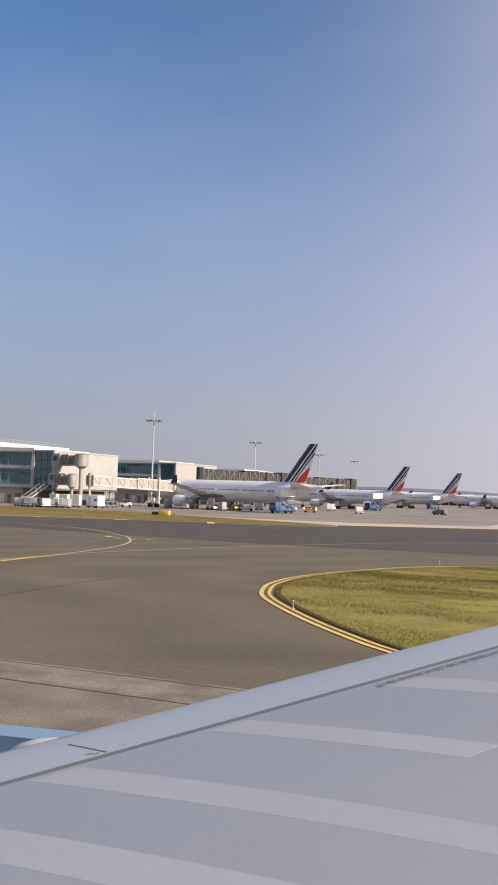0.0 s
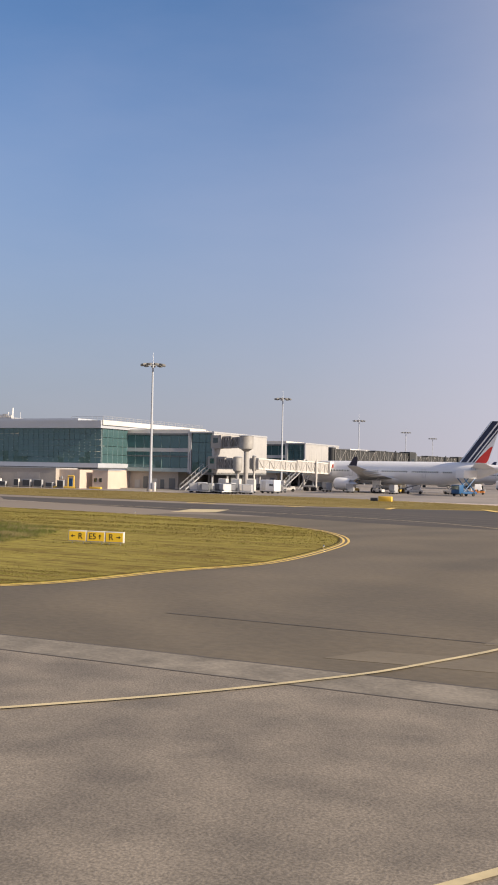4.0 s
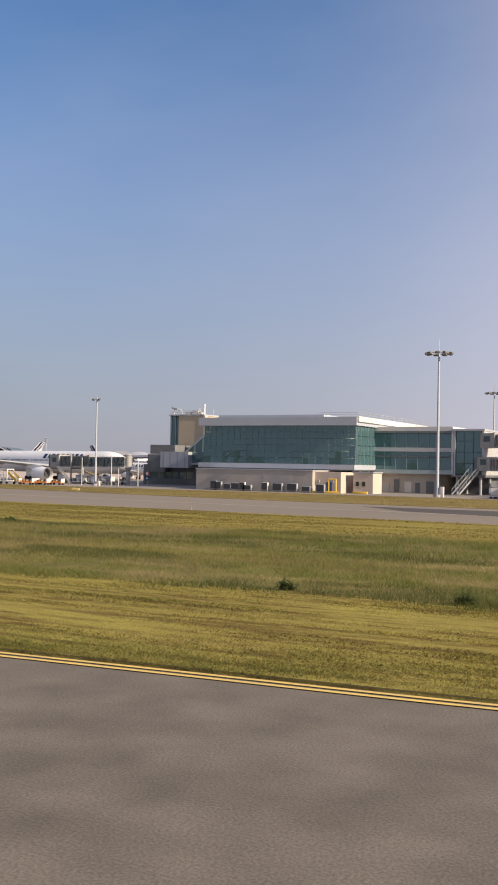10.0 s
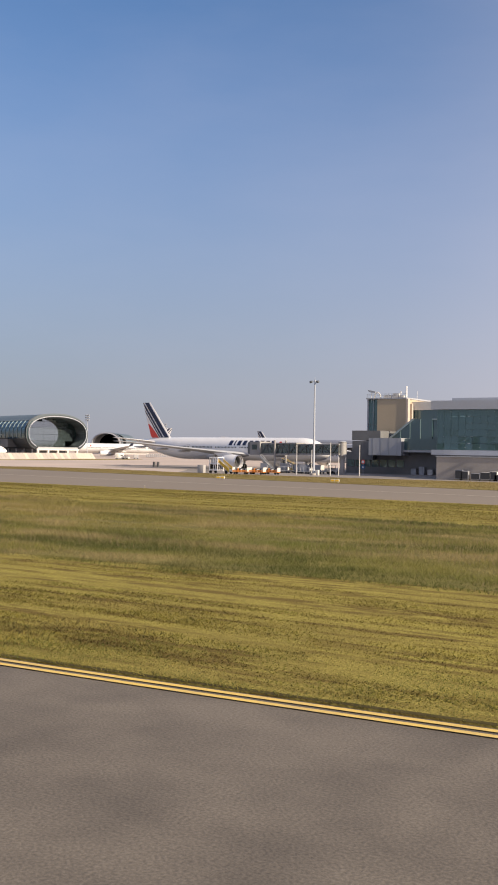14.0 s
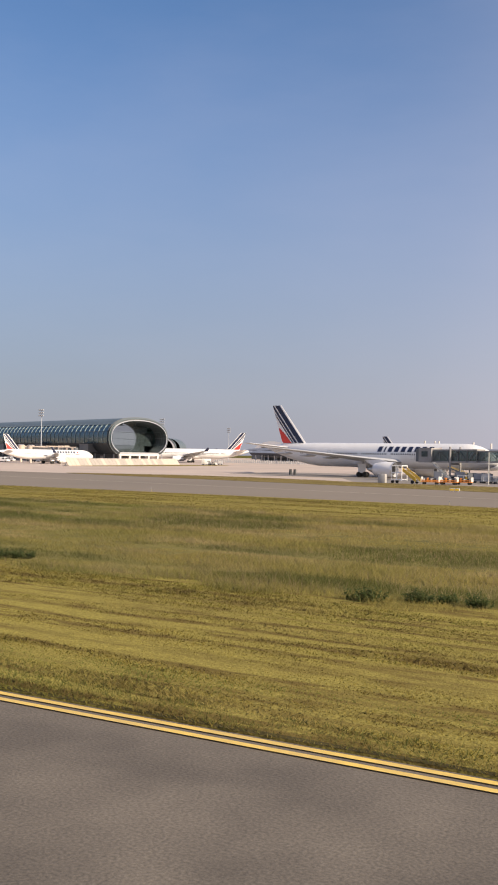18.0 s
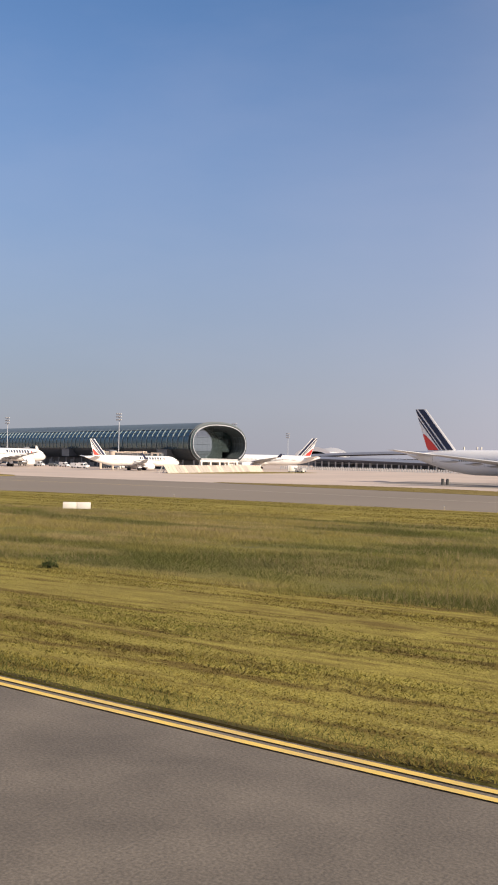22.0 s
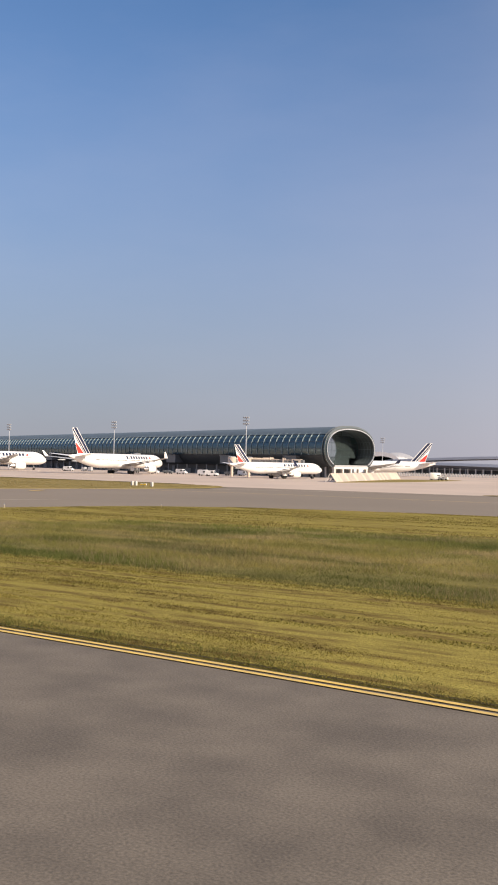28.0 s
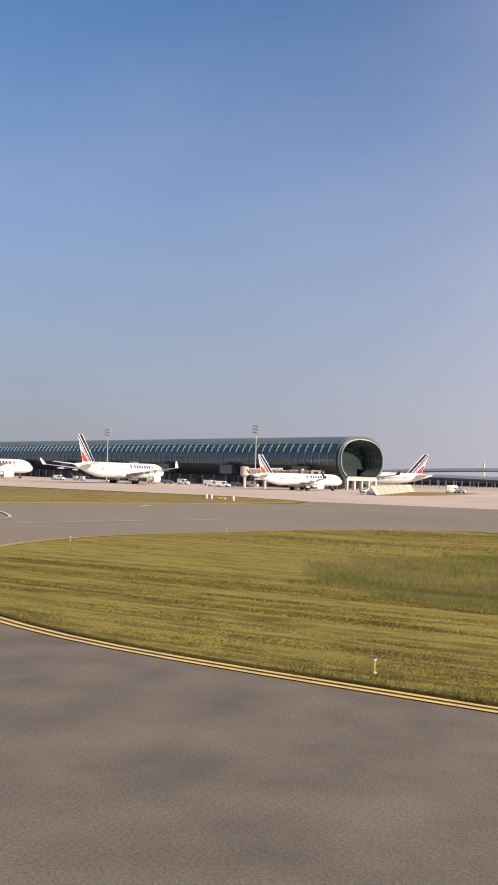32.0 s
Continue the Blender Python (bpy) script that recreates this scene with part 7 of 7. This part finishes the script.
def white_box():
    top = thing("power_unit", Matrix(), "white box-shaped ground power unit on wheels", "equipment", "power units")
    part("housing", boxed(-2.0, 2.0, -1.2, 1.2, 0.5, 3.0, 0.08), M["white"], top)
    part("louvre", boxed(0.6, 1.7, -1.23, -1.19, 1.7, 2.1), M["dark"], top)
    part("skirt", boxed(-2.05, 2.05, -1.1, 1.1, 0.3, 0.5), M["clad_dark"], top)
    part("side_door", boxed(-1.6, -0.4, -1.22, -1.19, 0.7, 2.7, 0.01), M["white_dull"], top)
    wheels(top, (-1.4, 1.4), 1.0, 0.32)
    return top


def scissor_lift(mat="blue_kit", box_mat="white_dull", up=4.2):
    top = thing("lift_truck", Matrix(), "blue high-lift catering truck with crossed scissor arms", "vehicle", "lift trucks")
    part("chassis", boxed(-3.6, 3.6, -1.1, 1.1, 0.6, 1.1, 0.06), M[mat], top)
    part("cab", boxed(2.0, 3.8, -1.15, 1.15, 0.7, 2.7, 0.15), M[mat], top)
    part("windscreen", boxed(3.78, 3.83, -0.95, 0.95, 1.6, 2.5), M["cab_glass"], top)
    for s in (-0.9, 0.9):
        bm = bmesh.new()
        rod(bm, (-3.0, s, 1.1), (1.6, s, up), 0.13, seg=6)
        rod(bm, (1.6, s, 1.1), (-3.0, s, up), 0.13, seg=6)
        part("scissor_arm", bm, M[mat], top)
    part("lift_body", boxed(-3.4, 2.0, -1.15, 1.15, up, up + 1.9, 0.06), M["white"], top, "raised white box body")
    wheels(top, (-2.2, 2.7), 1.0, 0.5)
    return top


def belt_loader(mat="yellow_kit"):
    top = thing("belt_loader", Matrix(), ("yellow" if mat == "yellow_kit" else "pale") + " belt loader raised at a slant", "vehicle", "belt loaders")
    part("chassis", boxed(-2.2, 2.2, -0.8, 0.8, 0.35, 1.0, 0.08), M[mat], top)
    bm = bmesh.new()
    slab(bm, [(-3.6, -0.45, 0.9), (3.6, -0.45, 2.9), (3.6, -0.45, 3.15), (-3.6, -0.45, 1.15)], 0.9, (0, 1, 0))
    part("conveyor", bm, M["clad_dark"], top)
    for s in (-0.5, 0.5):
        bm = bmesh.new()
        rod(bm, (-3.6, s, 1.3), (3.6, s, 3.3), 0.06, seg=6)
        part("side_rail", bm, M[mat], top)
    bm = bmesh.new()
    rod(bm, (1.0, 0, 1.0), (1.8, 0, 2.4), 0.12, seg=8)
    part("ram", bm, M["steel"], top)
    wheels(top, (-1.5, 1.5), 0.75, 0.36)
    return top


def steps_truck(mat="white"):
    top = thing("passenger_stairs", Matrix(), "white framed mobile stairs with yellow side panels", "equipment", "mobile stairs")
    bm = bmesh.new()
    for s in (-1.0, 1.0):
        for x, z in ((-1.2, 3.6), (1.2, 3.6)):
            rod(bm, (x, s, 0.5), (x, s, z), 0.12, seg=6)
        for z in (0.7, 2.1, 3.5):
            rod(bm, (-1.2, s, z), (1.2, s, z), 0.12, seg=6)
        rod(bm, (0, s, 0.6), (0, s, 3.5), 0.09, seg=6)
    for x in (-1.2, 1.2):
        for z in (0.7, 2.1, 3.5):
            rod(bm, (x, -1, z), (x, 1, z), 0.1, seg=6)
    part("frame", bm, M[mat], top)
    bm = bmesh.new()
    for s in (-0.9, 0.86):
        slab(bm, [(1.2, s, 3.2), (1.2, s, 2.5), (4.4, s, 0.3), (4.4, s, 1.2)], 0.06, (0, 1, 0))
    part("side_panel", bm, M["yellow_kit"], top, "yellow side panel")
    for i in range(10):
        part("tread", boxed(1.3 + i * 0.31, 1.62 + i * 0.31, -0.84, 0.84, 2.7 - i * 0.25, 2.76 - i * 0.25), M["steel"], top)
    wheels(top, (-1.0, 3.6), 0.85, 0.35)
    return top


def cowl_cart():
    top = thing("baggage_cart", Matrix(), "open orange and white baggage cart loaded with bags", "equipment", "baggage carts")
    part("bed", boxed(-1.7, 1.7, -0.8, 0.8, 0.45, 0.6, 0.03), M["orange_kit"], top)
    r = random.Random(3)
    for i in range(8):
        x = -1.4 + i * 0.37
        part("bag", boxed(x, x + 0.34, -0.6, 0.6, 0.6, 0.6 + r.uniform(0.4, 0.9), 0.08), M[r.choice(("orange_kit", "white_dull", "yellow_kit", "dark"))], top)
    part("end_panel", boxed(-1.72, -1.66, -0.8, 0.8, 0.6, 1.5), M["white_dull"], top)
    part("side_rail", boxed(-1.7, 1.7, -0.82, -0.78, 0.75, 0.9), M["orange_kit"], top)
    part("end_panel", boxed(1.66, 1.72, -0.8, 0.8, 0.6, 1.5), M["white_dull"], top)
    wheels(top, (-1.2, 1.2), 0.7, 0.26)
    return top


def place(src, spots, label=None):
    first = True
    for x, y, a in spots:
        if first:
            src.matrix_basis = pose(x, y, 0.022, 0, 0, a)
            first = False
        else:
            copy_thing(src, pose(x, y, 0.022, 0, 0, a))


place(van(), [(-288, 262, 20), (-168, 229, 80), (-530, 338, 5), (-545, 341, 0), (-512, 341, 10), (-610, 338, 4), (-508, 313, 10), (-514, 316, 5), (-122, 268, 160), (-110, 300, 100), (-560, 340, 0)])
place(van("clad_dark", 4.6, 1.6, "dark grey apron car"), [(-520, 342, 0), (-555, 344, 10), (-615, 342, 5), (-150, 232, 45), (-75, 300, 160)])
place(tractor(), [(-139, 224, 30), (-147, 203, 100), (-262, 216, 15), (-255, 218, 80), (-120, 236, 160), (-445, 300, 60), (-108, 262, 10), (-246, 212, 70), (-436, 372, 0)])
place(container(), [(-137.6, 187.1, 60), (-133.5, 189.3, 10), (-145.4, 187.9, 8), (-144.0, 191.6, 12), (-140.8, 192.0, 0), (-142.2, 198.6, 10), (-138.2, 190.7, 3), (-135.6, 192.0, 20), (-251, 207, 0), (-248, 209, 90), (-462, 352, 10), (-464, 356, 0), (-446, 392, 20), (-600, 342, 0), (-604, 342, 0), (-118, 262, 0), (-90, 268, 30)])
place(container("clad_dark", 2.0, 1.5, "dark cargo container on a dolly"), [(-144.7, 189.3, 40), (-139.9, 189.2, 80), (-136.9, 189.0, 15), (-141.9, 186.6, 5), (-143.8, 194.6, 0), (-139.4, 194.0, 12), (-253.5, 208.5, 5), (-132, 246, 70), (-256.5, 213, 10)])
place(container("white_dull", 1.9, 2.5, "tall white cargo container on a dolly"), [(-141.6, 200.4, 8), (-137.4, 199.2, 12), (-145.2, 201.0, 4)])
place(white_box(), [(-134.2, 202.5, -14), (-440, 372, 30), (-112, 345, 10)])
place(scissor_lift(), [(-97.5, 231.0, 250), (-108, 338, 250), (-112, 436, 250)])
place(belt_loader("white_dull"), [(-112.5, 241.0, 20), (-104.5, 247.5, 170)])
place(belt_loader(), [(-118, 245, 100), (-262, 221, 160), (-128, 240, 90)])
place(steps_truck(), [(-261.9, 186.0, -8)])
place(cowl_cart(), [(-254.6, 184.6, 12), (-251.4, 186.2, 8), (-252.6, 188.6, 14), (-249.6, 189.4, 5), (-104, 250, 30), (-100, 256, 10)])
bm = boxed(-0.8, 0.8, -0.6, 0.6, 0, 1.8, 0.05)
single("storage_locker", bm, M["panel"], "pale metal storage locker on the stand", "equipment", m=pose(-264.9, 184.6, 0.022))
for x, y in ((-314.0, 232.0), (-312.9, 232.4)):
    bm = bmesh.new()
    rod(bm, (0, 0, 0), (0, 0, 1.5), 0.42, 0.36, seg=12)
    single("bollard", bm, M["dark"], "dark brown post on the pale apron", "bollard", "apron posts", m=pose(x, y, 0.02))
for x, y, h in ((-246.5, 195.0, 6.6), (-238.6, 196.0, 7.2), (-236.8, 196.4, 4.2), (-233.0, 199.0, 6.8), (-244.0, 197.4, 5.6)):
    bm = bmesh.new()
    rod(bm, (0, 0, 0), (0, 0, h), 0.10, 0.08, seg=8)
    single("post", bm, M["white_dull"], "thin white service post at the stand edge", "post", "service posts", m=pose(x, y, 0.02))
rs = thing("road_sign", pose(-236.6, 208.6, 0.02), "round red prohibition sign over a round blue one", "sign")
bm = bmesh.new()
rod(bm, (0, 0, 0), (0, 0, 3.4), 0.05, seg=8)
part("post", bm, M["steel"], rs)
for z, mt in ((3.0, "red"), (1.8, "blue_kit")):
    bm = bmesh.new()
    rod(bm, (0, -0.06, z), (0, -0.12, z), 0.5, seg=20)
    part("disc", bm, M[mt], rs)
    bm = bmesh.new()
    rod(bm, (0, -0.12, z), (0, -0.14, z), 0.32 if mt == "red" else 0.2, seg=20)
    part("disc_centre", bm, M["white"], rs)
rnd = random.Random(21)
for x in (-205.6, -203.4, -201.4, -198.6, -194.4, -191.4, -188.0, -184.8, -181.6, -199.8, -206.8):
    ac = thing("air_unit", pose(x, 189.3, 0), "white air-conditioning unit with a dark grille by the plinth", "equipment", "air units")
    w, h = rnd.uniform(1.4, 2.3), rnd.uniform(1.3, 2.1)
    part("casing", boxed(-w / 2, w / 2, -0.28, 0.28, 0.25, h, 0.04), M[rnd.choice(("white_dull", "grey_paint"))], ac)
    part("grille", boxed(-w / 2 + 0.06, w * 0.42, -0.31, -0.27, 0.35, h - 0.08), M["dark"], ac)
    part("base", boxed(-w / 2 - 0.1, w / 2 + 0.1, -0.55, 0.55, 0, 0.25), M["pale_concrete"], ac)
bm = boxed(-1.2, 1.2, -0.4, 0.4, 0, 0.9, 0.05)
single("grit_box", bm, M["yellow_kit"], "yellow box at the grass strip edge", "equipment", m=pose(-97.2, 171.0, 0.04))
bm = boxed(-0.6, 0.6, -0.35, 0.35, 0, 0.6, 0.05)
single("marker_box", bm, M["dark"], "low dark box beside the yellow one", "equipment", m=pose(-99.4, 171.3, 0.04))

place(container("grey_paint", 1.9, 1.7, "grey cargo container on a dolly"), [(-143.2, 187.5, 20), (-138.9, 192.3, 85), (-145.4, 190.8, 0), (-258.0, 209.5, 30), (-262.0, 207.5, 0), (-134.5, 238.0, 60), (-126.0, 232.0, 10), (-115.0, 232.0, 80)])
for k, (x, y, a, w) in enumerate(((-140.6, 190.4, 10, 3.2), (-249.6, 204.6, 4, 3.0), (-256.0, 206.4, 20, 2.6), (-136.2, 212.0, 75, 3.4))):
    rack = thing("dolly_rack", pose(x, y, 0.022, 0, 0, a), "empty grey steel dolly rack on the stand", "equipment", "dolly racks")
    bm = bmesh.new()
    for px_ in (-w / 2, 0, w / 2):
        for s_ in (-0.7, 0.7):
            rod(bm, (px_, s_, 0.3), (px_, s_, 1.5), 0.05, seg=6)
    for z_ in (0.6, 1.5):
        for s_ in (-0.7, 0.7):
            rod(bm, (-w / 2, s_, z_), (w / 2, s_, z_), 0.05, seg=6)
    part("frame", bm, M["steel"], rack)
    part("deck", boxed(-w / 2, w / 2, -0.75, 0.75, 0.34, 0.44), M["clad_dark"], rack)
    wheels(rack, (-w / 2 + 0.3, w / 2 - 0.3), 0.6, 0.2)


# ---- weeds in the uncut belt ----
def weed(m, seed, r, h):
    """A leafy weed clump: stems that lean outwards from the root, with many small leaves."""
    rg = random.Random(seed)
    top = thing("weed_clump", m, "dark green leafy weed clump in the uncut grass", "plant", "weed clumps")
    stems, leaves = bmesh.new(), bmesh.new()
    for i in range(int(16 + 70 * r)):
        a, d = rg.uniform(0, 6.283), r * math.sqrt(rg.random())
        foot = Vector((d * math.cos(a) * 1.1, d * math.sin(a) * 0.6, 0))
        tip = Vector((d * math.cos(a) * 1.9 + rg.gauss(0, 0.05), d * math.sin(a) + rg.gauss(0, 0.05), h * rg.uniform(0.5, 1.1) * (1 - 0.5 * (d / r) ** 2)))
        side = Vector((0.012, 0, 0))
        stems.faces.new([stems.verts.new(v) for v in (foot - side, foot + side, tip)])
        for k in range(11):
            f = rg.uniform(0.2, 1.0)
            p = foot.lerp(tip, f) + Vector((rg.gauss(0, 0.05), rg.gauss(0, 0.05), rg.gauss(0, 0.02)))
            s = rg.uniform(0.05, 0.10) * (1.25 - 0.6 * f)
            q = Euler((rg.uniform(-0.9, 0.9), rg.uniform(-0.9, 0.9), rg.uniform(0, 6.28))).to_matrix()
            leaves.faces.new([leaves.verts.new(p + q @ Vector(v)) for v in ((-s, 0, 0), (0, -s * 0.4, 0.01), (s, 0, 0), (0, s * 0.4, 0.01))])
    part("stems", stems, G_WEED, top, "", False)
    part("leaves", leaves, G_WEED, top, "", False)


G_WEED = grass_material("weed_leaf", (0.075, 0.11, 0.036), (0.13, 0.155, 0.052), 0.8)
rnd = random.Random(31)
spots = [(-195.0, 33.3, 0.5), (-193.3, 34.1, 0.38), (-192.4, 34.5, 0.22), (-191.2, 34.3, 0.3), (-189.1, 36.7, 0.35), (-225.5, 34.9, 0.55), (-219.9, 34.8, 0.26), (-219.2, 36.0, 0.22), (-216.4, 34.0, 0.32),
         (-215.0, 34.6, 0.44), (-214.0, 35.2, 0.42), (-118.5, 38.1, 0.26), (-110.9, 38.1, 0.3), (-261.9, 35.8, 0.26), (-264.0, 35.5, 0.16), (-252.2, 34.0, 0.22), (-159.6, 68.5, 0.3),
         (-184.6, 33.9, 0.4), (-183.5, 33.9, 0.62), (-182.4, 33.7, 0.7), (-181.3, 34.0, 0.55), (-180.3, 33.7, 0.55), (-179.2, 33.9, 0.6), (-178.0, 34.0, 0.5), (-176.8, 34.2, 0.45)]
for i, (x, y, r) in enumerate(spots):
    weed(pose(x, y, 0.05, 0, 0, rnd.uniform(0, 40)), i, r, 0.42 + 0.5 * r)


# ---- the wing of the aircraft that carries the view, as it stands at the start ----
own = thing("aircraft_wing", pose(0, 10, 0), "pale grey airliner wing with its engine, standing on its wheels", "aircraft")
W0, W1 = Vector((-5.14, 8.5, 2.97)), Vector((-2.29, 13.0, 3.70))


def lead(y):
    """The wing's leading edge by its distance out."""
    return W0 + (W1 - W0) * ((y - W0.y) / (W1.y - W0.y))


def chord(y):
    return 10.2 - 0.31 * (y - 3.0)


def top_at(y, c):
    """A point of the upper skin: y out, c metres behind the leading edge."""
    p = lead(y)
    u = c / chord(y)
    return Vector((p.x + c, y, p.z + 0.16 * (1 - math.exp(-c * 5)) + 0.30 * math.sin(min(u * 2.2, 2.4)) - 0.35 * u * u - 0.02))


WM = dict(skin=material("wing_skin", (0.255, 0.275, 0.325), 0.42, vary=0.06, scale=0.4, fine=14.0, coat=0.25), slat=material("slat_skin", (0.33, 0.355, 0.41), 0.38, vary=0.05, scale=0.6, coat=0.3),
          pale=material("wing_pale_band", (0.305, 0.325, 0.378), 0.5, vary=0.05, scale=0.5), cowl=material("cowl_blue_grey", (0.20, 0.31, 0.44), 0.4, vary=0.12, scale=0.8, fine=10.0))


def skin_patch(name, ys, cs0, cs1, mat, lift=0.0, nc=10, under_z=0.25, label=""):
    """A piece of the upper skin between two lines behind the leading edge, with thickness."""
    bm = bmesh.new()
    rows_ = []
    for y in ys:
        c0, c1 = cs0(y), cs1(y)
        rows_.append([top_at(y, c0 + (c1 - c0) * i / nc) + Vector((0, 0, lift)) for i in range(nc + 1)])
    loft(bm, [r + [p - Vector((0, 0, under_z)) for p in reversed(r)] for r in rows_])
    return under(name, bm, mat, own, label, True)


ys = steps(2.9, 25.0, 26)
skin_patch("slat", ys, lambda y: 0.0, lambda y: 1.24, WM["slat"], nc=14, label="pale leading-edge slat")
skin_patch("slat_gap", ys, lambda y: 1.21, lambda y: 1.30, M["clad_dark"], lift=0.0015, nc=2, label="dark slat gap")
skin_patch("wing_skin", ys, lambda y: 1.24, lambda y: chord(y) * 0.78, WM["skin"], nc=22)
skin_patch("flap", ys, lambda y: chord(y) * 0.785, lambda y: chord(y), WM["skin"], lift=-0.03, nc=6, under_z=0.1)
for y0, y1, c1 in ((8.48, 8.80, 3.5), (7.16, 7.50, 6.2), (6.02, 6.42, 6.6), (9.95, 10.3, 4.2), (5.0, 5.4, 6.5), (11.5, 11.8, 4.0)):
    skin_patch("pale_band", steps(y0, y1, 3), lambda y: 1.36, lambda y: c1, WM["pale"], lift=0.0012, nc=14, under_z=0.002, label="paler chordwise band")
fc = bpy.data.curves.new("lettering", "FONT")
fc.body, fc.size, fc.extrude, fc.align_x = "L'EXTERIEUR DE L'ENCADREMENT", 0.112, 0.001, "RIGHT"
fc.materials.append(M["clad_dark"])
ob = new("lettering", fc)
ob.parent = own
ob.matrix_parent_inverse = own.matrix_basis.inverted()
p, q = top_at(11.5, 1.40), top_at(9.93, 1.40)
run = (q - p).normalized()
rise = top_at(10.7, 1.55) - top_at(10.7, 1.40)
rise = (rise - run * rise.dot(run)).normalized()
nrm_ = run.cross(rise)
ob.matrix_basis = Matrix(((run.x, rise.x, nrm_.x, q.x), (run.y, rise.y, nrm_.y, q.y), (run.z, rise.z, nrm_.z, q.z + 0.012), (0, 0, 0, 1)))
# slat joint and latch marks
for ya, ca, yb, cb, wd in ((7.93, 0.68, 7.83, 1.18, 0.014), (7.75, 1.10, 7.79, 1.16, 0.02), (7.88, 1.10, 7.96, 1.10, 0.008), (7.99, 1.09, 8.03, 1.11, 0.008)):
    bm = bmesh.new()
    pts_ = [top_at(ya + (yb - ya) * k / 6, ca + (cb - ca) * k / 6) + Vector((0, 0, 0.001)) for k in range(7)]
    for a_, b_ in zip(pts_, pts_[1:]):
        rod(bm, a_, b_, wd * 0.45, seg=6)
    under("slat_mark", bm, M["clad_dark"], own, "dark slat joint mark")
eng = new("engine")
eng.parent = own
eng.matrix_parent_inverse = own.matrix_basis.inverted()
bm = bmesh.new()
prof = [(0.3, 1.18), (0.0, 1.26), (0.12, 1.36), (1.2, 1.46), (3.2, 1.42), (5.2, 1.05), (5.25, 0.9)]
EX, EY, EZ = -10.15, 8.7, 1.42
loft(bm, [[(EX + a, EY + r * math.cos(6.28319 * i / 36), EZ + r * math.sin(6.28319 * i / 36)) for i in range(36)] for a, r in prof], caps=False)
part("nacelle", bm, WM["cowl"], eng, "blue-grey engine cowl")
bm = bmesh.new()
rod(bm, (EX + 0.5, EY, EZ), (EX + 0.6, EY, EZ), 1.2, seg=30)
part("fan", bm, M["dark"], eng)
bm = bmesh.new()
rod(bm, (EX + 4.0, EY, EZ), (EX + 6.6, EY, EZ), 0.8, 0.25, seg=24)
part("exhaust", bm, M["alu"], eng)
bm = bmesh.new()
ft = top_at(8.22, 0.0)
bmesh.ops.create_uvsphere(bm, u_segments=16, v_segments=10, radius=1.0, matrix=Matrix.Translation(ft + Vector((0.05, 0, -0.03))) @ Matrix.Rotation(math.radians(-12), 4, "Y") @ Matrix.Diagonal((0.42, 0.15, 0.12, 1)))
under("fairing", bm, M["white_dull"], own, "pale fairing tip where the pylon meets the slat", True)
bm = bmesh.new()
slab(bm, [(EX + 2.2, EY - 0.2, EZ + 1.35), (EX + 5.0, EY - 0.2, EZ + 0.8), (EX + 7.4, EY - 0.2, EZ + 1.2), (EX + 5.2, EY - 0.2, EZ + 1.5)], 0.4, (0, 1, 0))
part("pylon", bm, WM["cowl"], own, "blue-grey engine pylon fairing").matrix_parent_inverse = own.matrix_basis.inverted()
gear = new("main_gear")
gear.parent = own
gear.matrix_parent_inverse = own.matrix_basis.inverted()
bm = bmesh.new()
rod(bm, (2.4, 6.2, 0.7), (2.4, 6.0, 3.2), 0.2, 0.26, seg=12)
rod(bm, (2.4, 6.2, 1.4), (0.9, 5.6, 3.0), 0.09, seg=8)
part("strut", bm, M["grey_paint"], gear)
for dx in (-0.9, 0.9):
    for dy in (-0.45, 0.45):
        bm = bmesh.new()
        rod(bm, (2.4 + dx, 6.2 + dy - 0.2, 0.68), (2.4 + dx, 6.2 + dy + 0.2, 0.68), 0.66, seg=18)
        part("wheel", bm, M["rubber"], gear)
bm = bmesh.new()
box(bm, 1.4, 3.4, 6.08, 6.32, 0.55, 0.85)
part("bogie", bm, M["dark"], gear)
